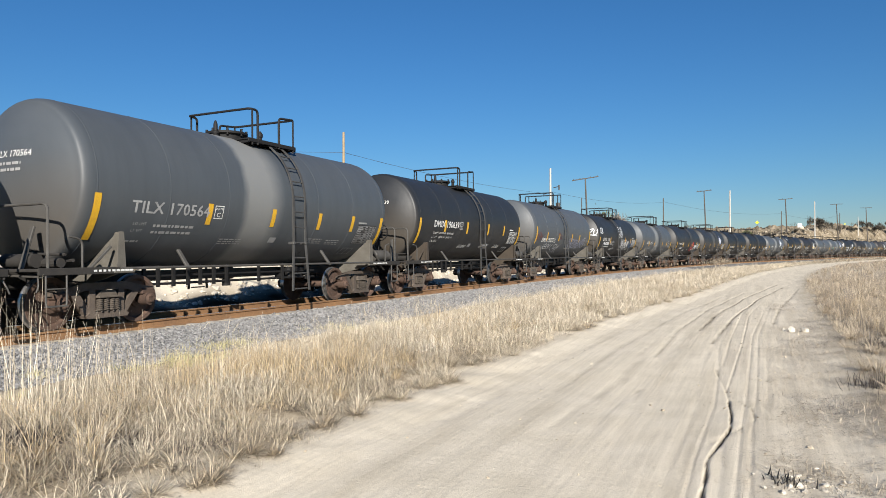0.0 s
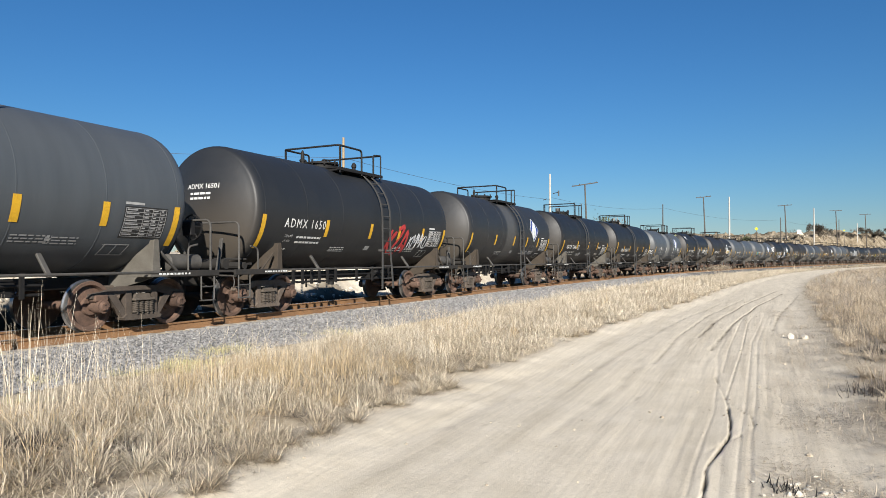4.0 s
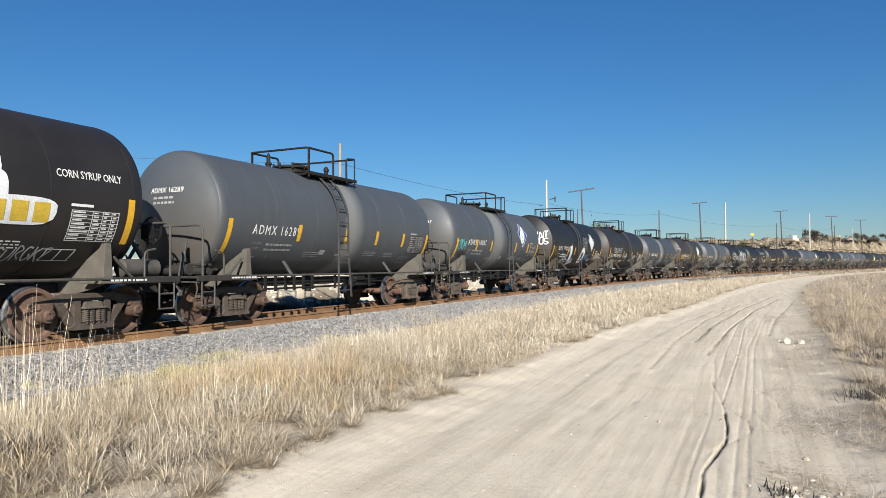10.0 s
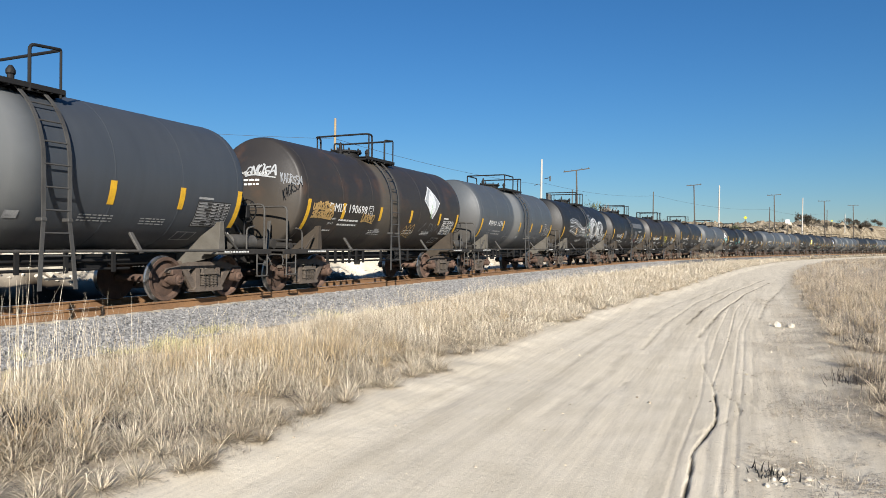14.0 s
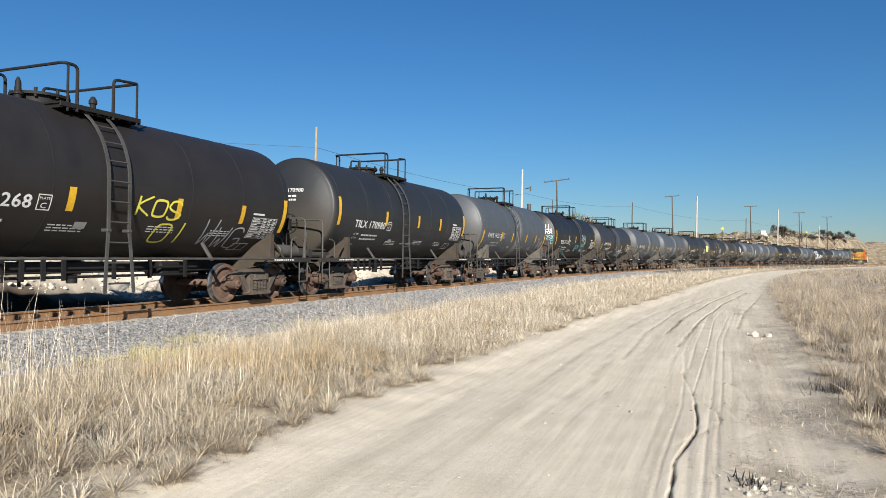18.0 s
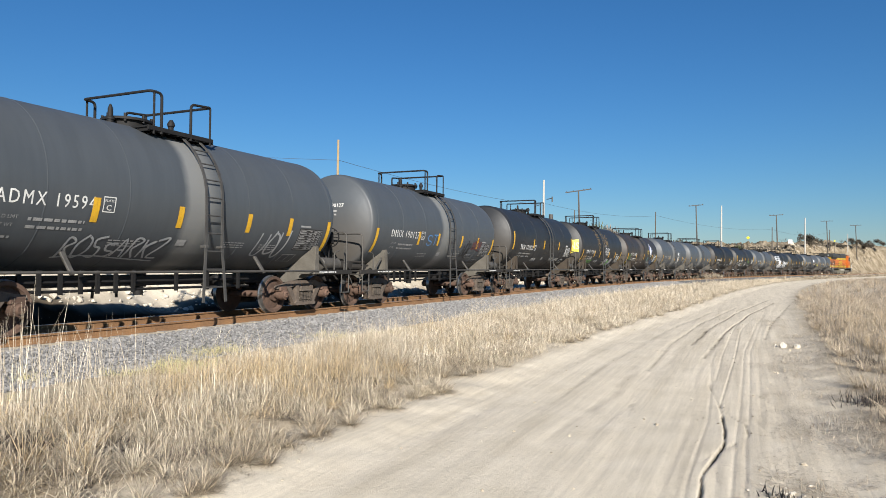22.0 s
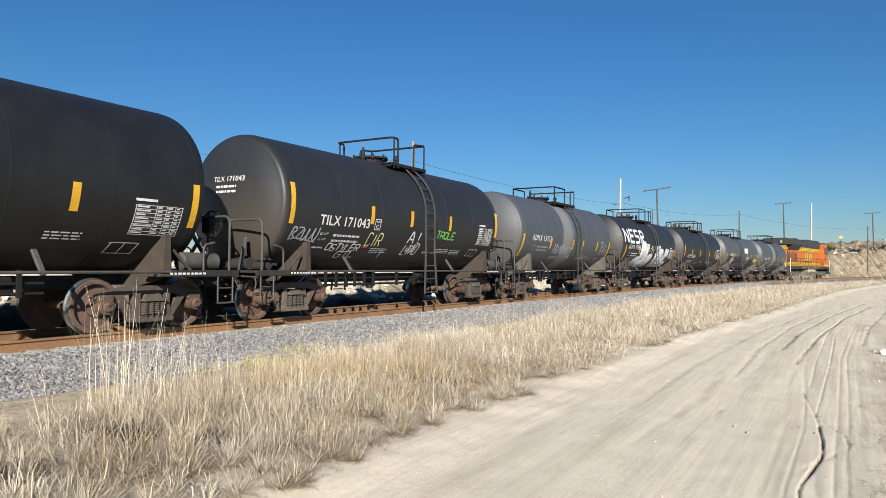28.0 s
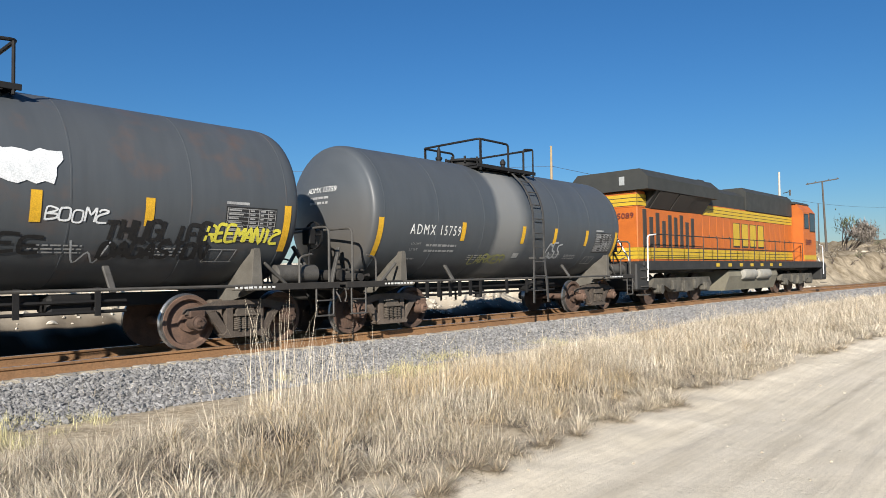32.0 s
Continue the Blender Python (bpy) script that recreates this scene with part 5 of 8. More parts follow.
def data_panel(parent, u, z, bright):
    back = Geo()
    w = wrap_z(z)
    patch(back, u, w - 0.62, u + 0.98, w, on_tank, 0.004, 5)
    pan = part("test_data_panel", back, PANEL_BLACK, parent, "black panel ruled with white lines", smooth=0)
    g = Geo()
    for i in range(9):
        patch(g, u + 0.02, w - 0.03 - i * 0.068 - 0.01, u + 0.96, w - 0.03 - i * 0.068, on_tank, 0.008, 1)
    for x in (0.02, 0.42, 0.62, 0.80, 0.945):
        patch(g, u + x, w - 0.58, u + x + 0.012, w - 0.03, on_tank, 0.008, 4)
    rng = random.Random(7)
    for i in range(8):
        for a, b in ((0.05, 0.40), (0.45, 0.59), (0.65, 0.77), (0.83, 0.93)):
            patch(g, u + a, w - 0.075 - i * 0.068, u + a + (b - a) * rng.uniform(0.5, 1), w - 0.050 - i * 0.068, on_tank, 0.008, 1)
    patch(g, u, w + 0.03, u + 0.42, w + 0.075, on_tank, 0.008, 1)
    part("ruled_table", g, bright, pan, smooth=0)
    card = Geo()
    for a, b, c, d in ((-0.25, -0.78, 0.28, -0.76), (-0.25, -1.04, 0.28, -1.02), (-0.25, -1.04, -0.23, -0.76), (0.26, -1.04, 0.28, -0.76), (0.0, -1.04, 0.02, -0.76)):
        patch(card, u + a, w + b, u + c, w + d, on_tank, 0.007, 3, slant=0.06)
    part("card_frame", card, bright, parent, "white outlined inspection frame", smooth=0)


def leaf_emblem(parent, u, z, worn=False, on_grey=False):
    """A tilted blue rhombus with a white leaf, grey letter-like shapes under it."""
    w = wrap_z(z)

    def blob(pts, material, name, lift):
        g = Geo()
        n = len(pts)
        c = (sum(p[0] for p in pts) / n, sum(p[1] for p in pts) / n)
        v = [on_tank(c[0] + (a - c[0]) * k, c[1] + (b - c[1]) * k, lift) for k in (1.0, 0.5) for a, b in pts] + [on_tank(*c, lift)]
        g.add(v, [(i, (i + 1) % n, n + (i + 1) % n, n + i) for i in range(n)] + [(n + i, n + (i + 1) % n, 2 * n) for i in range(n)])
        return part(name, g, material, parent, smooth=0)

    def dense(pts, k=4):
        return [(a[0] + (b[0] - a[0]) * i / k, a[1] + (b[1] - a[1]) * i / k) for a, b in zip(pts, pts[1:] + pts[:1]) for i in range(k)]
    blob(dense([(u - 0.62, w + 0.06), (u - 0.08, w + 0.60), (u + 0.62, w + 0.02), (u + 0.08, w - 0.58)]), SPRAY["white"], "emblem_border", 0.007)
    blob(dense([(u - 0.56, w + 0.055), (u - 0.075, w + 0.54), (u + 0.56, w + 0.02), (u + 0.07, w - 0.52)]), SPRAY["silver" if worn else "navy"], "emblem_field", 0.010)
    leaf = []
    for i in range(20):
        a = 2 * math.pi * i / 20
        x, y = 0.30 * math.cos(a), 0.42 * math.sin(a)
        x *= 1 - 0.35 * max(0, y / 0.46)
        leaf.append((u - 0.03 + x + 0.10 * y, w + y))
    blob(leaf, SPRAY["white"], "emblem_leaf", 0.013)
    g = Geo()
    ribbon(g, [(u - 0.10, w - 0.55), (u - 0.08, w - 0.35), (u - 0.02, w - 0.12), (u + 0.06, w + 0.15)], 0.025, on_tank, 0.016)
    part("emblem_stem", g, SPRAY["green"], parent, smooth=0)
    g = Geo()
    for path in (((-0.60, -1.08), (-0.30, -0.74), (-0.16, -1.08)), ((-0.05, -1.08), (0.06, -0.74), (0.30, -0.80), (0.34, -0.98), (0.20, -1.08), (-0.03, -1.08)), ((0.42, -1.08), (0.52, -0.74), (0.66, -1.0), (0.90, -0.74), (0.88, -1.08))):
        ribbon(g, [(u + a, w + b) for a, b in path], 0.06, on_tank, 0.007)
    part("emblem_wordmark", g, SPRAY["black"] if on_grey else PATCH_GREY, parent, "plain slanted shapes", smooth=0)


# ---- the train ----
CARS = {}


def add_car(index, kind, paint, mark, strips=(-4.82, -2.3, -0.1, 1.6, 3.2, 4.82), tops=(2.34, 2.33), mark_at=(-4.05, 2.08, 1.78), lad=None, deck=None):
    """Notes one tank car: ladder and walkway's end along it, strips, and where its reporting mark stands."""
    lad = lad if lad is not None else (0.3 if kind == "long" else -0.55)
    deck = deck if deck is not None else (1.34 if kind == "long" else 0.62)
    CARS[index] = (kind, paint, mark, strips, tops, mark_at, lad, deck)


add_car(-1, "plain", "black", "")
add_car(0, "plain", "greyband", "TILX 170564", strips=(-4.78, -2.14, -0.12, 1.7, 3.25, 4.77), tops=(2.36, 2.34), mark_at=(-4.06, 2.07, 1.91), lad=0.42, deck=1.37)
add_car(1, "plain", "dark", "DMIX 190639", strips=(-4.81, -2.89, -0.96, 1.14, 2.9, 4.8), tops=(2.5, 2.5), mark_at=(-3.77, 2.24, 2.01), lad=0.04, deck=0.89)
add_car(2, "plain", "grey", "DMIX 190337", strips=(-4.74, -3.1, -1.16, 1.18, 2.64, 4.73), tops=(2.63, 2.38), mark_at=(-3.81, 1.89, 1.82), lad=-0.5, deck=0.74)
add_car(3, "long", "dark", "ADMX 17028", strips=(-4.79, -2.28, 1.64, 3.19, 4.79), tops=(2.37, 2.38), mark_at=(-4.05, 2.11, 1.76), lad=-0.78, deck=1.13)
add_car(4, "long", "greyband", "ADMX 16006", strips=(-4.8, -2.92, -1.18, 1.62, 3.21, 4.8), tops=(2.32, 2.31), mark_at=(-3.73, 2.03, 1.76), lad=0.27, deck=1.48)
add_car(5, "long", "dark", "ADMX 16501")
add_car(6, "long", "darkband", "")
add_car(7, "plain", "black", "GATX 73646", strips=(-4.63, -2.02, 0.24, 2.27, 4.63), tops=(2.35, 2.35), mark_at=(-3.91, 1.9, 1.78), lad=-0.66, deck=0.51)
add_car(8, "plain", "black", "DMIX 190651", strips=(-4.79, -2.94, -1.33, 0.94, 2.73, 4.78), tops=(2.49, 2.26), mark_at=(-3.62, 1.86, 1.81), lad=-0.66, deck=0.53)
add_car(9, "long", "greyband", "ADMX 15825", strips=(-4.81, -2.93, -1.1, 1.62, 3.38, 4.81), tops=(2.34, 2.33), mark_at=(-3.73, 2.08, 1.67), lad=0.42, deck=1.4)
add_car(10, "plain", "black", "TILX 170782", strips=(-4.72, -1.76, 0.14, 1.48, 3.11, 4.72), tops=(2.82, 2.58), mark_at=(-4.06, 2, 1.86), lad=-0.92, deck=0.59)
add_car(11, "plain", "brown", "GATX 73437", strips=(-4.76, -1.36, 1.76, 4.76), tops=(2.48, 2.47), mark_at=(-3.86, 1.97, 1.86), lad=0.19, deck=0.96)
add_car(12, "long", "greyright", "ADMX 16289", strips=(-4.78, -2.3, -0.17, 1.48, 3.13, 4.78), tops=(2.32, 2.3), mark_at=(-4.03, 2.01, 1.73), lad=-0.77, deck=0.99)
add_car(13, "long", "greyband", "ADMX 16067", strips=(-4.75, -2.87, -1.32, 1.67, 3.34, 4.75), tops=(2.33, 2.32), mark_at=(-3.75, 2.1, 1.81), lad=0.43, deck=1.43)
add_car(14, "plain", "black", "DMIX 190083", strips=(-4.84, -2.17, -0.89, 0.62, 3.15, 4.84), tops=(2.34, 2.31), mark_at=(-3.97, 2.12, 1.76), lad=-0.66, deck=0.5)
add_car(15, "plain", "brown", "DMIX 190308", strips=(-4.8, -3.17, -1.18, 1.32, 2.97, 4.79), tops=(2.52, 2.3), mark_at=(-3.86, 1.86, 1.81), lad=0.03, deck=0.82)
add_car(16, "plain", "blue", "SYRX 200091", strips=(-4.87, -2.26, -0.64, 1.57, 3.21, 4.87), tops=(2.36, 2.31), mark_at=(-4.22, 2.04, 1.96), lad=0.16, deck=0.94)
add_car(17, "plain", "rusty", "DMIX 190698", strips=(-4.74, -3.1, -1.05, 0.97, 3.2, 4.74), tops=(2.37, 2.35), mark_at=(-3.8, 2.11, 1.92), lad=-0.63, deck=0.6)
add_car(18, "long", "greyband", "ADMX 16355")
add_car(19, "plain", "black", "", strips=(-4.82, -2.3, 0.45, 2.25, 4.82))
add_car(20, "plain", "black", "VTGX 17065", strips=(-4.87, -2.27, 0.44, 2.57, 4.87), tops=(2.52, 2.25), mark_at=(-3.97, 1.93, 1.13), lad=-0.22, deck=1.16)
add_car(21, "plain", "brown", "SYRX 200268", strips=(-4.83, -3.13, -1.23, 1.26, 3.25, 4.83), tops=(2.52, 2.28), mark_at=(-3.89, 1.88, 1.95), lad=-0.6, deck=0.59)
add_car(22, "plain", "dark", "TILX 170980", strips=(-4.8, -1.93, 0.5, 2.43, 4.83), tops=(2.84, 2.58), mark_at=(-3.86, 2.01, 1.89), lad=-0.96, deck=0.42)
add_car(23, "plain", "greyright", "DMIX 190312", strips=(-4.83, -2.37, -0.77, 1.5, 3.17, 4.83), tops=(2.34, 2.34), mark_at=(-4.19, 2.04, 1.75), lad=-0.6, deck=0.64)
add_car(24, "plain", "black", "TILX 171103", strips=(-4.82, -2.01, -0.43, 2, 4.82), tops=(2.8, 2.55), mark_at=(-3.78, 2.02, 1.81), lad=0.32, deck=1.22)
add_car(25, "long", "darkright", "ADMX 15947", strips=(-4.82, -2.29, -0.16, 1.61, 3.24, 4.83), tops=(2.25, 2.25), mark_at=(-4.09, 2.13, 1.77), lad=-0.74, deck=1.01)
add_car(26, "plain", "greyright", "ADMX 19594", strips=(-4.79, -2.28, -0.36, 1.66, 3.16, 4.78), tops=(2.35, 2.34), mark_at=(-4.01, 2.13, 1.7), lad=0.18, deck=0.97)
add_car(27, "plain", "greyright", "DMIX 190127", strips=(-4.8, -2.02, -0.51, 1.56, 3.17, 4.81), tops=(2.34, 2.36), mark_at=(-3.93, 2.12, 1.86), lad=0.2, deck=0.91)
add_car(28, "plain", "dark", "TILX 171022", strips=(-4.75, -1.93, -0.3, 2.24, 4.74), tops=(2.85, 2.56), mark_at=(-3.8, 2.04, 1.79), lad=0.38, deck=1.23)
add_car(29, "plain", "dark", "DMIX 190165", strips=(-4.75, -2.1, -0.8, 1.51, 3.21, 4.74), tops=(2.32, 2.28), mark_at=(-4, 2.08, 1.9), lad=-0.64, deck=0.68)
add_car(30, "long", "rusty", "ADMX 15892", strips=(-4.82, -2.26, 0.31, 3.21, 4.82), tops=(2.34, 2.31), mark_at=(-4, 2.15, 1.7), lad=0.3, deck=1.43)
add_car(31, "plain", "greyband", "DMIX 190508")
add_car(32, "long", "greyband", "")
add_car(33, "plain", "black", "DMIX 191108", strips=(-4.8, -2, -0.2, 2.57, 4.8), tops=(2.63, 2.44))
add_car(34, "plain", "dark", "TILX 171043", strips=(-4.84, -2, -0.22, 1.84, 4.87), tops=(2.97, 2.67), mark_at=(-3.92, 2.12, 1.83), lad=0.32, deck=1.29)
add_car(35, "long", "greyband", "ADMX 15925", strips=(-4.89, -2.3, 0.07, 1.26, 3.12, 4.8), tops=(2.42, 2.36), mark_at=(-4.11, 2.2, 1.77), lad=0.31, deck=1.48)
add_car(36, "long", "dark", "ADMX 17382", strips=(-4.62, -2.28, -0.02, 1.56, 3.19, 4.83), tops=(2.38, 2.38), mark_at=(-4.18, 2.19, 1.84), lad=0.4, deck=1.39)
add_car(37, "long", "dark", "ADMX 16876", strips=(-4.88, -3.04, -0.98, 1.6, 3.2, 4.85), tops=(2.75, 2.47), mark_at=(-3.99, 1.92, 1.92))
add_car(38, "long", "greyrust", "ADMX 15513", strips=(-5.37, -3.44, -1.89, 1.34, 2.89, 5.36), tops=(2.45, 2.42), mark_at=(-4.36, 2.23, 1.88), lad=-0.85, deck=1.30)
add_car(39, "long", "greyband", "ADMX 15759", strips=(-4.89, -2.32, 0.02, 1.48, 3.1, 4.8), tops=(2.37, 2.37), mark_at=(-4.03, 2.06, 1.61), lad=0.26, deck=1.26)
LOOK = {"black": "black", "brown": "brownish black", "rusty": "rust-stained black", "dark": "charcoal", "darkband": "charcoal pale-banded",
        "grey": "grey", "greyband": "grey pale-banded", "greyrust": "rust-streaked grey", "blue": "blue-grey pale-banded", "greyright": "grey pale-banded", "darkright": "charcoal pale-banded"}
EMBLEM = {6: 0, 9: 0, 13: 0, 14: 1, 17: 1, 30: 0}
SPRAYED = {}


def spray(index, u, z, width, height, colour, stroke=0.045, rows=1, words=""):
    """Notes one sprayed tag on a car's side: lower left corner, size, colour."""
    SPRAYED.setdefault(index, []).append((u, z, width, height, colour, stroke, rows, words))


spray(2, -4.61, 1.95, 0.72, 0.40, "maroon", words="KRH")
spray(2, -3.37, 1.56, 1.2, 0.33, "white", 0.03, words="ASK<")
spray(2, -2.1, 1.37, 1.56, 0.62, "silver", 0.04, words="SBK")
spray(2, -1.34, 2.06, 0.69, 0.32, "maroon", words="TA")
spray(2, 0.56, 1.66, 3.23, 0.52, "lavender", 0.04, words="IERG2ENUOYZER")
spray(3, -4.87, 2.63, 0.71, 0.43, "white", 0.045)
spray(3, -3.81, 1.9, 1.24, 0.18, "white", 0.05)
spray(3, -2.24, 1.89, 0.92, 0.33, "silver", 0.03)
spray(3, -0.22, 2.42, 1.04, 0.79, "white", 0.05, words="BOYS/EATS!")
spray(3, 0.45, 1.73, 2.25, 0.62, "white", 0.045, words="GUILTO+VELAK!")
spray(3, 2.74, 1.77, 0.92, 0.44, "blue", 0.04, words="JEZN")
spray(4, -1.04, 1.82, 0.82, 0.29, "silver", 0.03)
spray(10, 0.15, 1.72, 0.75, 0.66, "white", 0.09, words="AT")
spray(10, 2.15, 1.98, 0.95, 0.34, "white", 0.05, words="COMPE")
spray(10, 1.55, 1.55, 0.45, 0.85, "silver", 0.035, words="2/S")
spray(10, 2.3, 1.52, 0.95, 0.26, "faint", 0.04, words="KOMO")
spray(11, 2.51, 1.39, 0.92, 0.34, "silver", 0.03)
spray(11, 1.09, 2.38, 0.44, 0.39, "silver", 0.025)
spray(13, -4.7, 1.95, 0.70, 0.44, "teal", 0.06)
spray(13, -4.51, 1.59, 0.80, 0.35, "black", 0.035)
spray(13, -3.41, 1.41, 0.56, 0.23, "black", 0.03)
spray(14, -4.62, 1.86, 0.72, 0.50, "dimolive", 0.032, words="K1/OTER")
spray(14, -2.96, 1.42, 1.05, 0.60, "white", 0.035, words="VIGL/NOER")
spray(14, 0.62, 2.25, 0.95, 0.76, "silver", 0.028, words="HOISA/DIES!")
spray(14, 1.27, 1.64, 0.80, 0.39, "blue", 0.06)
spray(14, 4.24, 1.61, 0.91, 0.35, "silver", 0.05)
spray(14, 3.2, 1.63, 0.52, 0.48, "tan", 0.04)
spray(15, -4.65, 1.8, 0.59, 0.41, "silver", 0.045)
spray(15, -3.9, 2.16, 2.15, 0.36, "silver", 0.04, words="FDK EMEKER")
spray(15, -1.85, 1.45, 0.70, 0.30, "yellow", 0.045, words="OZ+")
spray(15, -1.03, 1.80, 1.0, 0.34, "white", 0.03, words="GWER-")
spray(15, 1.54, 1.74, 1.1, 0.34, "white", 0.03, words="GWER-")
spray(15, 3.33, 1.80, 0.32, 0.35, "silver", 0.03, words="E")
spray(17, -4.55, 1.92, 0.95, 0.46, "tan", 0.055, rows=2)
spray(17, -2.08, 1.89, 0.68, 0.28, "tan", 0.045)
spray(17, -5.95, 2.69, 0.86, 0.27, "silver", 0.03)
spray(17, 0.64, 1.52, 0.77, 0.56, "tan", 0.03)
spray(20, 1.35, 1.57, 0.95, 0.34, "maroon", 0.04, words="HONOT")
spray(20, 2.60, 1.52, 1.45, 0.55, "silver", 0.032, words="NSCLOPET/  PTE")
spray(21, 0.16, 1.87, 1.20, 0.40, "yellow", words="KOS")
spray(21, 0.78, 1.4, 1.00, 0.55, "yellow", words="OI")
spray(21, 2.11, 1.34, 1.43, 0.75, "silver", words="WWG")
spray(24, -3.53, 1.23, 1.32, 0.73, "teal", 0.05)
spray(24, -0.24, 1.73, 0.94, 0.36, "teal", 0.05)
spray(24, 1.04, 2.33, 0.91, 0.39, "paleblue", words="GLEX")
spray(24, 1.15, 1.88, 0.94, 0.40, "teal", 0.05)
spray(25, 0.68, 1.31, 1.34, 0.73, "white", 0.045, rows=2)
spray(25, -2.26, 1.49, 0.80, 0.29, "silver", 0.03)
spray(26, -2.7, 1.33, 2.20, 0.61, "silver", 0.05)
spray(26, 2.1, 1.45, 1.12, 0.78, "silver", 0.06)
spray(27, -1.42, 1.92, 0.84, 0.40, "blue", words="ST")
spray(27, 1.86, 1.61, 0.65, 0.71, "black", 0.05)
spray(27, 2.64, 1.89, 0.88, 0.44, "maroon", 0.05)
spray(29, -4.46, 1.68, 0.60, 0.38, "tan", 0.04)
spray(29, -1.50, 2.3, 0.62, 1.5, "tan", 0.04, words="Z/E!/A/V")
spray(29, -0.05, 2.62, 1.15, 0.95, "tan", 0.04, words="NIA/STAY")
spray(29, 0.37, 2.08, 0.98, 0.48, "white", 0.04, words="RIGZR")
spray(29, 0.15, 2.52, 0.36, 0.22, "silver", 0.03, words="17")
spray(29, 2.55, 1.42, 0.6, 0.18, "silver", 0.02, words="2012")
spray(29, -3.54, 1.5, 1.36, 0.28, "green", 0.025)
spray(30, -4.59, 1.84, 0.60, 0.49, "green", 0.022)
spray(30, -4.7, 1.48, 0.8, 0.24, "dimolive", 0.025)
spray(30, -2.4, 1.35, 2.4, 0.75, "dimtan", 0.03, words="ODSS")
spray(30, -1.10, 2.06, 0.95, 0.25, "dimtan", 0.03, words="GIDTE")
spray(30, 1.07, 2.4, 0.67, 0.30, "gold", 0.03)
spray(30, 1.3, 1.75, 0.62, 0.35, "teal", 0.035, words="ATZ")
spray(30, 2.6, 1.42, 1.15, 0.62, "blue", 0.035, words="MTLE/LOES")
spray(34, -4.77, 1.77, 0.89, 0.37, "silver", 0.04)
spray(34, -3.4, 1.40, 1.25, 0.44, "white", 0.035, words="OSTYLER/  GTL")
spray(34, -2.02, 1.70, 0.62, 0.40, "paleyellow", 0.035, words="CIR")
spray(34, -1.25, 1.42, 0.22, 0.30, "aqua", 0.07, words="1")
spray(34, -2.1, 1.62, 0.3, 0.12, "red", 0.05, words="-")
spray(34, -0.23, 1.52, 0.72, 0.73, "white", 0.045, words="A!/LTAD")
spray(34, 1.16, 2, 1.08, 0.23, "green", words="TROLE")
spray(35, -1.97, 1.76, 1.94, 0.44, "silver", 0.04)
spray(37, -3.21, 1.48, 0.88, 0.21, "black", 0.03)
spray(38, -4.87, 1.65, 0.82, 0.69, "black", 0.045, rows=2)
spray(38, -4.09, 1.66, 0.94, 0.47, "white", 0.055)
spray(38, -2.77, 1.61, 2.20, 0.73, "black", 0.045, rows=2)
spray(5, 0.9, 1.5, 1.3, 1.2, "red", 0.13)
spray(5, 2.3, 1.7, 1.4, 0.6, "white", 0.05)
spray(10, -4.7, 3.3, 0.6, 0.35, "white", 0.04)
spray(31, 0.9, 1.7, 0.6, 1.1, "white", 0.06, rows=3)
spray(39, -1.75, 1.45, 1.3, 0.30, "olive", 0.045, words="LARKER")
spray(39, 1.2, 1.6, 0.7, 0.55, "silver", 0.06)
spray(38, 2.25, 1.52, 1.7, 0.66, "black", 0.07, words="THUGLIFE/DAGASTON")
spray(38, 3.85, 1.80, 1.4, 0.30, "yellow", 0.055, words="REEMAN12")
spray(38, 1.45, 2.02, 0.85, 0.22, "white", 0.028, words="BOOM2")
spray(38, 1.75, 1.45, 0.7, 0.5, "silver", 0.025, words="W")
spray(38, 0.3, 1.6, 1.2, 0.30, "black", 0.05, words="EEEE")
spray(36, -3.75, 1.42, 1.25, 0.42, "silver", 0.025, words="OEP7")
# car: left edge, foot, width, height, colour of a tag on its head
HEAD_TAGS = {3: (0.5, 2.5, 0.8, 0.45, "white"), 9: (0.2, 1.8, 0.9, 0.4, "white"), 38: (-0.7, 2.78, 1.5, 0.4, "white"), 17: (-0.1, 2.95, 0.9, 0.35, "silver")}


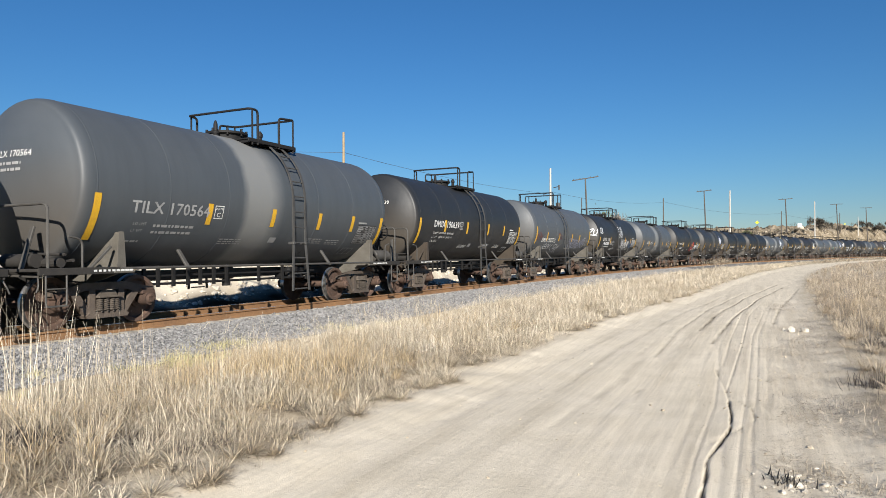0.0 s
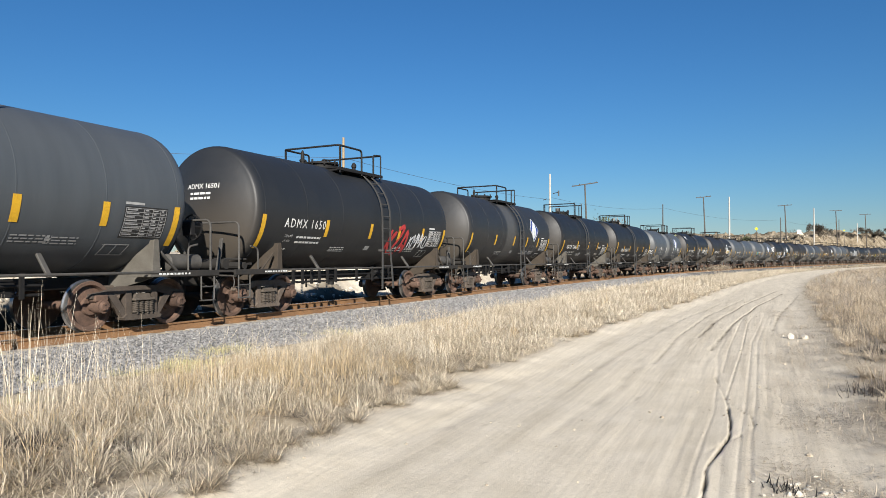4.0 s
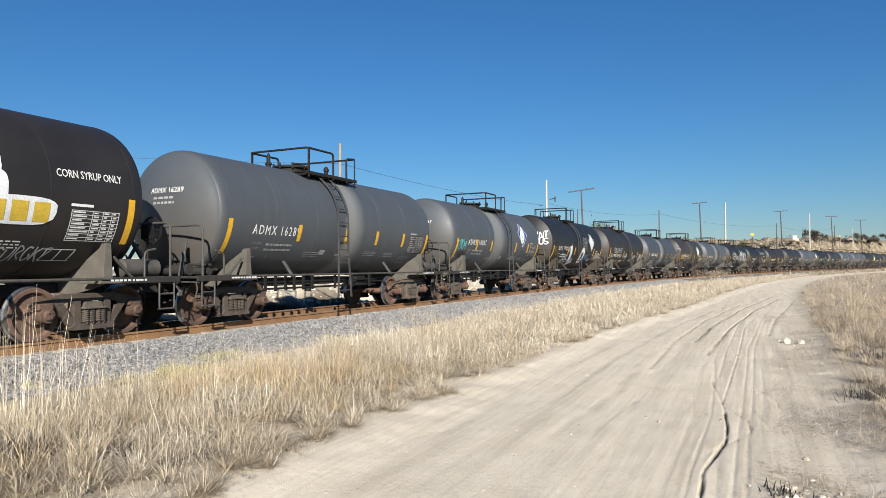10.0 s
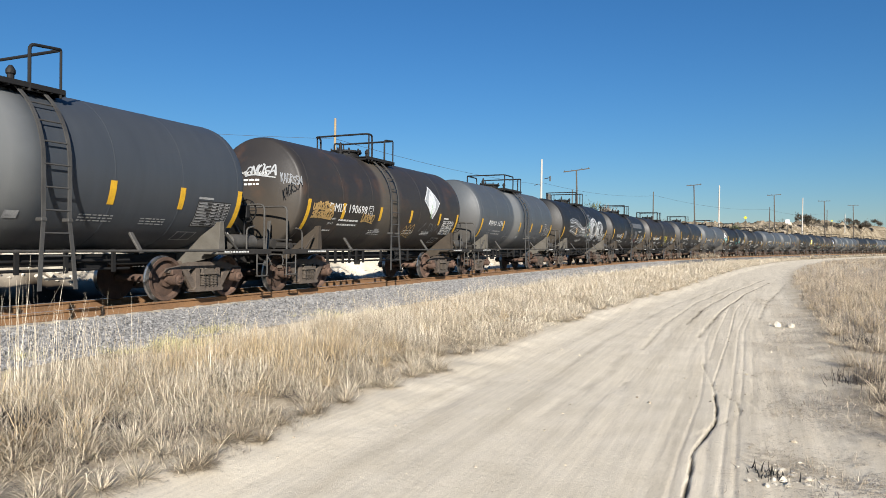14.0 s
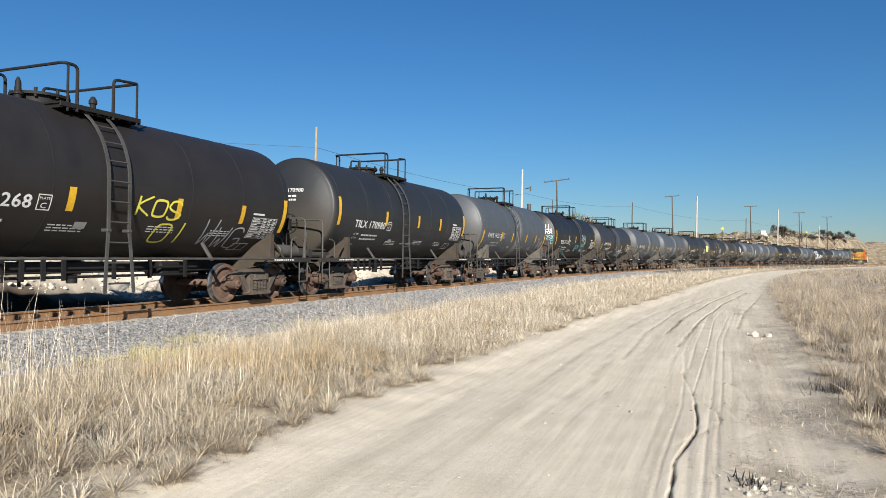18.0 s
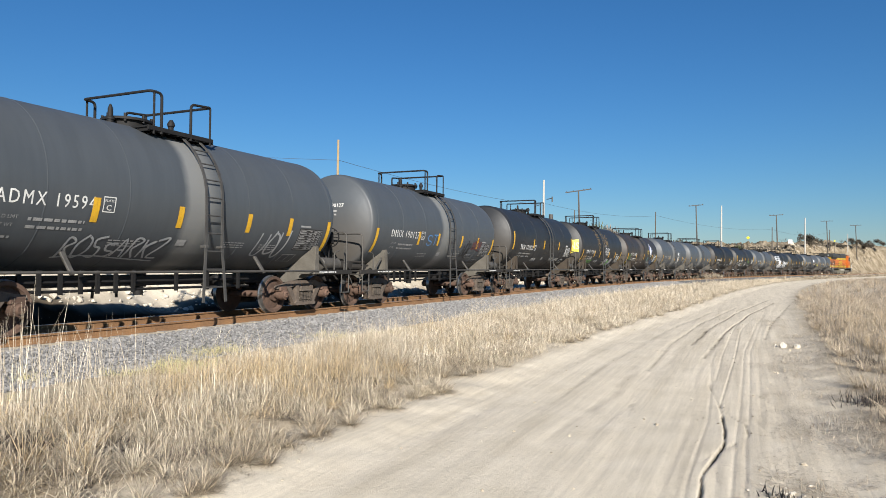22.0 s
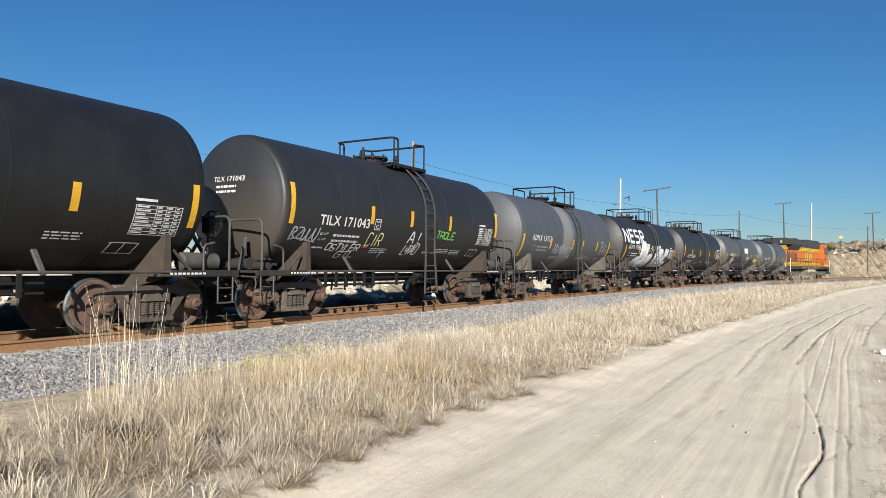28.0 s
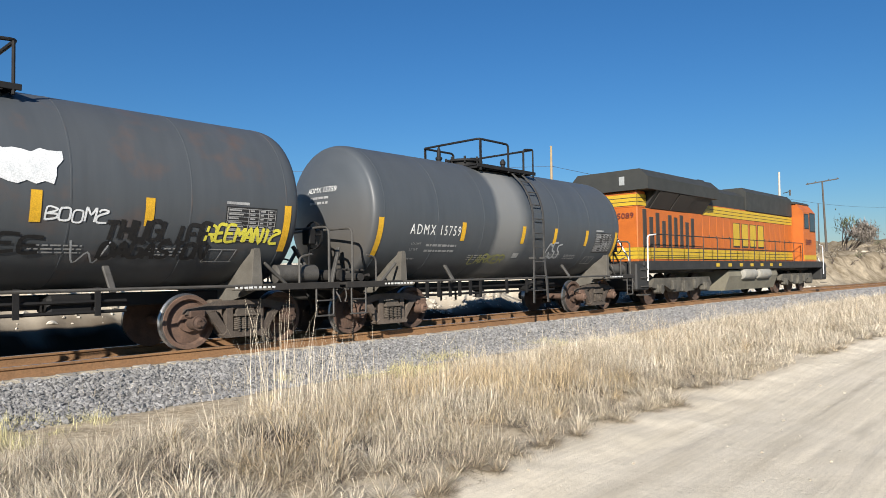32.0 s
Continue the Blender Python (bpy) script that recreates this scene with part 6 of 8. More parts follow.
def flourish(parent, rng):
    """Two large sprayed roses: pale discs cut by dark petal lines, pale ribbons flowing to them."""
    for cu, cz, ru, rz in ((1.48, 2.34, 0.80, 0.76), (3.03, 2.28, 0.72, 0.64)):
        w0 = wrap_z(cz)
        rim = []
        for i in range(36):
            a = 2 * math.pi * i / 36
            k = 1.0 + 0.05 * math.sin(5 * a + cu)
            rim.append((cu + ru * k * math.cos(a), w0 + rz * k * math.sin(a)))
        fill = bubble(parent, rng, rim, SPRAY["silver"], 0.009, "large sprayed rose", SPRAY["white"], 0.05)
        for n in range(13):
            rad = 0.16 + 0.82 * n / 12
            a0 = rng.uniform(0, 6.28)
            for piece in range(2 + n // 4):
                a1 = a0 + rng.uniform(1.3, 2.4)
                pts = [(cu + ru * (rad + 0.03 * math.sin(3 * i / 5)) * math.cos(a0 + (a1 - a0) * i / 12), w0 + rz * (rad + 0.03 * math.cos(2 * i / 5)) * math.sin(a0 + (a1 - a0) * i / 12)) for i in range(13)]
                g = Geo()
                ribbon(g, pts, rng.uniform(0.02, 0.045), on_tank, 0.013 + 0.0006 * n)
                part("petal_line", g, SPRAY["black" if (n + piece) % 2 else "white"], fill, smooth=0)
                a0 = a1 + rng.uniform(0.0, 0.5)
        part("rose_heart", Geo().add([on_tank(cu + 0.22 * ru * math.cos(a), w0 + 0.34 * rz * math.sin(a), 0.022) for a in [2 * math.pi * i / 18 for i in range(18)]], [tuple(range(18))]), SPRAY["black"], fill, smooth=0)
    for i in range(10):
        k = i / 9 - 0.5
        pts = [(-3.7 + j * 0.42, wrap_z(2.28) + 0.95 * k * (0.45 + 0.55 * abs(math.sin(j * 0.42 + 0.4))) + 0.16 * math.sin(j * 0.55 + 1.0)) for j in range(12)]
        g = Geo()
        ribbon(g, smooth_line(pts, 3), rng.uniform(0.018, 0.05), on_tank, 0.010)
        part("graffiti", g, SPRAY["white" if i % 3 == 1 else "silver"], parent, "flowing sprayed ribbon", smooth=0)
    bubble(parent, rng, round_ring(-0.15, 2.30, 0.70, 2.72, 1.1, 0.12), SPRAY["dimteal"], 0.008, "sprayed teal haze")
    bubble(parent, rng, round_ring(-0.1, 1.80, 0.75, 2.05, 1.1, -0.1), SPRAY["dimteal"], 0.008, "sprayed teal haze")
    for i in range(2):
        g = Geo()
        pts = [(0.65 + i * 0.2 + 0.28 * math.cos(k * 0.6) * (1 - k / 14), wrap_z(3.05) + 0.3 * math.sin(k * 0.6) * (1 - k / 14)) for k in range(12)]
        ribbon(g, pts, 0.03, on_tank, 0.008)
        part("graffiti", g, SPRAY["silver"], parent, "sprayed silver curl", smooth=0)


# tank radius where it differs from the usual one
RADII = {0: 1.53, 33: 1.53, 34: 1.53, 35: 1.49, 28: 1.51, 29: 1.51, 1: 1.495, 6: 1.495, 7: 1.495, 8: 1.495, 14: 1.495,
         3: 1.44, 4: 1.44, 9: 1.42, 12: 1.42, 13: 1.42, 16: 1.42, 20: 1.42, 21: 1.42, 25: 1.42, 30: 1.44, 11: 1.46}
# cars longer than the usual ones, by this factor
LONGER = {38: 1.11}
tank_cars = {}
for index, (kind, paint, mark, strips, tops, mark_at, lad, deck) in CARS.items():
    k = LONGER.get(index, 1.0)
    car = tank_cars[index] = build_car(kind, RADII.get(index, 1.48), lad / k, deck / k)
    if k != 1.0:
        done = set()
        for ob in car.children_recursive:
            ob.location.y *= k if ob.parent is car or not ob.parent.name.startswith("truck") else 1.0
            if not ob.name.startswith("truck") and not ob.parent.name.startswith("truck") and ob.data.name not in done:
                done.add(ob.data.name)
                ob.data.transform(Matrix.Diagonal((1, k, 1, 1)))
# load limit and light weight where they can be read
LIMITS = {1: ("LD LMT  221300 LB  100350 KG", "LT WT    64700 LB   29350 KG", "1-96 NEW"), 7: ("LD LMT  222500 LB  100900 KG", "LT WT    63100 LB   28600 KG", ""),
          10: ("LD LMT  223300 LB  101290 KG", "LT WT    62700 LB   28430 KG", ""), 28: ("LD LMT  221700 LB  100550 KG", "LT WT    64300 LB   29150 KG", "")}
for index, (kind, paint, mark, strips, tops, mark_at, lad, deck) in CARS.items():
    car = tank_cars[index]
    set_tank(RADII.get(index, 1.48), LONGER.get(index, 1.0))
    rng = random.Random(1000 + index)
    shell = next(o for o in car.children if o.name.startswith("tank"))
    shell.material_slots[0].link = "OBJECT"
    shell.material_slots[0].material = TANK[paint]
    for ob in car.children:
        if ob.name.startswith("weld_seam"):
            ob.material_slots[0].link = "OBJECT"
            ob.material_slots[0].material = TANK[paint]
        if ob.name.startswith("saddle") and paint in ("black", "brown", "dark", "darkband", "darkright", "rusty") and index % 4 != 3:
            ob.material_slots[0].link = "OBJECT"
            ob.material_slots[0].material = SADDLE_BROWN
    extra = " with sprayed tags" if index in SPRAYED else ""
    extra = " with a leaf emblem" if index in EMBLEM else extra
    extra = {11: " with a white and gold emblem", 19: " with a sprayed rose mural", 29: " with yellow graffiti", 36: " with huge white graffiti"}.get(index, extra)
    tagged(car, "%s weathered steel tank car%s" % (LOOK[paint], extra))
    bright = STENCIL if paint in ("black", "brown", "dark", "rusty", "darkband", "darkright") else STENCIL_DULL
    clear = STENCIL
    for n, u in enumerate(strips):
        ends = n in (0, len(strips) - 1)
        g = Geo()
        w = wrap_z(tops[0] if ends else tops[1])
        length = rng.uniform(0.80, 0.92) if ends else rng.uniform(0.42, 0.46)
        patch(g, u - 0.07, w - length, u + 0.07, w, on_tank, 0.009, 6)
        white = index == 9 and not ends
        part("reflective_strip", g, STENCIL if white else YELLOW, car, "white reflective strip" if white else "yellow reflective strip", smooth=0)
    if mark:
        u0, z0, wide = mark_at
        narrow = "ADMX" in mark or index in (14, 23, 27, 29)
        if index == 36:
            lettering("car_number", "ADMX", u0, wrap_z(z0), 0.235, 0.92, on_tank, clear, car, 0.012, label="white stencilled reporting mark", spaced=1.35)
        lettering("car_number", mark[5:] if index == 36 else mark, -3.0 if index == 36 else u0, wrap_z(z0), 0.235, 0.80 if index == 36 else wide, on_tank, clear if index not in (9, 31, 0) else STENCIL_DULL, car, 0.012 if narrow and index != 36 else 0.035, label="white stencilled reporting mark", spaced=1.3 if narrow else 1.05)
        lettering("car_number", mark, -0.36, TANK_Z + 0.42, 0.12, 0.92, on_head, clear, car, 0.01, label="small white stencilled mark")
        w = wrap_z(z0) - 0.16
        if index in LIMITS:
            for n, line in enumerate(LIMITS[index]):
                if line:
                    lettering("load_line", line, u0 + 0.02, w - 0.09 - 0.155 * n, 0.075, 1.62 if n < 2 else 0.5, on_tank, bright, car, 0.01)
        else:
            for n, word in enumerate(("LD LMT", "LT WT")):
                lettering("load_line", word, u0 + 0.12, w - 0.09 - 0.14 * n, 0.065, 0.30 - 0.05 * n, on_tank, bright, car, 0.0)
            small_lines(car, "load_figure", ((2, 0.055, 0.085, 1.0),), u0 + 0.58, z0 - 0.20, bright)
            small_lines(car, "built_line", ((1, 0.045, 0.1, 0.35),), u0 + 0.05, z0 - 0.50, bright)
        if not narrow or index in (14, 23, 26, 27):
            pu = u0 + wide + 0.10
            if abs(strips[1] - pu) < 0.25:
                pu = strips[1] + 0.13
            g = Geo()
            w = wrap_z(z0) - 0.03
            for a, b, c, d in ((0, 0, 0.25, 0.018), (0, 0.262, 0.25, 0.28), (0, 0, 0.018, 0.28), (0.232, 0, 0.25, 0.28)):
                patch(g, pu + a, w + b, pu + c, w + d, on_tank, 0.007, 2)
            plate = part("plate_box", g, clear, car, "white outlined square", smooth=0)
            lettering("plate_letter", "C", pu + 0.07, w + 0.04, 0.10, 0.10, on_tank, clear, plate, 0.02)
            lettering("plate_word", "PLATE", pu + 0.03, w + 0.19, 0.045, 0.19, on_tank, clear, plate, 0.01)
    small_lines(car, "capacity_line", ((2, 0.05, 0.06, 0.6),), -0.25, TANK_Z + 0.33, bright, on_head)
    data_panel(car, strips[-1] - 1.20, tops[1] - (0.22 if kind == "plain" else 0.04), bright)
    for u, z, rows, length in ((mark_at[0] + mark_at[2] + 0.45, 1.64, 3, 0.7), (deck + 0.1, 1.70, 3, 0.7), (strips[-1] - 2.5, 1.68, 3, 0.6)):
        small_lines(car, "small_print", ((rows, 0.026, 0.035, length),), u + rng.uniform(-0.1, 0.1), z, bright)
    g = Geo()
    patch(g, lad - 0.42, wrap_z(1.58), lad - 0.18, wrap_z(1.58) + 0.15, on_tank, 0.008, 2)
    part("warning_plate", g, STENCIL_DULL, car, "small faded placard", smooth=0)
    g = Geo()
    for i in range(9):
        g.box((1.528, -4.85 + i * 0.09, 1.02), (0.004, rng.uniform(0.04, 0.08), 0.035))
        g.box((1.528, 4.30 + i * 0.09, 1.02), (0.004, rng.uniform(0.04, 0.08), 0.035))
    tagged(part("sill_lettering", g, STENCIL, car, smooth=0), kind="stuff")
    for u, z, width, height, colour, stroke, rows, words in SPRAYED.get(index, ()):
        if words:
            sprayed_word(car, rng, words, u, wrap_z(z), width, height, colour, stroke)
        else:
            tag_art(car, rng, u, wrap_z(z), width, height, colour, stroke, rows)
    if index in HEAD_TAGS:
        u, z, width, height, colour = HEAD_TAGS[index]
        tag_art(car, rng, u, z, width, height, colour, 0.045, 1, on_head)
    if index in EMBLEM:
        leaf_emblem(car, 2.5, 2.70, EMBLEM[index], paint == "greyband")
    if index in (10, 20, 37):
        lettering("stencil_line", "CORN SYRUP", (2.55 if kind == "plain" else 3.45) + (0.16 if index == 37 else 0), wrap_z({10: 2.06, 37: 2.51}.get(index, 2.42)), 0.13, 0.95, on_tank, clear, car, 0.02, label="white stencilled contents")
    if index == 11:
        lettering("stencil_line", "CORN SYRUP ONLY", 3.3, wrap_z(2.75), 0.14, 1.25, on_tank, clear, car, 0.02, label="white stencilled contents")
        g = Geo()
        for a, b, c, d in ((1.95, 2.0, 2.5, 2.75), (2.1, 2.5, 2.4, 3.08), (2.05, 1.93, 3.3, 2.38)):
            blob_pts(g, a, wrap_z(b), c, wrap_z(d), 0.08, rng)
        part("emblem_field", g, SPRAY["white"], car, "white emblem shape", smooth=0)
        g = Geo()
        for i in range(3):
            patch(g, 2.20 + i * 0.36, wrap_z(1.99), 2.47 + i * 0.36, wrap_z(2.30), on_tank, 0.017, 3)
        ribbon(g, [(2.02 + 0.05 * i, wrap_z(2.35) + 0.12 * i) for i in range(5)], 0.05, on_tank, 0.012)
        part("emblem_wordmark", g, SPRAY["gold"], car, "gold blocks", smooth=0)
    if index == 7:
        lettering("stencil", "FRA AIP", 2.48, wrap_z(2.0), 0.12, 0.48, on_tank, clear, car, 0.03, slant=0.2, label="white italic stencil")
    if index == 8:
        lettering("built_stencil", "NEW 1-06", -4.2, wrap_z(1.45), 0.08, 0.42, on_tank, clear, car, 0.02)
    if index == 14:
        for colour, lift, grow in (("blue", 0.010, 0.10), ("white", 0.014, 0.0)):
            g = Geo()
            ribbon(g, [(-1.75 + 0.05 * k, wrap_z(2.38) - 0.125 * k) for k in range(9)], 0.34 + grow, on_tank, lift)
            ribbon(g, [(-1.35 + 0.09 * k, wrap_z(1.36) + 0.03 * k) for k in range(9)], 0.26 + grow, on_tank, lift + 0.001)
            part("graffiti", g, SPRAY[colour], car, "large sprayed letter", smooth=0)
            g = Geo()
            ribbon(g, [(0.78 + 0.33 * math.cos(a * 0.42), wrap_z(1.82) + 0.42 * math.sin(a * 0.42)) for a in range(16)], 0.24 + grow, on_tank, lift)
            part("graffiti", g, SPRAY["tan" if colour == "blue" else "white"], car, "large sprayed ring", smooth=0)
        sprayed_word(car, rng, "PAINT/RENOS", 0.10, 2.40, 1.15, 0.74, "white", 0.055, on_head, slant=0.05)
    if index == 19:
        flourish(car, rng)
    if index == 20:
        g = Geo()
        for a, b, c, d in ((-2.86, 1.95, -2.42, 2.16), (-1.81, 1.87, -1.24, 2.45), (0.92, 2.74, 3.93, 3.11), (1.38, 1.84, 2.03, 2.48)):
            patch(g, a, wrap_z(b), c, wrap_z(d), on_tank, 0.006, 3)
        part("paint_patch", g, PATCH_GREY, car, "grey painted-out patches", smooth=0)
    if index == 10:
        g = Geo()
        patch(g, 0.6, wrap_z(2.7), 3.6, wrap_z(3.1), on_tank, 0.006, 3)
        patch(g, 1.0, wrap_z(1.95), 3.2, wrap_z(2.45), on_tank, 0.006, 3)
        part("paint_patch", g, PANEL_BLACK, car, "black painted-out patches", smooth=0)
    if index == 10:
        sprayed_word(car, rng, "WP5", -1.0, 3.02, 1.15, 0.62, "paleyellow", 0.05, on_head, slant=0.0)
        g = Geo()
        ribbon(g, smooth_line([(-1.0, 3.05), (-0.8, 3.72), (0.1, 3.68), (0.42, 3.75), (0.30, 3.35), (0.0, 3.3)]), 0.04, on_head, 0.012)
        part("sprayed_letter", g, SPRAY["paleyellow"], car, "pale outline sprayed round the letters", smooth=0)
        sprayed_word(car, rng, "HOI", -1.32, 2.42, 0.5, 0.3, "faint", 0.05, on_head)
        sprayed_word(car, rng, "DRS", -4.62, wrap_z(3.45), 0.55, 0.30, "white", 0.03, slant=0.9)
    if index == 29:
        for u0, z0, u1, z1, lean, colour in ((0.95, 1.32, 1.5, 1.82, 0.06, "chrome"), (1.48, 1.33, 1.72, 1.83, 0.04, "chrome"), (1.70, 1.32, 2.15, 1.72, 0.05, "green"), (2.12, 1.34, 2.75, 1.86, 0.08, "chrome"), (0.72, 1.36, 0.95, 1.66, 0.05, "olive")):
            bubble(car, rng, round_ring(u0, z0, u1, z1, 0.75, lean), SPRAY[colour], 0.011 + 0.002 * (u0 > 1.4) + 0.002 * (u0 > 2), "sprayed bubble letter", SPRAY["black"], 0.045)
        g = Geo()
        for i in range(6):
            ribbon(g, [(0.28 + 0.11 * j, 2.18 + 0.13 * i + 0.03 * math.sin(j + i)) for j in range(10)], 0.15, on_head, 0.010 + 0.001 * i)
        part("graffiti", g, SPRAY["yellow"], car, "bright yellow sprayed block", smooth=0)
        lettering("graffiti", "LENS", 0.34, 2.30, 0.45, 0.95, on_head, SPRAY["paleyellow"], car, 0.04, lift=0.022, label="white sprayed letters")
    if index == 38:
        top, low = wrap_z(2.98), wrap_z(2.50)
        ring = [(0.45 + 0.11 * k, low + rng.uniform(-0.02, 0.08)) for k in range(11)] + [(1.62 + rng.uniform(-0.08, 0.06), low + (top - low) * k / 4) for k in range(1, 5)]
        ring += [(1.50 - 0.11 * k, top + rng.uniform(-0.06, 0.02)) for k in range(10)] + [(0.42 + rng.uniform(-0.04, 0.05), top - (top - low) * k / 4) for k in range(1, 4)]
        bubble(car, rng, ring, SPRAY["white"], 0.012, "ragged white overpainted patch")
    if index == 36:
        strokes = (((-4.85, 0), (-4.85, 1), (-4.25, 0), (-4.25, 1)), ((-3.35, 1), (-3.95, 1), (-3.95, 0), (-3.35, 0)), ((-3.95, 0.5), (-3.45, 0.5)),
                   ((-2.5, 1), (-3.1, 1), (-3.1, 0.52), (-2.5, 0.48), (-2.5, 0), (-3.1, 0)), ((-2.2, 0), (-2.2, 1), (-1.65, 1), (-1.65, 0.5), (-2.2, 0.5), (-1.6, 0)))
        base, tall = wrap_z(2.56), 0.66
        for path in strokes:
            g = Geo()
            for (a, b), (c, d) in zip(path, path[1:]):
                ribbon(g, [(a + (c - a) * (i / 6 * 1.06 - 0.03), base + tall * (b + (d - b) * (i / 6 * 1.06 - 0.03))) for i in range(7)], 0.15, on_tank, 0.012)
            part("graffiti", g, SPRAY["white"], car, "huge white sprayed letter", smooth=0)
        g = Geo()
        patch(g, -3.05, wrap_z(2.10), -2.2, wrap_z(2.55), on_tank, 0.004, 3)
        part("paint_patch", g, PANEL_BLACK, car, "black patch behind the number", smooth=0)
        shapes = (((-2.90, 1.28, -0.95, 1.86), 0.9, 0.10), ((-1.9, 1.24, 0.25, 1.72), 0.5, 0.0), ((-2.08, 1.66, -1.10, 2.68), 0.55, -0.06), ((-1.25, 1.28, -0.58, 2.56), 0.28, 0.0), ((-0.72, 1.26, 0.28, 2.02), 0.7, 0.08),
                  ((0.62, 1.26, 3.55, 1.66), 0.6, 0.2), ((0.76, 1.30, 1.62, 2.52), 0.32, 0.0), ((1.40, 1.40, 2.45, 2.36), 0.5, -0.2), ((2.10, 1.42, 2.95, 2.02), 0.6, 0.1), ((2.50, 1.82, 3.08, 2.40), 0.9, 0.04), ((2.96, 1.88, 3.34, 2.36), 0.7, 0.02))
        for n, (box, square, lean) in enumerate(shapes):
            bubble(car, rng, round_ring(*box, square, lean, 28), STREAKY, 0.010 + 0.0028 * n, "streaky silver sprayed fill", SPRAY["black"], 0.022)
        for path in (((-0.60, 2.10), (-0.05, 2.46), (0.20, 1.95), (0.0, 1.55)), ((0.38, 2.42), (0.40, 2.2), (0.75, 2.28)), ((1.9, 2.1), (2.05, 2.32), (2.15, 2.05))):
            g = Geo()
            ribbon(g, smooth_line([(a, wrap_z(b)) for a, b in path]), 0.035, on_tank, 0.042)
            part("outline", g, SPRAY["white"], car, "white sprayed outline", smooth=0)
    if index == 24:
        sprayed_word(car, rng, "TES/OIO", -0.45, 2.50, 0.85, 0.75, "red", 0.035, on_head, lift=0.009, slant=0.0, label="faded red sprayed letters")
        sprayed_word(car, rng, "DIL/BERA", 0.50, 2.58, 0.80, 0.58, "white", 0.038, on_head, lift=0.014, slant=0.0, label="white sprayed letters")
        sprayed_word(car, rng, "TZSX/43C", 0.80, 1.98, 0.55, 0.52, "aqua", 0.03, on_head, slant=0.0, label="pale teal sprayed letters")
        sprayed_word(car, rng, "EX/C", 0.20, 1.45, 0.38, 0.68, "aqua", 0.03, on_head, slant=0.0, label="pale teal sprayed letters")


# ---- locomotive: local y from its coupled end (0) to its nose (22.3) ----
def build_loco():
    loco = tagged(new("locomotive"), "orange diesel locomotive with yellow stripes and a black roof", "locomotive", "cars of the train")
    g = Geo().box((0, 11.15, 1.42), (3.0, 21.2, 0.16), 0.02).box((0, 11.15, 1.22), (1.6, 20.6, 0.28), 0.03)
    for sd in (-1, 1):
        g.box((sd * 1.49, 11.15, 1.36), (0.05, 20.4, 0.32), 0.01)
    part("frame", g, LOCO_BLACK, loco, "black side sill and deck")
    # radiator section: orange below, black flared intakes under a wide roof
    part("radiator_body", Geo().box((0, 3.85, 2.43), (2.04, 5.5, 1.86), 0.03), ORANGE, loco, "orange radiator section", smooth=20)
    part("rear_cowl", Geo().box((0, 1.42, 3.62), (2.04, 0.64, 0.60), 0.04), ORANGE, loco, "orange rear top", smooth=20)
    part("radiator_intake", Geo().prism([(-1.0, 3.34), (1.0, 3.34), (1.44, 3.93), (-1.44, 3.93)], "y", 1.76, 6.62), LOCO_BLACK, loco, "black flared radiator intakes", smooth=20)
    for y0, y1 in ((2.0, 3.5), (3.62, 5.0)):
        for sd in (-1, 1):
            part("intake_panel", Geo().prism([(sd * 1.03, 3.36), (sd * 1.06, 3.36), (sd * 1.47, 3.90), (sd * 1.44, 3.90)], "y", y0, y1), LOCO_PANEL, loco, "dark grey sloping intake screen", smooth=0)
    part("radiator_top", Geo().prism([(-1.50, 3.92), (1.50, 3.92), (1.50, 4.34), (1.20, 4.62), (-1.20, 4.62), (-1.50, 4.34)], "y", 0.95, 7.1), LOCO_GREEN, loco, "wide black overhanging roof", smooth=20)
    for i in range(4):
        part("roof_grille", Geo().box((0, 1.8 + i * 1.3, 4.64), (1.9, 1.0, 0.06), 0.01), LOCO_BLACK, loco)
    part("engine_hood", Geo().box((0, 12.35, 2.64), (1.90, 11.5, 2.28), 0.02), ORANGE, loco, "long orange engine hood", smooth=20)
    part("hood_roof", Geo().prism([(-0.93, 3.76), (0.93, 3.76), (0.93, 4.36), (0.70, 4.56), (-0.70, 4.56), (-0.93, 4.36)], "y", 6.62, 11.6), LOCO_GREEN, loco, "black hood roof", smooth=20)
    part("dynamic_brake_housing", Geo().prism([(-1.0, 3.78), (1.0, 3.78), (1.0, 4.60), (0.80, 4.80), (-0.80, 4.80), (-1.0, 4.60)], "y", 11.6, 18.05), LOCO_GREEN, loco, "raised black roof housing", smooth=20)
    part("exhaust_stack", Geo().box((0, 9.4, 4.64), (0.6, 0.9, 0.24), 0.04), LOCO_BLACK, loco)
    part("roof_vent", Geo().box((0.2, 7.35, 4.66), (1.1, 0.6, 0.3), 0.05), LOCO_BLACK, loco)
    # yellow stripes in threes over dark bands
    for y0, y1, x, z in ((1.08, 6.61, 1.02, 1.60), (6.61, 18.1, 0.95, 1.60), (6.63, 18.1, 0.95, 3.36), (1.08, 1.74, 1.02, 3.42)):
        for sd in (-1, 1):
            part("stripe_band", Geo().box((sd * (x + 0.004), (y0 + y1) / 2, z + 0.18), (0.012, y1 - y0, 0.40)), LOCO_BLACK, loco, "black band behind the stripes", smooth=0)
            for k in range(3):
                part("stripe", Geo().box((sd * (x + 0.009), (y0 + y1) / 2, z + 0.05 + 0.135 * k), (0.012, y1 - y0, 0.112)), LOCO_YELLOW, loco, "yellow stripe", smooth=0)
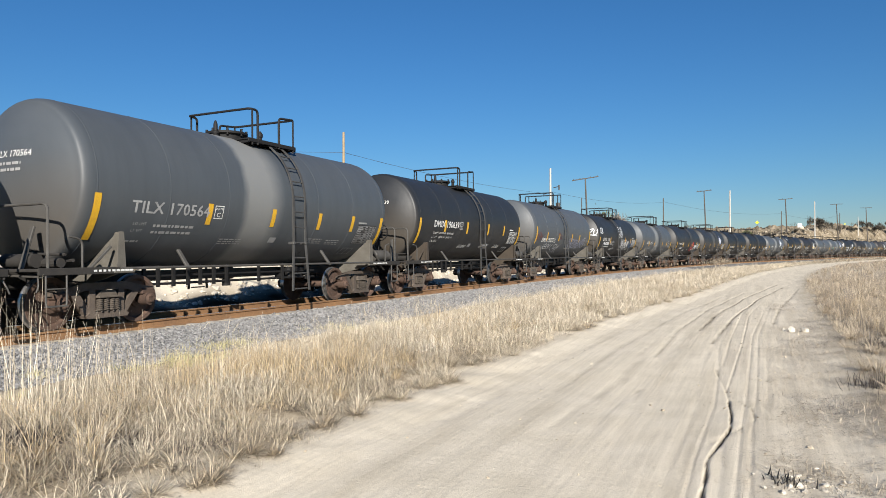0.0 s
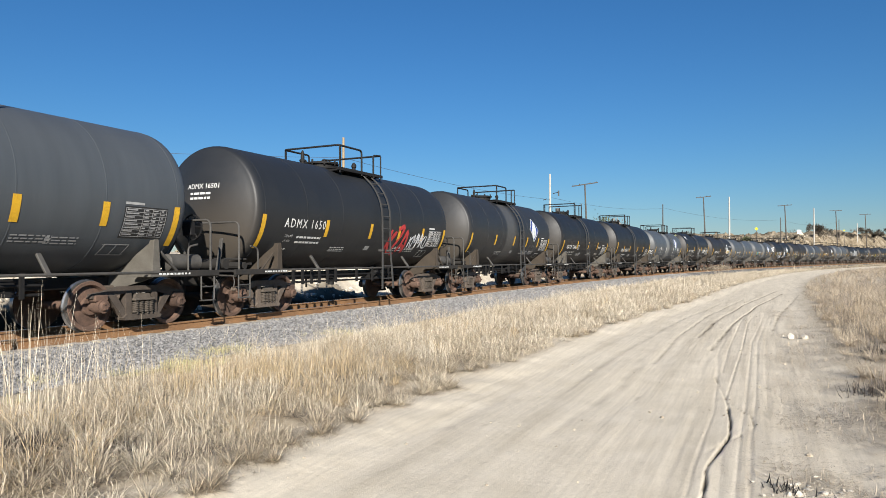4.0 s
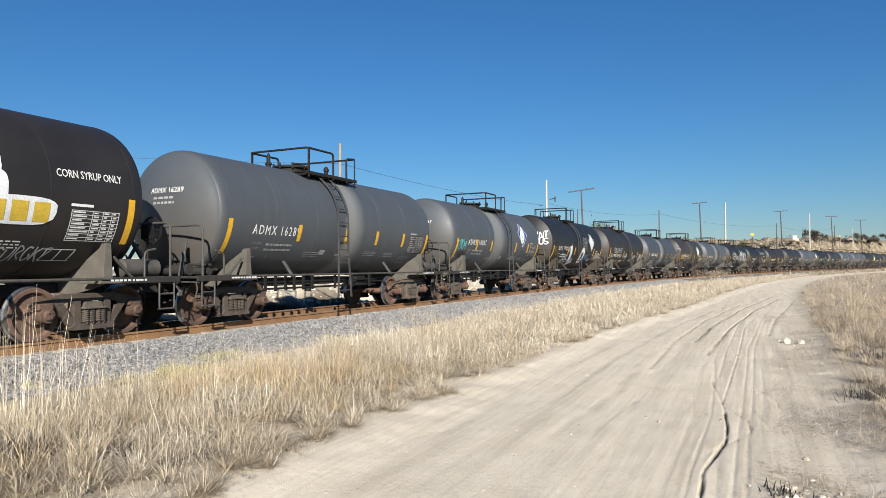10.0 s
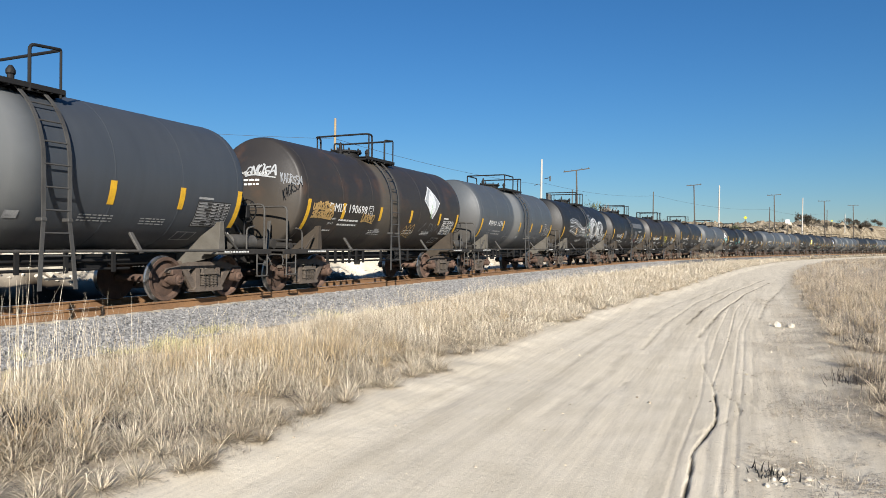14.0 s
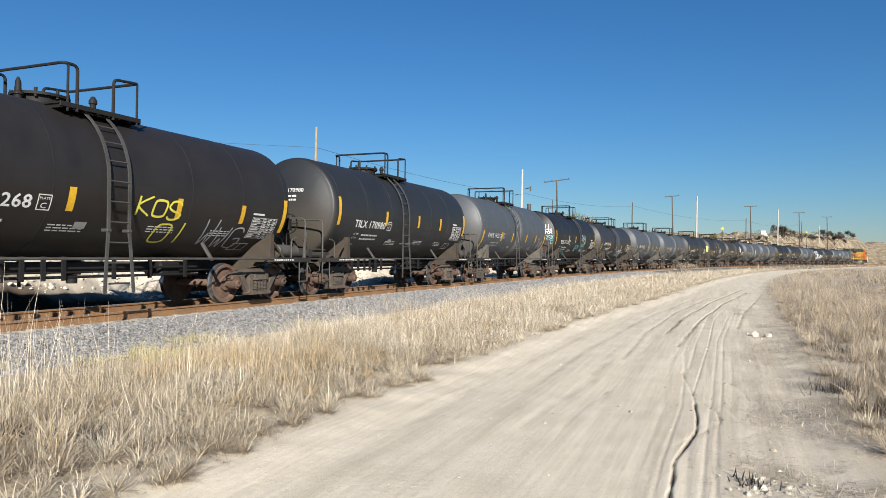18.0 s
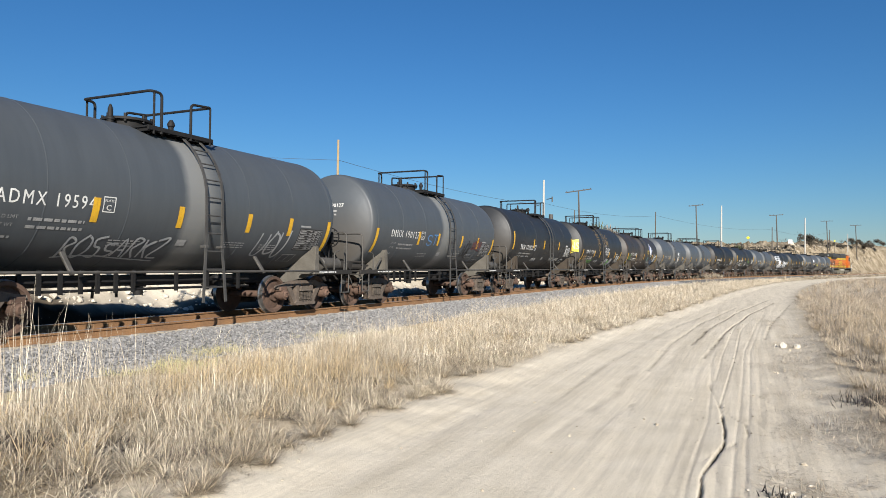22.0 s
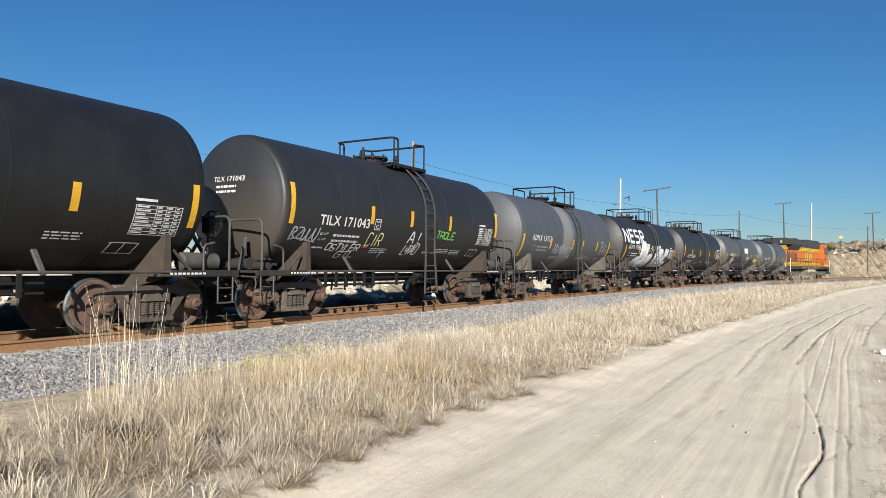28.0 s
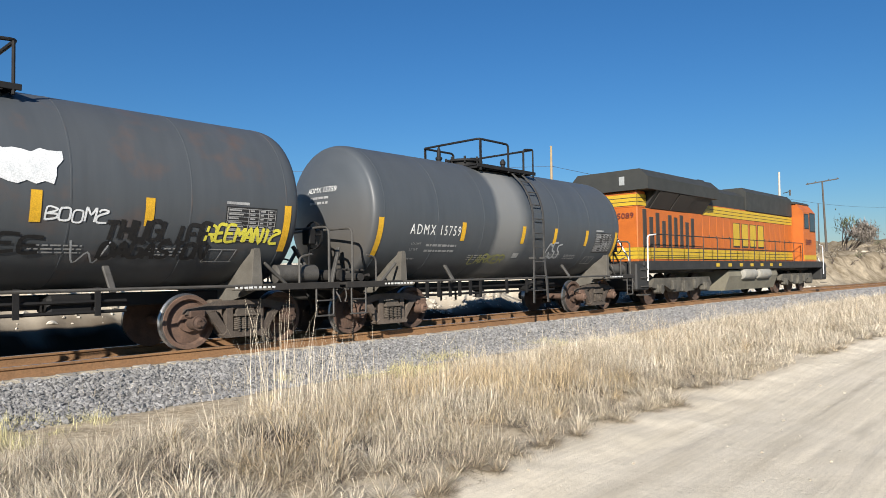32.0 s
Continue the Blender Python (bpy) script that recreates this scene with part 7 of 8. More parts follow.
    for z in (3.42, 1.60):
        part("stripe_band", Geo().box((0, 1.097, z + 0.18), (2.06, 0.012, 0.40)), LOCO_BLACK, loco, "black band behind the stripes", smooth=0)
        for k in range(3):
            part("stripe", Geo().box((0, 1.092, z + 0.05 + 0.135 * k), (2.08, 0.012, 0.112)), LOCO_YELLOW, loco, "yellow rear stripe", smooth=0)
    # hood doors with thin seams, tall louvre slots, latches
    door = Geo().box((0, 0, 0), (0.016, 0.70, 1.30), 0.006).mesh("hood_door", ORANGE, 30)
    for i in range(15):
        part("hood_door", door, ORANGE, loco, at=pose(0.952, 7.1 + i * 0.73, 2.66))
    latch = Geo().box((0, 0, 0), (0.03, 0.05, 0.12), 0.01).mesh("door_latch", LOCO_TRUCK, 30)
    for i in range(15):
        part("door_latch", latch, LOCO_TRUCK, loco, at=pose(0.965, 7.38 + i * 0.73, 2.5))
    for i, tall in enumerate((1.30, 1.05, 1.22, 0.95, 1.18, 1.12, 1.22, 0.98, 1.15)):
        part("side_louvre", Geo().box((1.026, 1.62 + i * 0.50, 2.0 + tall / 2), (0.03, 0.27, tall), 0.008), LOCO_PANEL, loco, "tall dark louvre")
    # plain shapes where the railway's initials stand
    for i in range(4):
        y = 10.0 + i * 1.02
        part("initial_shadow", Geo().box((0.968, y + 0.38, 2.64), (0.012, 0.80, 1.06), 0.004), LOCO_BLACK, loco, "dark edge round a yellow block")
        part("initial_shape", Geo().box((0.974, y + 0.36, 2.66), (0.012, 0.70, 0.96), 0.004), LOCO_YELLOW, loco, "plain yellow block shape")
    for i in range(7):
        part("sill_block", Geo().box((1.522, 6.8 + i * 1.25, 1.36), (0.012, 0.34, 0.13), 0.004), LOCO_YELLOW, loco, "small yellow block on the sill")
    # cab and nose
    cab = part("cab", Geo().prism([(-1.48, 1.5), (1.48, 1.5), (1.48, 4.02), (1.15, 4.46), (-1.15, 4.46), (-1.48, 4.02)], "y", 18.2, 20.3), ORANGE, loco, "orange cab", smooth=20)
    part("cab_roof", Geo().prism([(-1.2, 4.44), (1.2, 4.44), (1.1, 4.56), (-1.1, 4.56)], "y", 18.1, 20.4), LOCO_GREEN, cab, smooth=20)
    for sd in (-1, 1):
        for y, wide, z, tall in ((18.72, 0.60, 3.55, 0.66), (19.72, 0.80, 3.52, 0.86)):
            part("window_frame", Geo().box((sd * 1.484, y, z), (0.03, wide + 0.12, tall + 0.12), 0.05), LOCO_BLACK, cab, "black window surround")
            part("side_window", Geo().box((sd * 1.496, y, z), (0.02, wide, tall), 0.05), glass_mat, cab, "dark side window")
    part("windscreen", Geo().box((-0.62, 20.31, 3.5), (0.85, 0.02, 0.6), 0.03).box((0.62, 20.31, 3.5), (0.85, 0.02, 0.6), 0.03), glass_mat, cab)
    part("nose", Geo().prism([(20.3, 1.5), (21.5, 1.5), (21.6, 2.5), (21.3, 3.0), (20.3, 3.15)], "x", -1.1, 1.1), ORANGE, loco, "orange sloped nose", smooth=20)
    g = Geo()
    for sd in (-1, 1):
        g.box((sd * 1.49, 19.25, 1.72), (0.012, 2.1, 0.22)).box((sd * 1.105, 20.9, 1.72), (0.012, 1.1, 0.22))
    part("stripe", g, LOCO_YELLOW, loco, "yellow cab stripe")
    flat_rear = lambda a, b, lift=0: (a, 1.075 - lift, b)
    flat_side = lambda a, b, lift=0: (1.492 + lift, a, b)
    lettering("road_number", "5089", 0.28, 2.98, 0.20, 0.62, flat_rear, SPRAY["maroon"], loco, 0.02, label="dark red road number")
    lettering("road_number", "5089", 18.5, 2.35, 0.30, 0.95, flat_side, SPRAY["maroon"], loco, 0.02, label="dark red road number")
    part("rear_lamp", Geo().box((0.55, 0.94, 4.25), (0.20, 0.05, 0.30), 0.03), LAMP_GLASS, loco, "twin rear headlight")
    # steps, pilots, white handrails
    for e, y in ((0, 0.55), (1, 21.75)):
        g = Geo().box((0, y, 1.0), (2.9, 0.9, 0.9), 0.05)
        part("pilot", g, LOCO_BLACK, loco, "black end pilot")
        s = -1 if e == 0 else 1
        g = Geo().box((0, y + s * 0.62, 0.86), (0.26, 0.5, 0.22), 0.04)
        part("coupler", g, FRAME_DIRT, loco)
        for sd in (-1, 1):
            g = Geo()
            for i in range(4):
                g.box((sd * 1.40, y + 0.1, 0.40 + i * 0.28), (0.24, 0.55, 0.035))
            part("boarding_steps", g, FITTING_GREY, loco)
            g = Geo().tube(rounded([(sd * 1.5, y - s * 0.25, 0.85), (sd * 1.5, y - s * 0.3, 2.35), (sd * 1.5, y - s * 0.9, 2.40)], 0.12), 0.026, 8)
            g.tube(rounded([(sd * 1.2, y + s * 0.38, 0.7), (sd * 1.2, y + s * 0.38, 1.5), (sd * 0.6, y + s * 0.38, 2.5)], 0.15), 0.026, 8)
            part("white_handrail", g, HAND_WHITE, loco, "white end handrail")
    for sd in (-1, 1):
        g = Geo().rod((sd * 1.46, 1.4, 2.42), (sd * 1.46, 18.0, 2.42), 0.02, 6).rod((sd * 1.46, 1.4, 1.98), (sd * 1.46, 18.0, 1.98), 0.014, 6)
        rail = part("walkway_rail", g, LOCO_BLACK, loco, "black walkway handrail")
        post = Geo().rod((0, 0, 1.5), (0, 0, 2.43), 0.018, 6).mesh("stanchion", LOCO_BLACK, 40)
        for i in range(13):
            part("stanchion", post, LOCO_BLACK, rail, at=pose(sd * 1.46, 1.4 + i * 1.383, 0))
    # tank, trucks
    g = Geo().prism([(-1.35, 1.15), (1.35, 1.15), (1.42, 0.9), (1.2, 0.32), (-1.2, 0.32), (-1.42, 0.9)], "y", 8.2, 14.2)
    part("fuel_tank", g, FUEL_TANK, loco, "grey fuel tank", smooth=20)
    for y in (9.6, 11.4):
        part("air_reservoir", Geo().lathe([(0.10, 0), (0.21, 0.06), (0.235, 0.14), (0.235, 1.46), (0.21, 1.54), (0.10, 1.60)], "y", (1.36, y, 0.98), 16), LOCO_TANK, loco, "grey air reservoir")
    for cy in (4.3, 18.0):
        tr = part("truck", Geo().box((0, cy, 0.7), (1.6, 3.8, 0.3), 0.05), LOCO_TRUCK, loco, "grimy six-wheel bogie")
        for sd in (-1, 1):
            g = Geo().prism([(cy - 2.6, 0.62), (cy - 2.4, 0.92), (cy + 2.4, 0.92), (cy + 2.6, 0.62), (cy + 2.2, 0.55), (cy + 1.6, 0.66), (cy + 0.9, 0.42), (cy - 0.9, 0.42), (cy - 1.6, 0.66), (cy - 2.2, 0.55)], "x", sd * 1.0, sd * 1.2)
            for k in (-0.95, 0.0, 0.95):
                g.box((sd * 1.22, cy + k, 0.66), (0.14, 0.3, 0.34), 0.03)
            part("side_frame", g, LOCO_TRUCK, tr, smooth=25)
            for k in (-2.0, 0.0, 2.0):
                g = Geo().rod((sd * 1.0, cy + k, 0.53), (sd * 1.3, cy + k, 0.53), 0.16, 12).box((sd * 1.15, cy + k, 0.56), (0.2, 0.44, 0.3), 0.03)
                part("axle_box", g, LOCO_TRUCK, tr)
        for k in (-2.0, 0.0, 2.0):
            g = Geo().rod((-0.9, 0, 0), (0.9, 0, 0), 0.1, 12)
            for sd in (-1, 1):
                x = sd * 0.72
                g.lathe([(0.1, x + sd * 0.07), (0.42, x + sd * 0.05), (0.45, x + sd * 0.07), (0.53, x + sd * 0.07), (0.53, x - sd * 0.04), (0.556, x - sd * 0.06), (0.4, x - sd * 0.07), (0.1, x - sd * 0.06)], "x", (0, 0, 0), 28)
            LOCO_WHEELS.append((part("wheelset", g, WHEEL_RUST, tr, at=pose(0, cy + k, 0.53)), cy + k))
    # drawn a little long: bring it to its true length, wheels apart
    done = set()
    for ob in loco.children_recursive:
        if ob.name.startswith("wheelset"):
            ob.location.y *= LOCO_FIT
            continue
        ob.location.y *= LOCO_FIT
        if ob.data.name not in done:
            done.add(ob.data.name)
            ob.data.transform(Matrix.Diagonal((1, LOCO_FIT, 1, 1)))
    return loco


LOCO_FIT = 0.945
LOCO_WHEELS = []
loco = build_loco()


# ---- poles, wires, signs, trees along the bank ----
def build_pole(x, y, top, material, arm=0.0, arm_turn=0.0, arm_z=0.0, radius=0.15, label="", lean=(0, 0), tag="utility_pole"):
    base = float(ground_z(x, y))
    h = top - base
    pole = thing(tag, Geo().rod((0, 0, -0.4), (lean[0] * h, lean[1] * h, h), radius, 10, radius * 0.62), material, label, "utility pole", "poles along the bank", at=pose(x, y, base))
    if arm:
        c, s = math.cos(radians(arm_turn)), math.sin(radians(arm_turn))
        cx, cy, cz = lean[0] * h, lean[1] * h, h - arm_z
        g = Geo().box((cx, cy, cz), (arm, 0.14, 0.14), 0.02, Matrix.Rotation(radians(arm_turn), 3, "Z") @ Matrix.Rotation(radians(-arm_turn * 0.6), 3, "Y"))
        part("crossarm", g, material, pole)
        for k in (-0.45, -0.2, 0.2, 0.45):
            part("insulator", Geo().lathe([(0.03, 0), (0.06, 0.05), (0.04, 0.12), (0.02, 0.16)], "z", (cx + c * arm * k, cy + s * arm * k, cz + 0.07 + arm * k * math.sin(radians(arm_turn * 0.6))), 8), FITTING_GREY, pole)
    return pole


CAM_H = 1.214
POLES = (
    # x, y, top above the camera, material, crossarm, its turn, arm drop, radius
    (-32.2, 49.5, 10.73, POLE_WOOD, 0, 0, 0, 0.15), (-25.6, 90.7, 11.87, POLE_PALE, 0, 0, 0, 0.19),
    (-23.4, 101.7, 11.5, POLE_GREY, 3.9, 12, 0.06, 0.16), (-9.8, 149.1, 12.9, POLE_GREY, 2.9, 8, 0.06, 0.16),
    (-4.9, 149.4, 12.7, POLE_PALE, 0, 0, 0, 0.2), (6.4, 189.4, 13.4, POLE_GREY, 3.2, 5, 0.06, 0.17),
    (-14.9, 125.0, 9.8, POLE_GREY, 0, 0, 0, 0.13), (5.0, 170.0, 9.3, POLE_GREY, 0, 0, 0, 0.13),
    (13.6, 200.0, 13.2, POLE_PALE, 0, 0, 0, 0.2), (21.5, 232.0, 14.3, POLE_GREY, 3.2, 0, 0.06, 0.18),
    (23.1, 240.0, 12.0, POLE_GREY, 0, 0, 0, 0.14), (32.7, 262.0, 14.6, POLE_GREY, 3.2, 0, 0.06, 0.18), (30.0, 258.0, 11.5, POLE_PALE, 0, 0, 0, 0.16),
    (-22.9, 97.5, 8.2, POLE_GREY, 0, 0, 0, 0.1),
)
pole_tops = []
for x, y, top, material, arm, turn, drop, radius in POLES:
    lab = "yellowish bare wooden utility pole" if material is POLE_WOOD else "pale concrete utility pole" if material is POLE_PALE else "weathered wooden pole with crossarm" if arm else "slender weathered wooden pole"
    build_pole(x + (0.45 if arm else 0), y, top + CAM_H, material, arm, turn, drop, radius, lab, (-0.03 if arm else 0.008, 0.0))
    pole_tops.append((x + 0.12, y, top + CAM_H))
# fittings on the tall pale pole: brackets and a transformer can
can = thing("pole_transformer", Geo().rod((-24.4, 90.3, 7.4), (-24.4, 90.3, 8.3), 0.28, 12), FITTING_GREY, "grey transformer can on the pale pole", "transformer")
part("bracket_arm", Geo().rod((-25.1, 90.7, 10.4), (-24.2, 90.2, 10.5), 0.05, 6).rod((-24.2, 90.2, 10.0), (-24.2, 90.2, 10.7), 0.10, 8), FITTING_GREY, can)
part("bracket_arm", Geo().rod((-26.0, 90.7, 9.7), (-26.6, 91.0, 9.6), 0.05, 6), FITTING_GREY, can)


def wire(a, b, sag, r=0.018):
    a, b = Vector(a), Vector(b)
    pts = [a.lerp(b, i / 14) - Vector((0, 0, sag * 4 * (i / 14) * (1 - i / 14))) for i in range(15)]
    return thing("power_line", Geo().tube(pts, r, 4), WIRE, "thin dark overhead wire between poles", "wire", "overhead wires")


wire((-60, 12, 9.6), (-32.1, 49.5, 10.2), 0.5)
wire((-32.1, 49.5, 10.2), (-25.5, 90.7, 9.6), 0.5)
wire((-25.5, 90.7, 9.9), (-14.8, 125, 10.3), 0.7)
wire((-14.8, 125, 10.4), (5.0, 170, 10.0), 0.9)
wire((5.0, 170, 10.0), (23.1, 240, 12.6), 1.2)


def ribbons(base, height, way, tilt, curl, width, segs, rng, low=None, bend=0.0):
    """Vertices and quads of many tapered blades: way, tilt from the upright and further curl in radians, bend sideways."""
    n = len(height)
    swing = rng.normal(0, 1, n) * bend
    a = way + np.pi / 2 + rng.normal(0, 0.6, n)
    wx, wy = np.cos(a) * width / 2, np.sin(a) * width / 2
    co = np.empty((n, segs + 1, 2, 3), np.float32)
    p = base.copy()
    low = base[:, 2] if low is None else low
    for k in range(segs + 1):
        t = 1 - 0.8 * (k / segs) ** 1.5
        co[:, k, 0] = p - np.stack([wx * t, wy * t, np.zeros(n)], -1)
        co[:, k, 1] = p + np.stack([wx * t, wy * t, np.zeros(n)], -1)
        th = tilt + curl * (k + 0.5) / segs
        p = p + (height / segs)[:, None] * np.stack([np.sin(th) * np.cos(way + swing * k / segs), np.sin(th) * np.sin(way + swing * k / segs), np.cos(th)], -1)
    np.maximum(co[..., 2], low[:, None, None] + 0.010, out=co[..., 2])
    i = (np.arange(n) * (segs + 1) * 2)[:, None] + np.arange(segs)[None] * 2
    quads = np.stack([i, i + 1, i + 3, i + 2], -1).reshape(-1, 4)
    return co.reshape(-1, 3), quads


def place_from_track(lat, s):
    cx, cy, th = np.interp(s, _n, _px), np.interp(s, _n, _py), np.interp(s, _n, _th)
    return cx + lat * np.cos(th), cy - lat * np.sin(th)


def grass_field(name, label, rng, s0, s1, lat0, lat1, count, height, width, stand, material, segs=2, seed=31, keep=0.0, scale=0.8, per=22, size=0.07, gaps=-0.28, fall=14, rise=0.0, anywhere=False, bend=0.5, bare=False):
    """Dry grass in tufts over a stretch along the track. stand: usual tilt and curl in degrees."""
    m = max(count // per, 1)
    cl, cs = rng.uniform(lat0, lat1, m), rng.uniform(s0, s1, m)
    tuft_h = rng.uniform(0.55, 1.15, m)
    pick = rng.randint(0, m, count)
    spread = rng.gamma(1.5, size, count)
    ang = rng.uniform(0, 2 * np.pi, count)
    lat, s = cl[pick] + spread * np.cos(ang), cs[pick] + spread * np.sin(ang)
    x, y = place_from_track(lat, s)
    field = soft_noise(x, y, scale, seed)
    left, right = road_edges(s)
    edge = 0.25 * soft_noise(x, y, 0.9, 5) + 0.1 * soft_noise(x, y, 3.5, 15)
    clump = soft_noise(x, y, 2.0, seed + 50, 3)
    ok = (field > keep) & (clump > gaps) & (anywhere | (lat + edge < left - 0.05) | (lat - edge > right + 0.1)) & (np.hypot((x + 4.25) / 0.55, (y - 5.2) / 0.30) > 1 + 0.3 * edge)
    for hx, hy, wx, wy in HOLLOWS:
        ok &= np.hypot((x - hx) / wx, (y - hy) / wy) > 1 + 1.2 * edge
    ok &= bare | (s > 6.5 + 1.5 * field) | (lat > 5.0 + 1.4 * field) | (lat < 3.2) & (np.abs(lat) > 2.4)
    x, y, field, ang, pick, spread, clump = (q[ok] for q in (x, y, field, ang, pick, spread, clump))
    n = len(x)
    hh = height * tuft_h[pick] * rng.uniform(0.55, 1.1, n) * (0.65 + 0.8 * np.clip(field - keep, 0, 0.6)) * np.clip(0.8 + 1.5 * clump, 0.3, 1.7)
    inside = np.where(lat[ok] < 11, left[ok] - lat[ok], lat[ok] - right[ok])
    hh = hh * (1.0 if anywhere else np.clip(0.35 + 0.55 * inside, 0.35, 1.0))
    way = np.where(rng.uniform(0, 1, n) < 0.5, ang, 9 * soft_noise(x, y, 0.6, seed + 60, 2)) + rng.normal(0, 0.7, n)
    tilt = np.abs(rng.normal(radians(stand[0]), radians(stand[0]) * 0.6, n)) + spread * 1.2 + radians(fall) * np.clip(0.5 - clump, 0, 1)
    curl = rng.normal(radians(stand[1]), radians(stand[1]) * 0.8, n) * np.where(rng.uniform(0, 1, n) < 0.25, -1, 1)
    co, quads = ribbons(np.stack([x, y, ground_z(x, y) - 0.02 + rng.uniform(0, 1, n) ** 2 * rise], -1), hh, way, tilt, curl, width * rng.uniform(0.6, 1.3, n), segs, rng, ground_z(x, y), bend)
    return tagged(new(name, array_mesh(name, co, quads, material)), label, "grass", kind="stuff")


rng_g = np.random.RandomState(5)
VERGE = "tall dry straw-coloured grass between track and road"
grass_field("dry_grass", VERGE, rng_g, 0, 9, 4.5, 6.6, 15000, 0.46, 0.0042, (16, 50), STRAW, 4, keep=-0.18)
grass_field("dry_grass", VERGE, rng_g, 9, 20, 4.0, 8.3, 26000, 0.38, 0.0058, (18, 50), STRAW, 3, keep=-0.3)
grass_field("dry_grass", VERGE, rng_g, 20, 42, 4.0, 9.3, 30000, 0.35, 0.010, (20, 50), STRAW, 2, keep=-0.35)
grass_field("dry_grass", VERGE, rng_g, 42, 110, 4.0, 9.6, 30000, 0.32, 0.026, (24, 50), STRAW, 1, keep=-0.45, gaps=-0.5)
grass_field("dry_grass", VERGE, rng_g, 110, 260, 4.2, 9.9, 13000, 0.40, 0.09, (14, 24), STRAW_GREY, 1, keep=-0.5, gaps=-0.6)
grass_field("sparse_grass", "thin pale stalks on the ballast's foot", rng_g, 2, 40, 2.3, 5.0, 14000, 0.30, 0.005, (10, 30), STRAW, 3, keep=-0.25, seed=47, per=5, size=0.16, gaps=-0.4)
grass_field("russet_grass", "reddish dry grass clumps in the verge", rng_g, 4, 24, 4.8, 7.6, 26000, 0.40, 0.0055, (24, 70), RUSSET, 4, keep=0.08, seed=41, scale=0.5, per=60, size=0.09)
MAT = "matted curly dead grass along the road's edge"
grass_field("matted_grass", MAT, rng_g, 0, 12, 4.9, 8.45, 60000, 0.30, 0.0052, (48, 140), STRAW_GREY, 5, keep=-0.32, seed=33, per=45, size=0.11, gaps=-0.12, rise=0.14, bend=1.5)
# low blades in dark brown; their colour darkens the gaps between the tufts
grass_field("dead_thatch", "low dead thatch darkening the gaps under the grass", rng_g, 0, 14, 4.9, 8.0, 60000, 0.18, 0.0065, (66, 90), TWIG, 2, keep=-0.25, seed=33, per=60, size=0.10, gaps=-0.5, rise=0.05)
grass_field("matted_grass", MAT, rng_g, 0, 12, 4.9, 7.8, 26000, 0.36, 0.0062, (36, 130), STRAW, 5, keep=-0.2, seed=38, per=60, size=0.10, gaps=-0.1, rise=0.2, bend=1.5)
grass_field("matted_grass", MAT, rng_g, 10, 30, 4.2, 9.3, 80000, 0.28, 0.0085, (42, 120), STRAW, 4, keep=-0.42, seed=33, gaps=-0.24, rise=0.18, bend=1.4)
grass_field("dead_thatch", "low dead thatch darkening the gaps under the grass", rng_g, 14, 40, 4.8, 9.0, 26000, 0.18, 0.010, (55, 80), TWIG_GREY, 2, keep=-0.3, seed=33, per=60, size=0.14, gaps=-0.5, rise=0.05)
grass_field("matted_grass", MAT, rng_g, 30, 75, 4.2, 9.6, 60000, 0.30, 0.018, (40, 90), STRAW, 2, keep=-0.45, seed=33, gaps=-0.3, rise=0.2, bend=1.2)
grass_field("grass_litter", "flattened straw litter beside the road", rng_g, 1, 14, 6.2, 8.9, 22000, 0.22, 0.004, (85, 20), STRAW_GREY, 2, keep=-0.3, seed=42, per=8, size=0.15, gaps=-0.4)
grass_field("grass_litter", "flattened straw litter beside the road", rng_g, 14, 50, 8.0, 10.0, 20000, 0.22, 0.008, (82, 25), STRAW_BROWN, 2, keep=-0.25, seed=48, per=10, size=0.2, gaps=-0.4)
grass_field("short_grass", "short yellowish grass at the ballast's foot", rng_g, -1, 14, 2.9, 4.4, 20000, 0.24, 0.005, (15, 35), STRAW_GREEN, 3, keep=0.05, seed=39, bare=True)
FIELD = "dry grass field beside the dirt road"
grass_field("dry_grass", FIELD, rng_g, 4, 16, 12.9, 17, 60000, 0.44, 0.005, (20, 60), STRAW_BROWN, 3, keep=-0.15, seed=35)
grass_field("russet_grass", "reddish brown dead weeds beside the road", rng_g, 5, 30, 13.0, 18, 26000, 0.46, 0.006, (24, 60), RUSSET, 3, keep=0.0, seed=43, scale=0.4, per=50, size=0.10)
grass_field("dry_grass", FIELD, rng_g, 12, 45, 12.8, 22, 120000, 0.48, 0.0062, (28, 80), STRAW_BROWN, 3, keep=-0.25, seed=35)
grass_field("weed_stems", "thin grey weed stems in the field", rng_g, 9, 50, 13.0, 22, 26000, 0.75, 0.008, (12, 30), TWIG_GREY, 3, keep=-0.1, seed=49, per=14, size=0.12)
# same dark layer, darkening the field grass's gaps by its colour
grass_field("dead_thatch", "low dead thatch darkening the gaps under the field grass", rng_g, 5, 40, 13.0, 20, 40000, 0.22, 0.009, (55, 80), TWIG, 2, keep=-0.2, seed=35, per=50, size=0.12, gaps=-0.4)
grass_field("dry_grass", FIELD, rng_g, 40, 130, 13.0, 45, 70000, 0.50, 0.022, (22, 50), STRAW_BROWN, 2, keep=-0.35, seed=35)
grass_field("weed_stems", "thin grey weed stems in the field", rng_g, 45, 120, 13.2, 40, 14000, 0.7, 0.016, (10, 24), TWIG_GREY, 1, keep=-0.2, seed=49, per=14, size=0.25)
grass_field("grass_litter", "sparse dead litter beside the ruts", rng_g, 2, 24, 12.0, 14.8, 50000, 0.13, 0.005, (80, 30), STRAW_BROWN, 2, keep=-0.25, seed=36, per=10, size=0.16, anywhere=True)
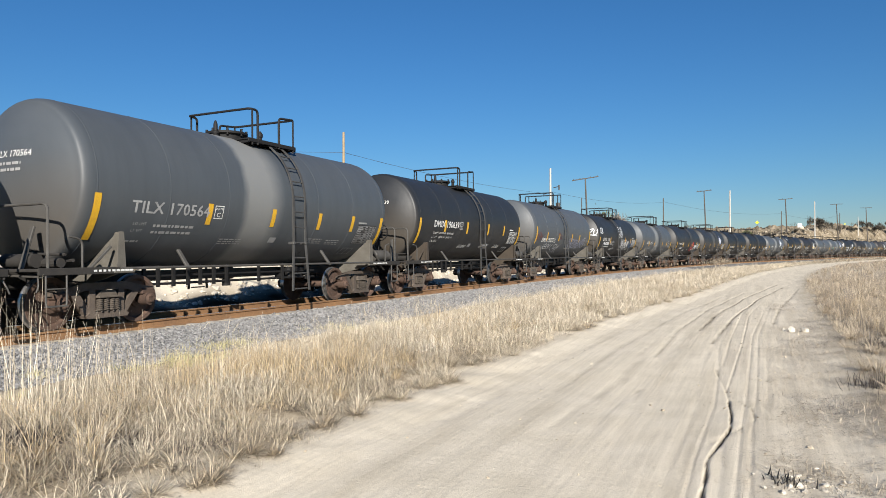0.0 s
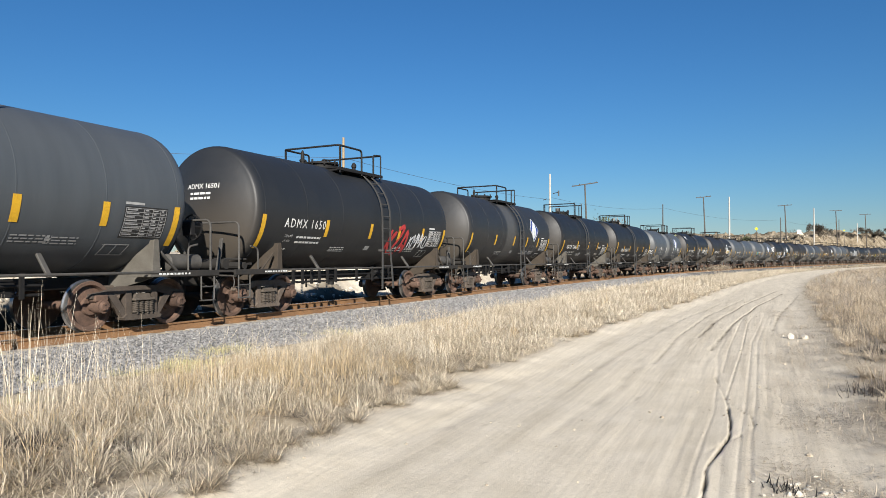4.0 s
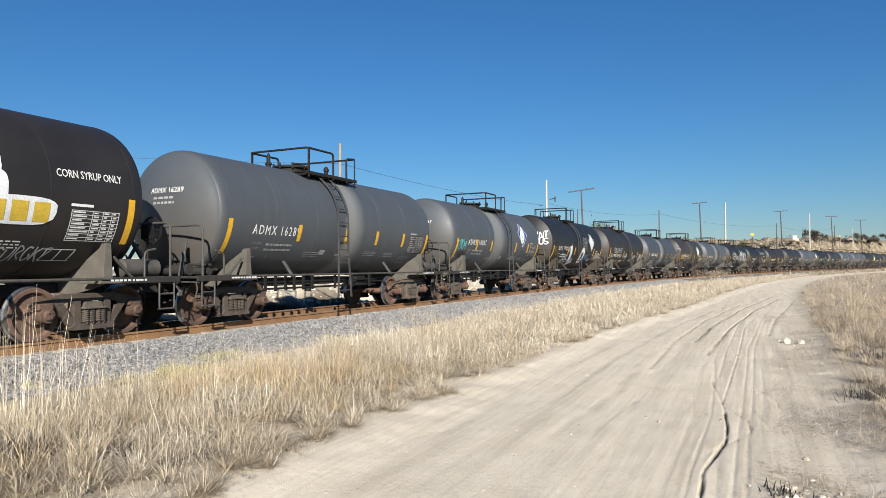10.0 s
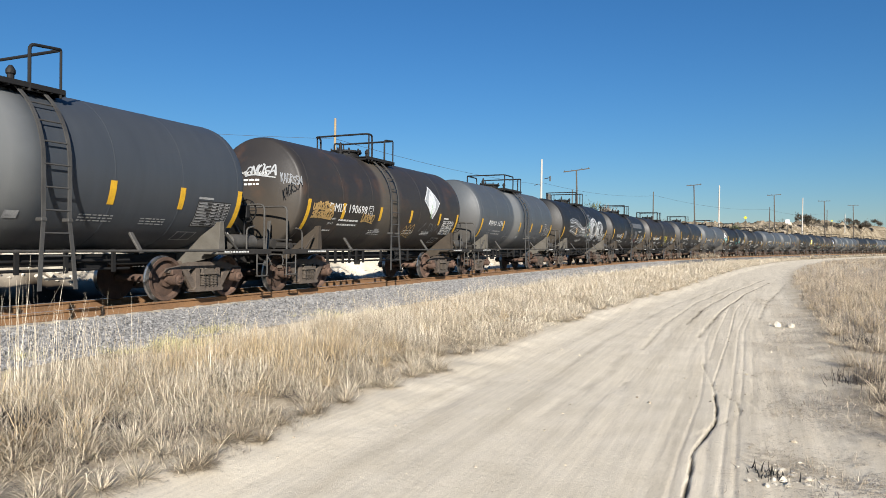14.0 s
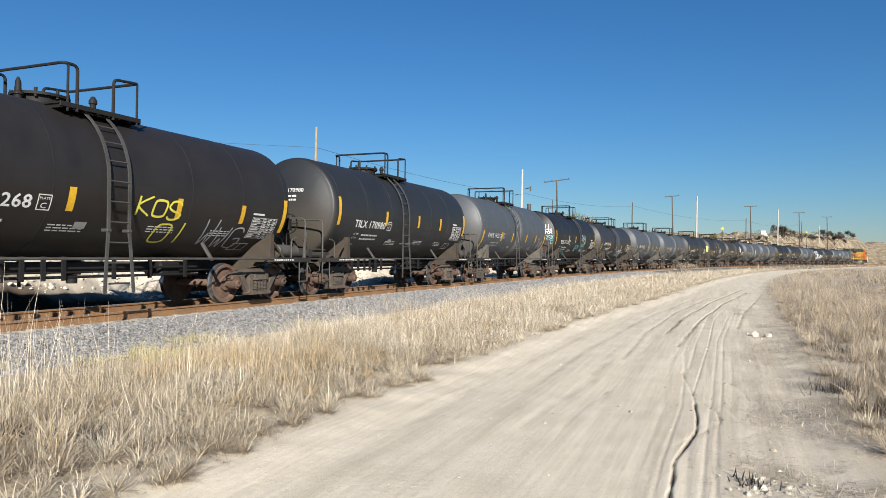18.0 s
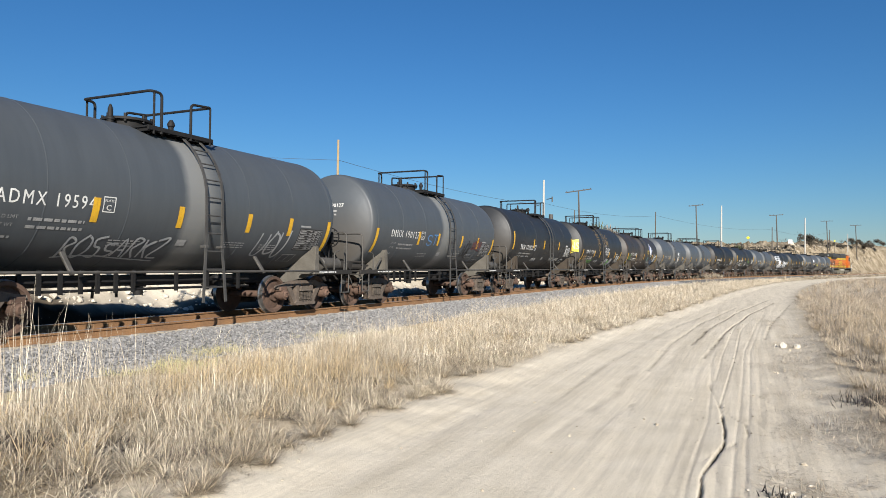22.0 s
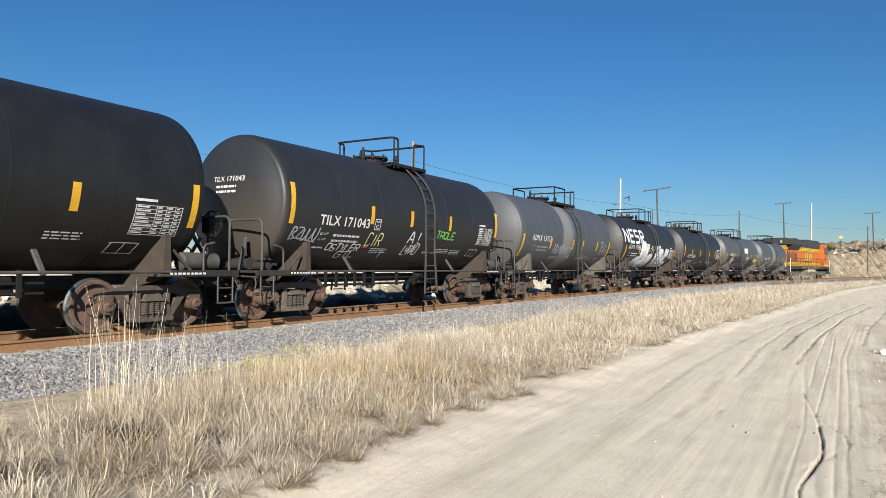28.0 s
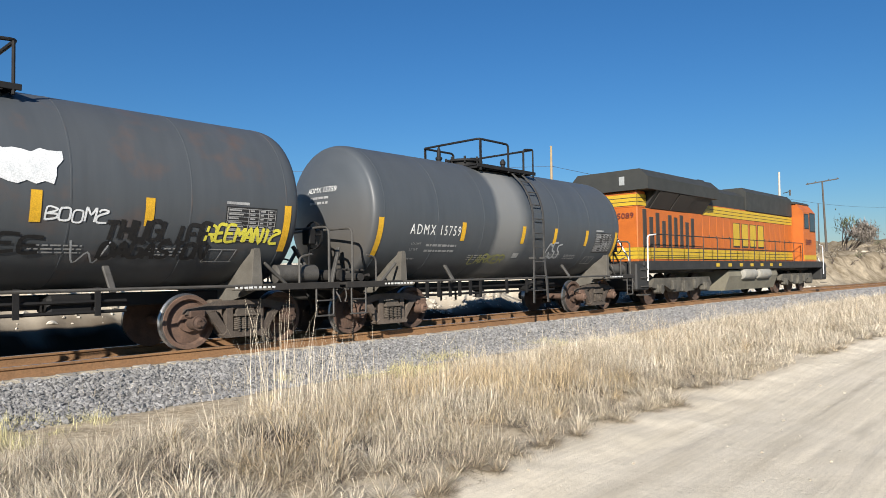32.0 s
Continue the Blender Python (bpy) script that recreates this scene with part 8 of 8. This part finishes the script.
grass_field("grass_litter", "dark dead stems beside the ruts", rng_g, 3, 18, 12.15, 15.0, 34000, 0.10, 0.0055, (80, 40), TWIG_GREY, 2, keep=-0.15, seed=44, per=14, size=0.14, anywhere=True)
grass_field("grass_litter", "fine dead litter on the road's edge", rng_g, 3, 13, 11.9, 14.2, 36000, 0.11, 0.0045, (82, 50), STRAW_BROWN, 2, keep=-0.35, seed=45, per=8, size=0.14, anywhere=True, gaps=-0.5)
grass_field("dry_grass", "dry grass on the bank's crest", rng_g, 20, 240, -30, -9, 26000, 0.6, 0.10, (14, 24), STRAW_GREY, 1, keep=-0.1, seed=37, scale=0.15)


def hero_stalks(name, label, rng, x0, y0, count, spread, height, material, width=0.007, stand=(10, 15), segs=5):
    base = np.stack([x0 + rng.normal(0, spread, count), y0 + rng.normal(0, spread, count), np.zeros(count)], -1)
    base[:, 2] = ground_z(base[:, 0], base[:, 1]) - 0.02
    co, quads = ribbons(base, height * rng.uniform(0.5, 1.1, count), rng.uniform(0, 6.28, count), np.abs(rng.normal(0, radians(stand[0]), count)),
                        rng.normal(0, radians(stand[1]), count), np.full(count, width), segs, rng)
    return tagged(new(name, array_mesh(name, co, quads, material)), label, "grass", kind="stuff")


hero_stalks("tall_stalks", "tuft of tall pale grass stalks", rng_g, -7.0, 4.6, 60, 0.16, 1.35, STRAW, 0.006)
hero_stalks("tall_stalks", "tuft of tall pale grass stalks", rng_g, -6.8, 5.2, 120, 0.35, 1.0, STRAW, 0.0055)
for x, y, n in ((-5.43, 6.63, 900), (-4.9, 7.6, 500), (-5.9, 6.0, 400)):
    hero_stalks("russet_tussock", "reddish dry grass tussock in the verge", rng_g, x, y, n, 0.26, 0.55, RUSSET, 0.006, (28, 50))
hero_stalks("dead_weed", "small dark dead weed at the roadside", rng_g, 0.16, 5.30, 90, 0.07, 0.10, WEED_DARK, 0.014, (75, 40), 3)


def tufts(name, label, rng, s0, s1, lat0, lat1, count, blades, height, width, material, segs=5, splay=38, seed=71):
    """Rounded tussocks: blades fan out from a tight root and arch over."""
    cl, cs = rng.uniform(lat0, lat1, count), rng.uniform(s0, s1, count)
    cx, cy = place_from_track(cl, cs)
    left, right = road_edges(cs)
    clear = np.ones(count, bool)
    for hx, hy, wx, wy in HOLLOWS:
        clear &= np.hypot((cx - hx) / (wx + 0.1), (cy - hy) / (wy + 0.1)) > 1
    clear &= np.hypot((cx + 4.25) / 0.6, (cy - 5.2) / 0.35) > 1
    clear &= (cl < left - 0.12 + 0.2 * soft_noise(cx, cy, 0.9, 5)) | (cl > right + 0.15)
    clear &= soft_noise(cx, cy, 0.7, seed) > -0.35
    clear &= (cs > 6.5) | (cl > 5.2)
    cx, cy, cl, left, right = (q[clear] for q in (cx, cy, cl, left, right))
    m = len(cx)
    inside = np.where(cl < 11, left - cl, cl - right)
    size = rng.uniform(0.6, 1.25, m) * np.clip(0.55 + 0.35 * inside, 0.55, 1.1)
    pick = np.repeat(np.arange(m), blades)
    n = len(pick)
    way = rng.uniform(0, 2 * np.pi, n)
    root = rng.gamma(1.4, 0.03, n) * size[pick]
    lean = rng.normal(0, 0.35, (m, 2))
    x, y = cx[pick] + root * np.cos(way), cy[pick] + root * np.sin(way)
    tilt = np.abs(rng.normal(radians(splay), radians(20), n)) + 0.25 * (lean[pick, 0] * np.cos(way) + lean[pick, 1] * np.sin(way))
    co, quads = ribbons(np.stack([x, y, ground_z(x, y) - 0.015], -1), height * size[pick] * rng.uniform(0.45, 1.15, n), way + rng.normal(0, 0.25, n), tilt,
                        rng.normal(radians(75), radians(40), n), width * rng.uniform(0.7, 1.3, n), segs, rng, ground_z(x, y), 0.7)
    return tagged(new(name, array_mesh(name, co, quads, material)), label, "grass", kind="stuff")


TUFT = "rounded tussocks of arching dead grass in the verge"
tufts("grass_tufts", TUFT, rng_g, 0.5, 12, 4.9, 8.4, 300, 190, 0.36, 0.0052, STRAW_GREY, seed=71)
tufts("grass_tufts", TUFT, rng_g, 0.5, 12, 4.9, 8.3, 200, 170, 0.38, 0.0050, STRAW, seed=72)
tufts("grass_tufts", TUFT, rng_g, 3, 14, 5.2, 7.8, 90, 180, 0.36, 0.0062, RUSSET, seed=73)
tufts("grass_tufts", TUFT, rng_g, 12, 32, 4.4, 9.4, 620, 80, 0.42, 0.011, STRAW, 4, seed=74)
tufts("grass_tufts", TUFT, rng_g, 12, 32, 4.6, 9.2, 260, 80, 0.40, 0.011, STRAW_BROWN, 4, seed=75)
tufts("grass_tufts", TUFT, rng_g, 32, 75, 4.4, 9.6, 800, 34, 0.42, 0.024, STRAW, 3, seed=76)
tufts("field_tufts", "rounded brown tussocks beside the road", rng_g, 5, 30, 13.0, 18, 420, 110, 0.46, 0.0065, STRAW_BROWN, 4, 34, seed=77)
for x, y, n in ((-5.70, 3.75, 520), (-5.45, 3.72, 520), (-5.2, 3.6, 420), (-5.3, 3.45, 300), (-4.75, 4.0, 200), (-5.1, 2.6, 400), (-5.6, 6.74, 420), (-5.45, 6.68, 260), (-4.98, 7.36, 380), (-4.62, 7.48, 260), (-5.75, 4.8, 240), (1.25, 9.2, 260), (1.5, 8.2, 260), (2.0, 10.5, 300), (1.75, 13.0, 300)):
    hero_stalks("dark_tussock", "dark tangled dead tussock in the verge", rng_g, x, y, n, 0.14, 0.20, TWIG_DARK, 0.008, (60, 70))
for x, y, n in ((-5.45, 3.62, 70), (-5.2, 3.48, 60), (-5.5, 6.6, 50), (-4.8, 7.2, 50), (-5.7, 4.6, 80), (-6.3, 5.2, 90)):
    hero_stalks("fallen_stalks", "long pale blades fallen over a tussock", rng_g, x, y, n, 0.20, 0.50, STRAW_GREY, 0.007, (58, 60), 6)


# ---- shrubs and trees on the bank ----
def build_shrub(name, x, y, height, spread, leaves, material, label, seed, category="tree", base_drop=0.1, twig_r=0.05):
    rng = random.Random(seed)
    nrng = np.random.RandomState(seed)
    z = float(ground_z(x, y)) - base_drop
    tree = tagged(new(name), label, category)
    tree.matrix_basis = pose(x, y, z)
    trunk = Geo()
    tips = []

    def limb(a, way, length, r, depth):
        b = a + way * length
        mid = a.lerp(b, 0.5) + Vector((rng.uniform(-1, 1), rng.uniform(-1, 1), 0)) * length * 0.08
        trunk.rod(a, mid, r, 5, r * 0.8)
        trunk.rod(mid, b, r * 0.8, 5, r * 0.55)
        if depth == 0:
            tips.append(b)
            return
        for _ in range(rng.randrange(2, 4)):
            w = (way + Vector((rng.uniform(-1, 1), rng.uniform(-1, 1), rng.uniform(-0.25, 0.6))) * 0.85).normalized()
            limb(b, w, length * rng.uniform(0.55, 0.8), r * 0.55, depth - 1)
    for _ in range(rng.randrange(3, 5)):
        w = Vector((rng.uniform(-1, 1) * spread / height, rng.uniform(-1, 1) * spread / height, 1)).normalized()
        limb(Vector((rng.uniform(-0.1, 0.1), rng.uniform(-0.1, 0.1), 0)), w, height * 0.36, twig_r * height / 2, 3)
    part("trunk", trunk, TWIG, tree, "bare twisted stems")
    pick = nrng.randint(0, len(tips), leaves)
    base = np.array([tips[i][:] for i in pick]) + nrng.normal(0, 0.12 * height / 2, (leaves, 3))
    co, quads = ribbons(base, nrng.uniform(0.08, 0.22, leaves) * height / 2, nrng.uniform(0, 6.28, leaves), nrng.uniform(0, 2.2, leaves), np.zeros(leaves), np.full(leaves, 0.05 * height / 2), 1, nrng)
    crown = new("crown", array_mesh("crown", co, quads, material))
    crown.parent = tree
    return tree


build_shrub("mesquite_tree", -22.5, 110, 5.8, 8.5, 5000, TWIG_GREY, "bare grey mesquite tree on the bank", 1, twig_r=0.035)
build_shrub("green_bush", -22.9, 112, 6.3, 1.0, 350, LEAF, "dull green bush behind the bare tree", 2)
for i, (x, y, h, sp, m) in enumerate(((-12.9, 134, 4.3, 4.5, SCRUB), (14.2, 215, 4.2, 3.8, SCRUB), (17.9, 225, 3.8, 3.2, SCRUB), (31.8, 264, 4.2, 4.0, SCRUB), (37.2, 278, 4.8, 4.4, SCRUB), (43.0, 293, 4.6, 4.2, SCRUB),
                                      (-3, 160, 2.2, 3.0, LEAF_DRY), (3.1, 179, 2.0, 3.0, SCRUB), (-1.5, 166, 2.6, 3.0, LEAF), (23.5, 241, 2.5, 3, SCRUB), (28.0, 256, 2.5, 3, SCRUB), (9.9, 201, 2, 2.5, SCRUB))):
    build_shrub("shrub", x, y, h, sp, 3200, m, "dusty grey-brown shrub on the tan bank", 10 + i, "shrub", twig_r=0.028)
rng_s = random.Random(77)
for i in range(26):
    s = rng_s.uniform(50, 235)
    lat = -rng_s.uniform(8, 16)
    x, y = place_from_track(np.array([lat]), np.array([s]))
    build_shrub("shrub", float(x[0]), float(y[0]), rng_s.uniform(0.8, 1.8), 1.2, 350, rng_s.choice((LEAF, LEAF_DRY, LEAF_DRY)), "small dusty shrub on the eroded bank", 100 + i, "shrub")
for i in range(46):
    s = rng_s.uniform(62, 135)
    lat = -rng_s.uniform(7, 22)
    x, y = place_from_track(np.array([lat]), np.array([s]))
    build_shrub("shrub", float(x[0]), float(y[0]), rng_s.uniform(0.7, 1.5), 1.4, 300, rng_s.choice((TWIG_GREY, STRAW_BROWN, LEAF_DRY)), "grey-brown scrub on the eroded bank", 300 + i, "shrub")
for i in range(70):
    s = rng_s.uniform(105, 290)
    x, y = place_from_track(np.array([-rng_s.uniform(7.5, 17)]), np.array([s]))
    build_shrub("shrub", float(x[0]), float(y[0]), rng_s.uniform(0.8, 2.0), 1.6, 240, rng_s.choice((SCRUB, SCRUB, LEAF_DRY)), "dark scrub on the craggy bank", 500 + i, "shrub", twig_r=0.03)
for s, lat in ((58, 6.5), (60, 7.0), (66, 5.8)):
    x, y = place_from_track(np.array([lat]), np.array([float(s)]))
    build_shrub("weed_bush", float(x[0]), float(y[0]), 1.3, 1.0, 700, STRAW_GREY, "dry twiggy weed beside the track", 200 + s, "shrub", twig_r=0.012)


# ---- road signs far off ----
def build_sign(x, y, z, w, h, material, turn, label):
    post = thing("road_sign", Geo().rod((0, 0, -1.0), (0, 0, z - float(ground_z(x, y))), 0.05, 8), POLE_GREY, label, "sign", at=pose(x, y, float(ground_z(x, y))))
    part("sign_plate", Geo().box((0, -0.06, z - float(ground_z(x, y))), (w, 0.03, h), 0.01, Matrix.Rotation(radians(turn), 3, "Y")), material, post)


build_sign(0.11, 169.9, 6.72 + CAM_H + 0.2, 0.58, 0.58, SIGN_YELLOW, 45, "yellow diamond warning sign")
build_sign(9.5, 186.0, 7.8, 0.95, 0.95, SIGN_WHITE, 0, "small white road sign")
build_sign(21.0, 206.0, 8.6, 0.36, 0.36, SIGN_YELLOW, 45, "yellow diamond warning sign")

# ---- stones: the ballast's near shoulder, rocks by the road, pale rubble under the bank ----
ICO_V = np.array([(0, 0, 1)] + [(0.894 * math.cos(a * 1.2566), 0.894 * math.sin(a * 1.2566), 0.447) for a in range(5)]
                 + [(0.894 * math.cos(a * 1.2566 + 0.628), 0.894 * math.sin(a * 1.2566 + 0.628), -0.447) for a in range(5)] + [(0, 0, -1)])
ICO_F = np.array([(0, 1 + i, 1 + (i + 1) % 5) for i in range(5)] + [(1 + i, 6 + i, 1 + (i + 1) % 5) for i in range(5)]
                 + [(1 + (i + 1) % 5, 6 + i, 6 + (i + 1) % 5) for i in range(5)] + [(6 + i, 11, 6 + (i + 1) % 5) for i in range(5)])


def stones(name, label, category, rng, x, y, size, material, sink=0.35):
    n = len(x)
    z = ground_z(x, y)
    v = ICO_V[None] * rng.uniform(0.65, 1.35, (n, 12, 1)) * size[:, None, None] * rng.uniform(0.6, 1.2, (n, 1, 3))
    a = rng.uniform(0, 6.28, n)
    c, s = np.cos(a)[:, None], np.sin(a)[:, None]
    vx, vy = v[..., 0] * c - v[..., 1] * s, v[..., 0] * s + v[..., 1] * c
    co = np.stack([vx + x[:, None], vy + y[:, None], v[..., 2] * 0.75 + (z + size * (0.5 - sink))[:, None]], -1)
    faces = (ICO_F[None] + (np.arange(n) * 12)[:, None, None]).reshape(-1, 3)
    return tagged(new(name, array_mesh(name, co.reshape(-1, 3), faces, material)), label, category, kind="stuff")


def scatter(rng, s0, s1, lat0, lat1, n):
    return place_from_track(rng.uniform(lat0, lat1, n), rng.uniform(s0, s1, n))


rng_b = np.random.RandomState(8)
BED = "grey crushed stone ballast beside the rail"
for s0, s1, n, size in ((-1, 12, 15000, 0.029), (12, 30, 12000, 0.036), (30, 70, 8000, 0.052)):
    k = rng_b.uniform(0, 1, n)
    x, y = place_from_track(np.where(rng_b.uniform(0, 1, n) < 0.06, 0.95, 1.22) + 2.2 * k ** 0.8, rng_b.uniform(s0, s1, n))
    stones("ballast", BED, "ballast", rng_b, x, y, size * rng_b.uniform(0.6, 1.4, n), BALLAST)
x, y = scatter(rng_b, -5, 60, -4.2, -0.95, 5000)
stones("ballast", "dark ballast between and behind the rails, train's shade in its colour", "ballast", rng_b, x, y, 0.045 * rng_b.uniform(0.6, 1.4, 5000), BALLAST_DARK)
x, y = scatter(rng_b, -6, 60, -8.8, -5.3, 6000)
stones("bank_rubble", "pale rubble on the near bank", "rocks", rng_b, x, y, np.minimum(0.045 * rng_b.gamma(1.4, 0.8, 6000), 0.13), LIMESTONE)
x, y = scatter(rng_b, 90, 240, -22, -8.0, 1500)
stones("bank_rubble", "tan rubble on the far bank", "rocks", rng_b, x, y, 0.14 * rng_b.gamma(1.4, 0.8, 1500), ROCK_TAN)
x, y = scatter(rng_b, 3, 30, 8.4, 13.6, 1500)
stones("pebbles", "small pale pebbles on the dirt road", "pebbles", rng_b, x, y, 0.004 * rng_b.gamma(1.5, 0.9, 1500), ROCK_TAN)
x = 0.32 + rng_b.normal(0, 0.15, 90)
y = 5.3 + rng_b.normal(0, 0.16, 90)
stones("gravel_spill", "pile of broken pale gravel at the roadside", "gravel", rng_b, x, y, 0.008 * rng_b.gamma(1.8, 0.7, 90), LIMESTONE)
for i, (x, y, r) in enumerate(((0.60, 15.35, 0.075), (0.85, 15.3, 0.08), (0.47, 15.5, 0.035))):
    g = Geo()
    rr = random.Random(i)
    g.add([Vector(q) * r * rr.uniform(0.7, 1.25) for q in ICO_V.tolist()], ICO_F.tolist())
    thing("roadside_rock", g, LIMESTONE, "pale broken rock lying beside the ruts", "rock", "roadside rocks", smooth=0, at=pose(x, y, float(ground_z(x, y)) + r * 0.4, 0, 0, 60 * i))

# ---- ties: near ones apart, the rest joined ----
tie_me = Geo().box((0, 0, -0.243), (2.55, 0.24, 0.17), 0.02).mesh("tie", CONCRETE, 30)
for i in range(110):
    x, y, th = track_at(-4 + i * 0.55)
    part("tie", tie_me, CONCRETE, track, at=pose(x, y, 0, 0, 0, -math.degrees(th)))
g = Geo()
for i in range(420):
    x, y, th = track_at(56.5 + i * 0.6)
    g.box((x, y, -0.26), (2.55, 0.24, 0.17), 0, Matrix.Rotation(-th, 3, "Z"))
part("far_ties", g, CONCRETE, track, smooth=0)["kind"] = "stuff"


# ---- everything that moves ----
# cars that stand a little off the even spacing
SHIFT = {38: 0.27, 39: 0.60}

TIMES = [i * 0.5 for i in range(65)]


def car_pose(s, half=TRUCKS):
    xa, ya, _ = track_at(s - half)
    xb, yb, _ = track_at(s + half)
    return pose((xa + xb) / 2, (ya + yb) / 2, 0, 0, 0, -math.degrees(math.atan2(xb - xa, yb - ya)))


def motions():
    for index, car in tank_cars.items():
        walk(car, [(t, car_pose(train_place(t) + index * CAR_PITCH + SHIFT.get(index, 0.0))) for t in TIMES])
    end = 39 * CAR_PITCH + CAR_PITCH / 2 + 0.05 + SHIFT.get(39, 0.0)

    def loco_pose(t):
        s = train_place(t) + end
        xa, ya, _ = track_at(s + 4.3 * LOCO_FIT)
        xb, yb, _ = track_at(s + 18.0 * LOCO_FIT)
        a = math.atan2(xb - xa, yb - ya)
        return pose(xa - 4.3 * LOCO_FIT * math.sin(a), ya - 4.3 * LOCO_FIT * math.cos(a), 0, 0, 0, -math.degrees(a))
    walk(loco, [(t, loco_pose(t)) for t in TIMES])
    every = [i / FPS for i in range(32 * FPS + 1)]
    turns = [math.degrees((train_place(t) - train_place(0)) / 0.457) for t in every]
    for car in tank_cars.values():
        for ob in car.children_recursive:
            if ob.name.startswith("wheelset"):
                x, y, z = ob.location
                walk(ob, [(t, pose(x, y, z, a)) for t, a in zip(every, turns)])
    slow = [math.degrees((train_place(t) - train_place(0)) / 0.53) for t in every]
    for ob, y in LOCO_WHEELS:
        walk(ob, [(t, pose(0, y * LOCO_FIT, 0.53, a)) for t, a in zip(every, slow)])


motions()
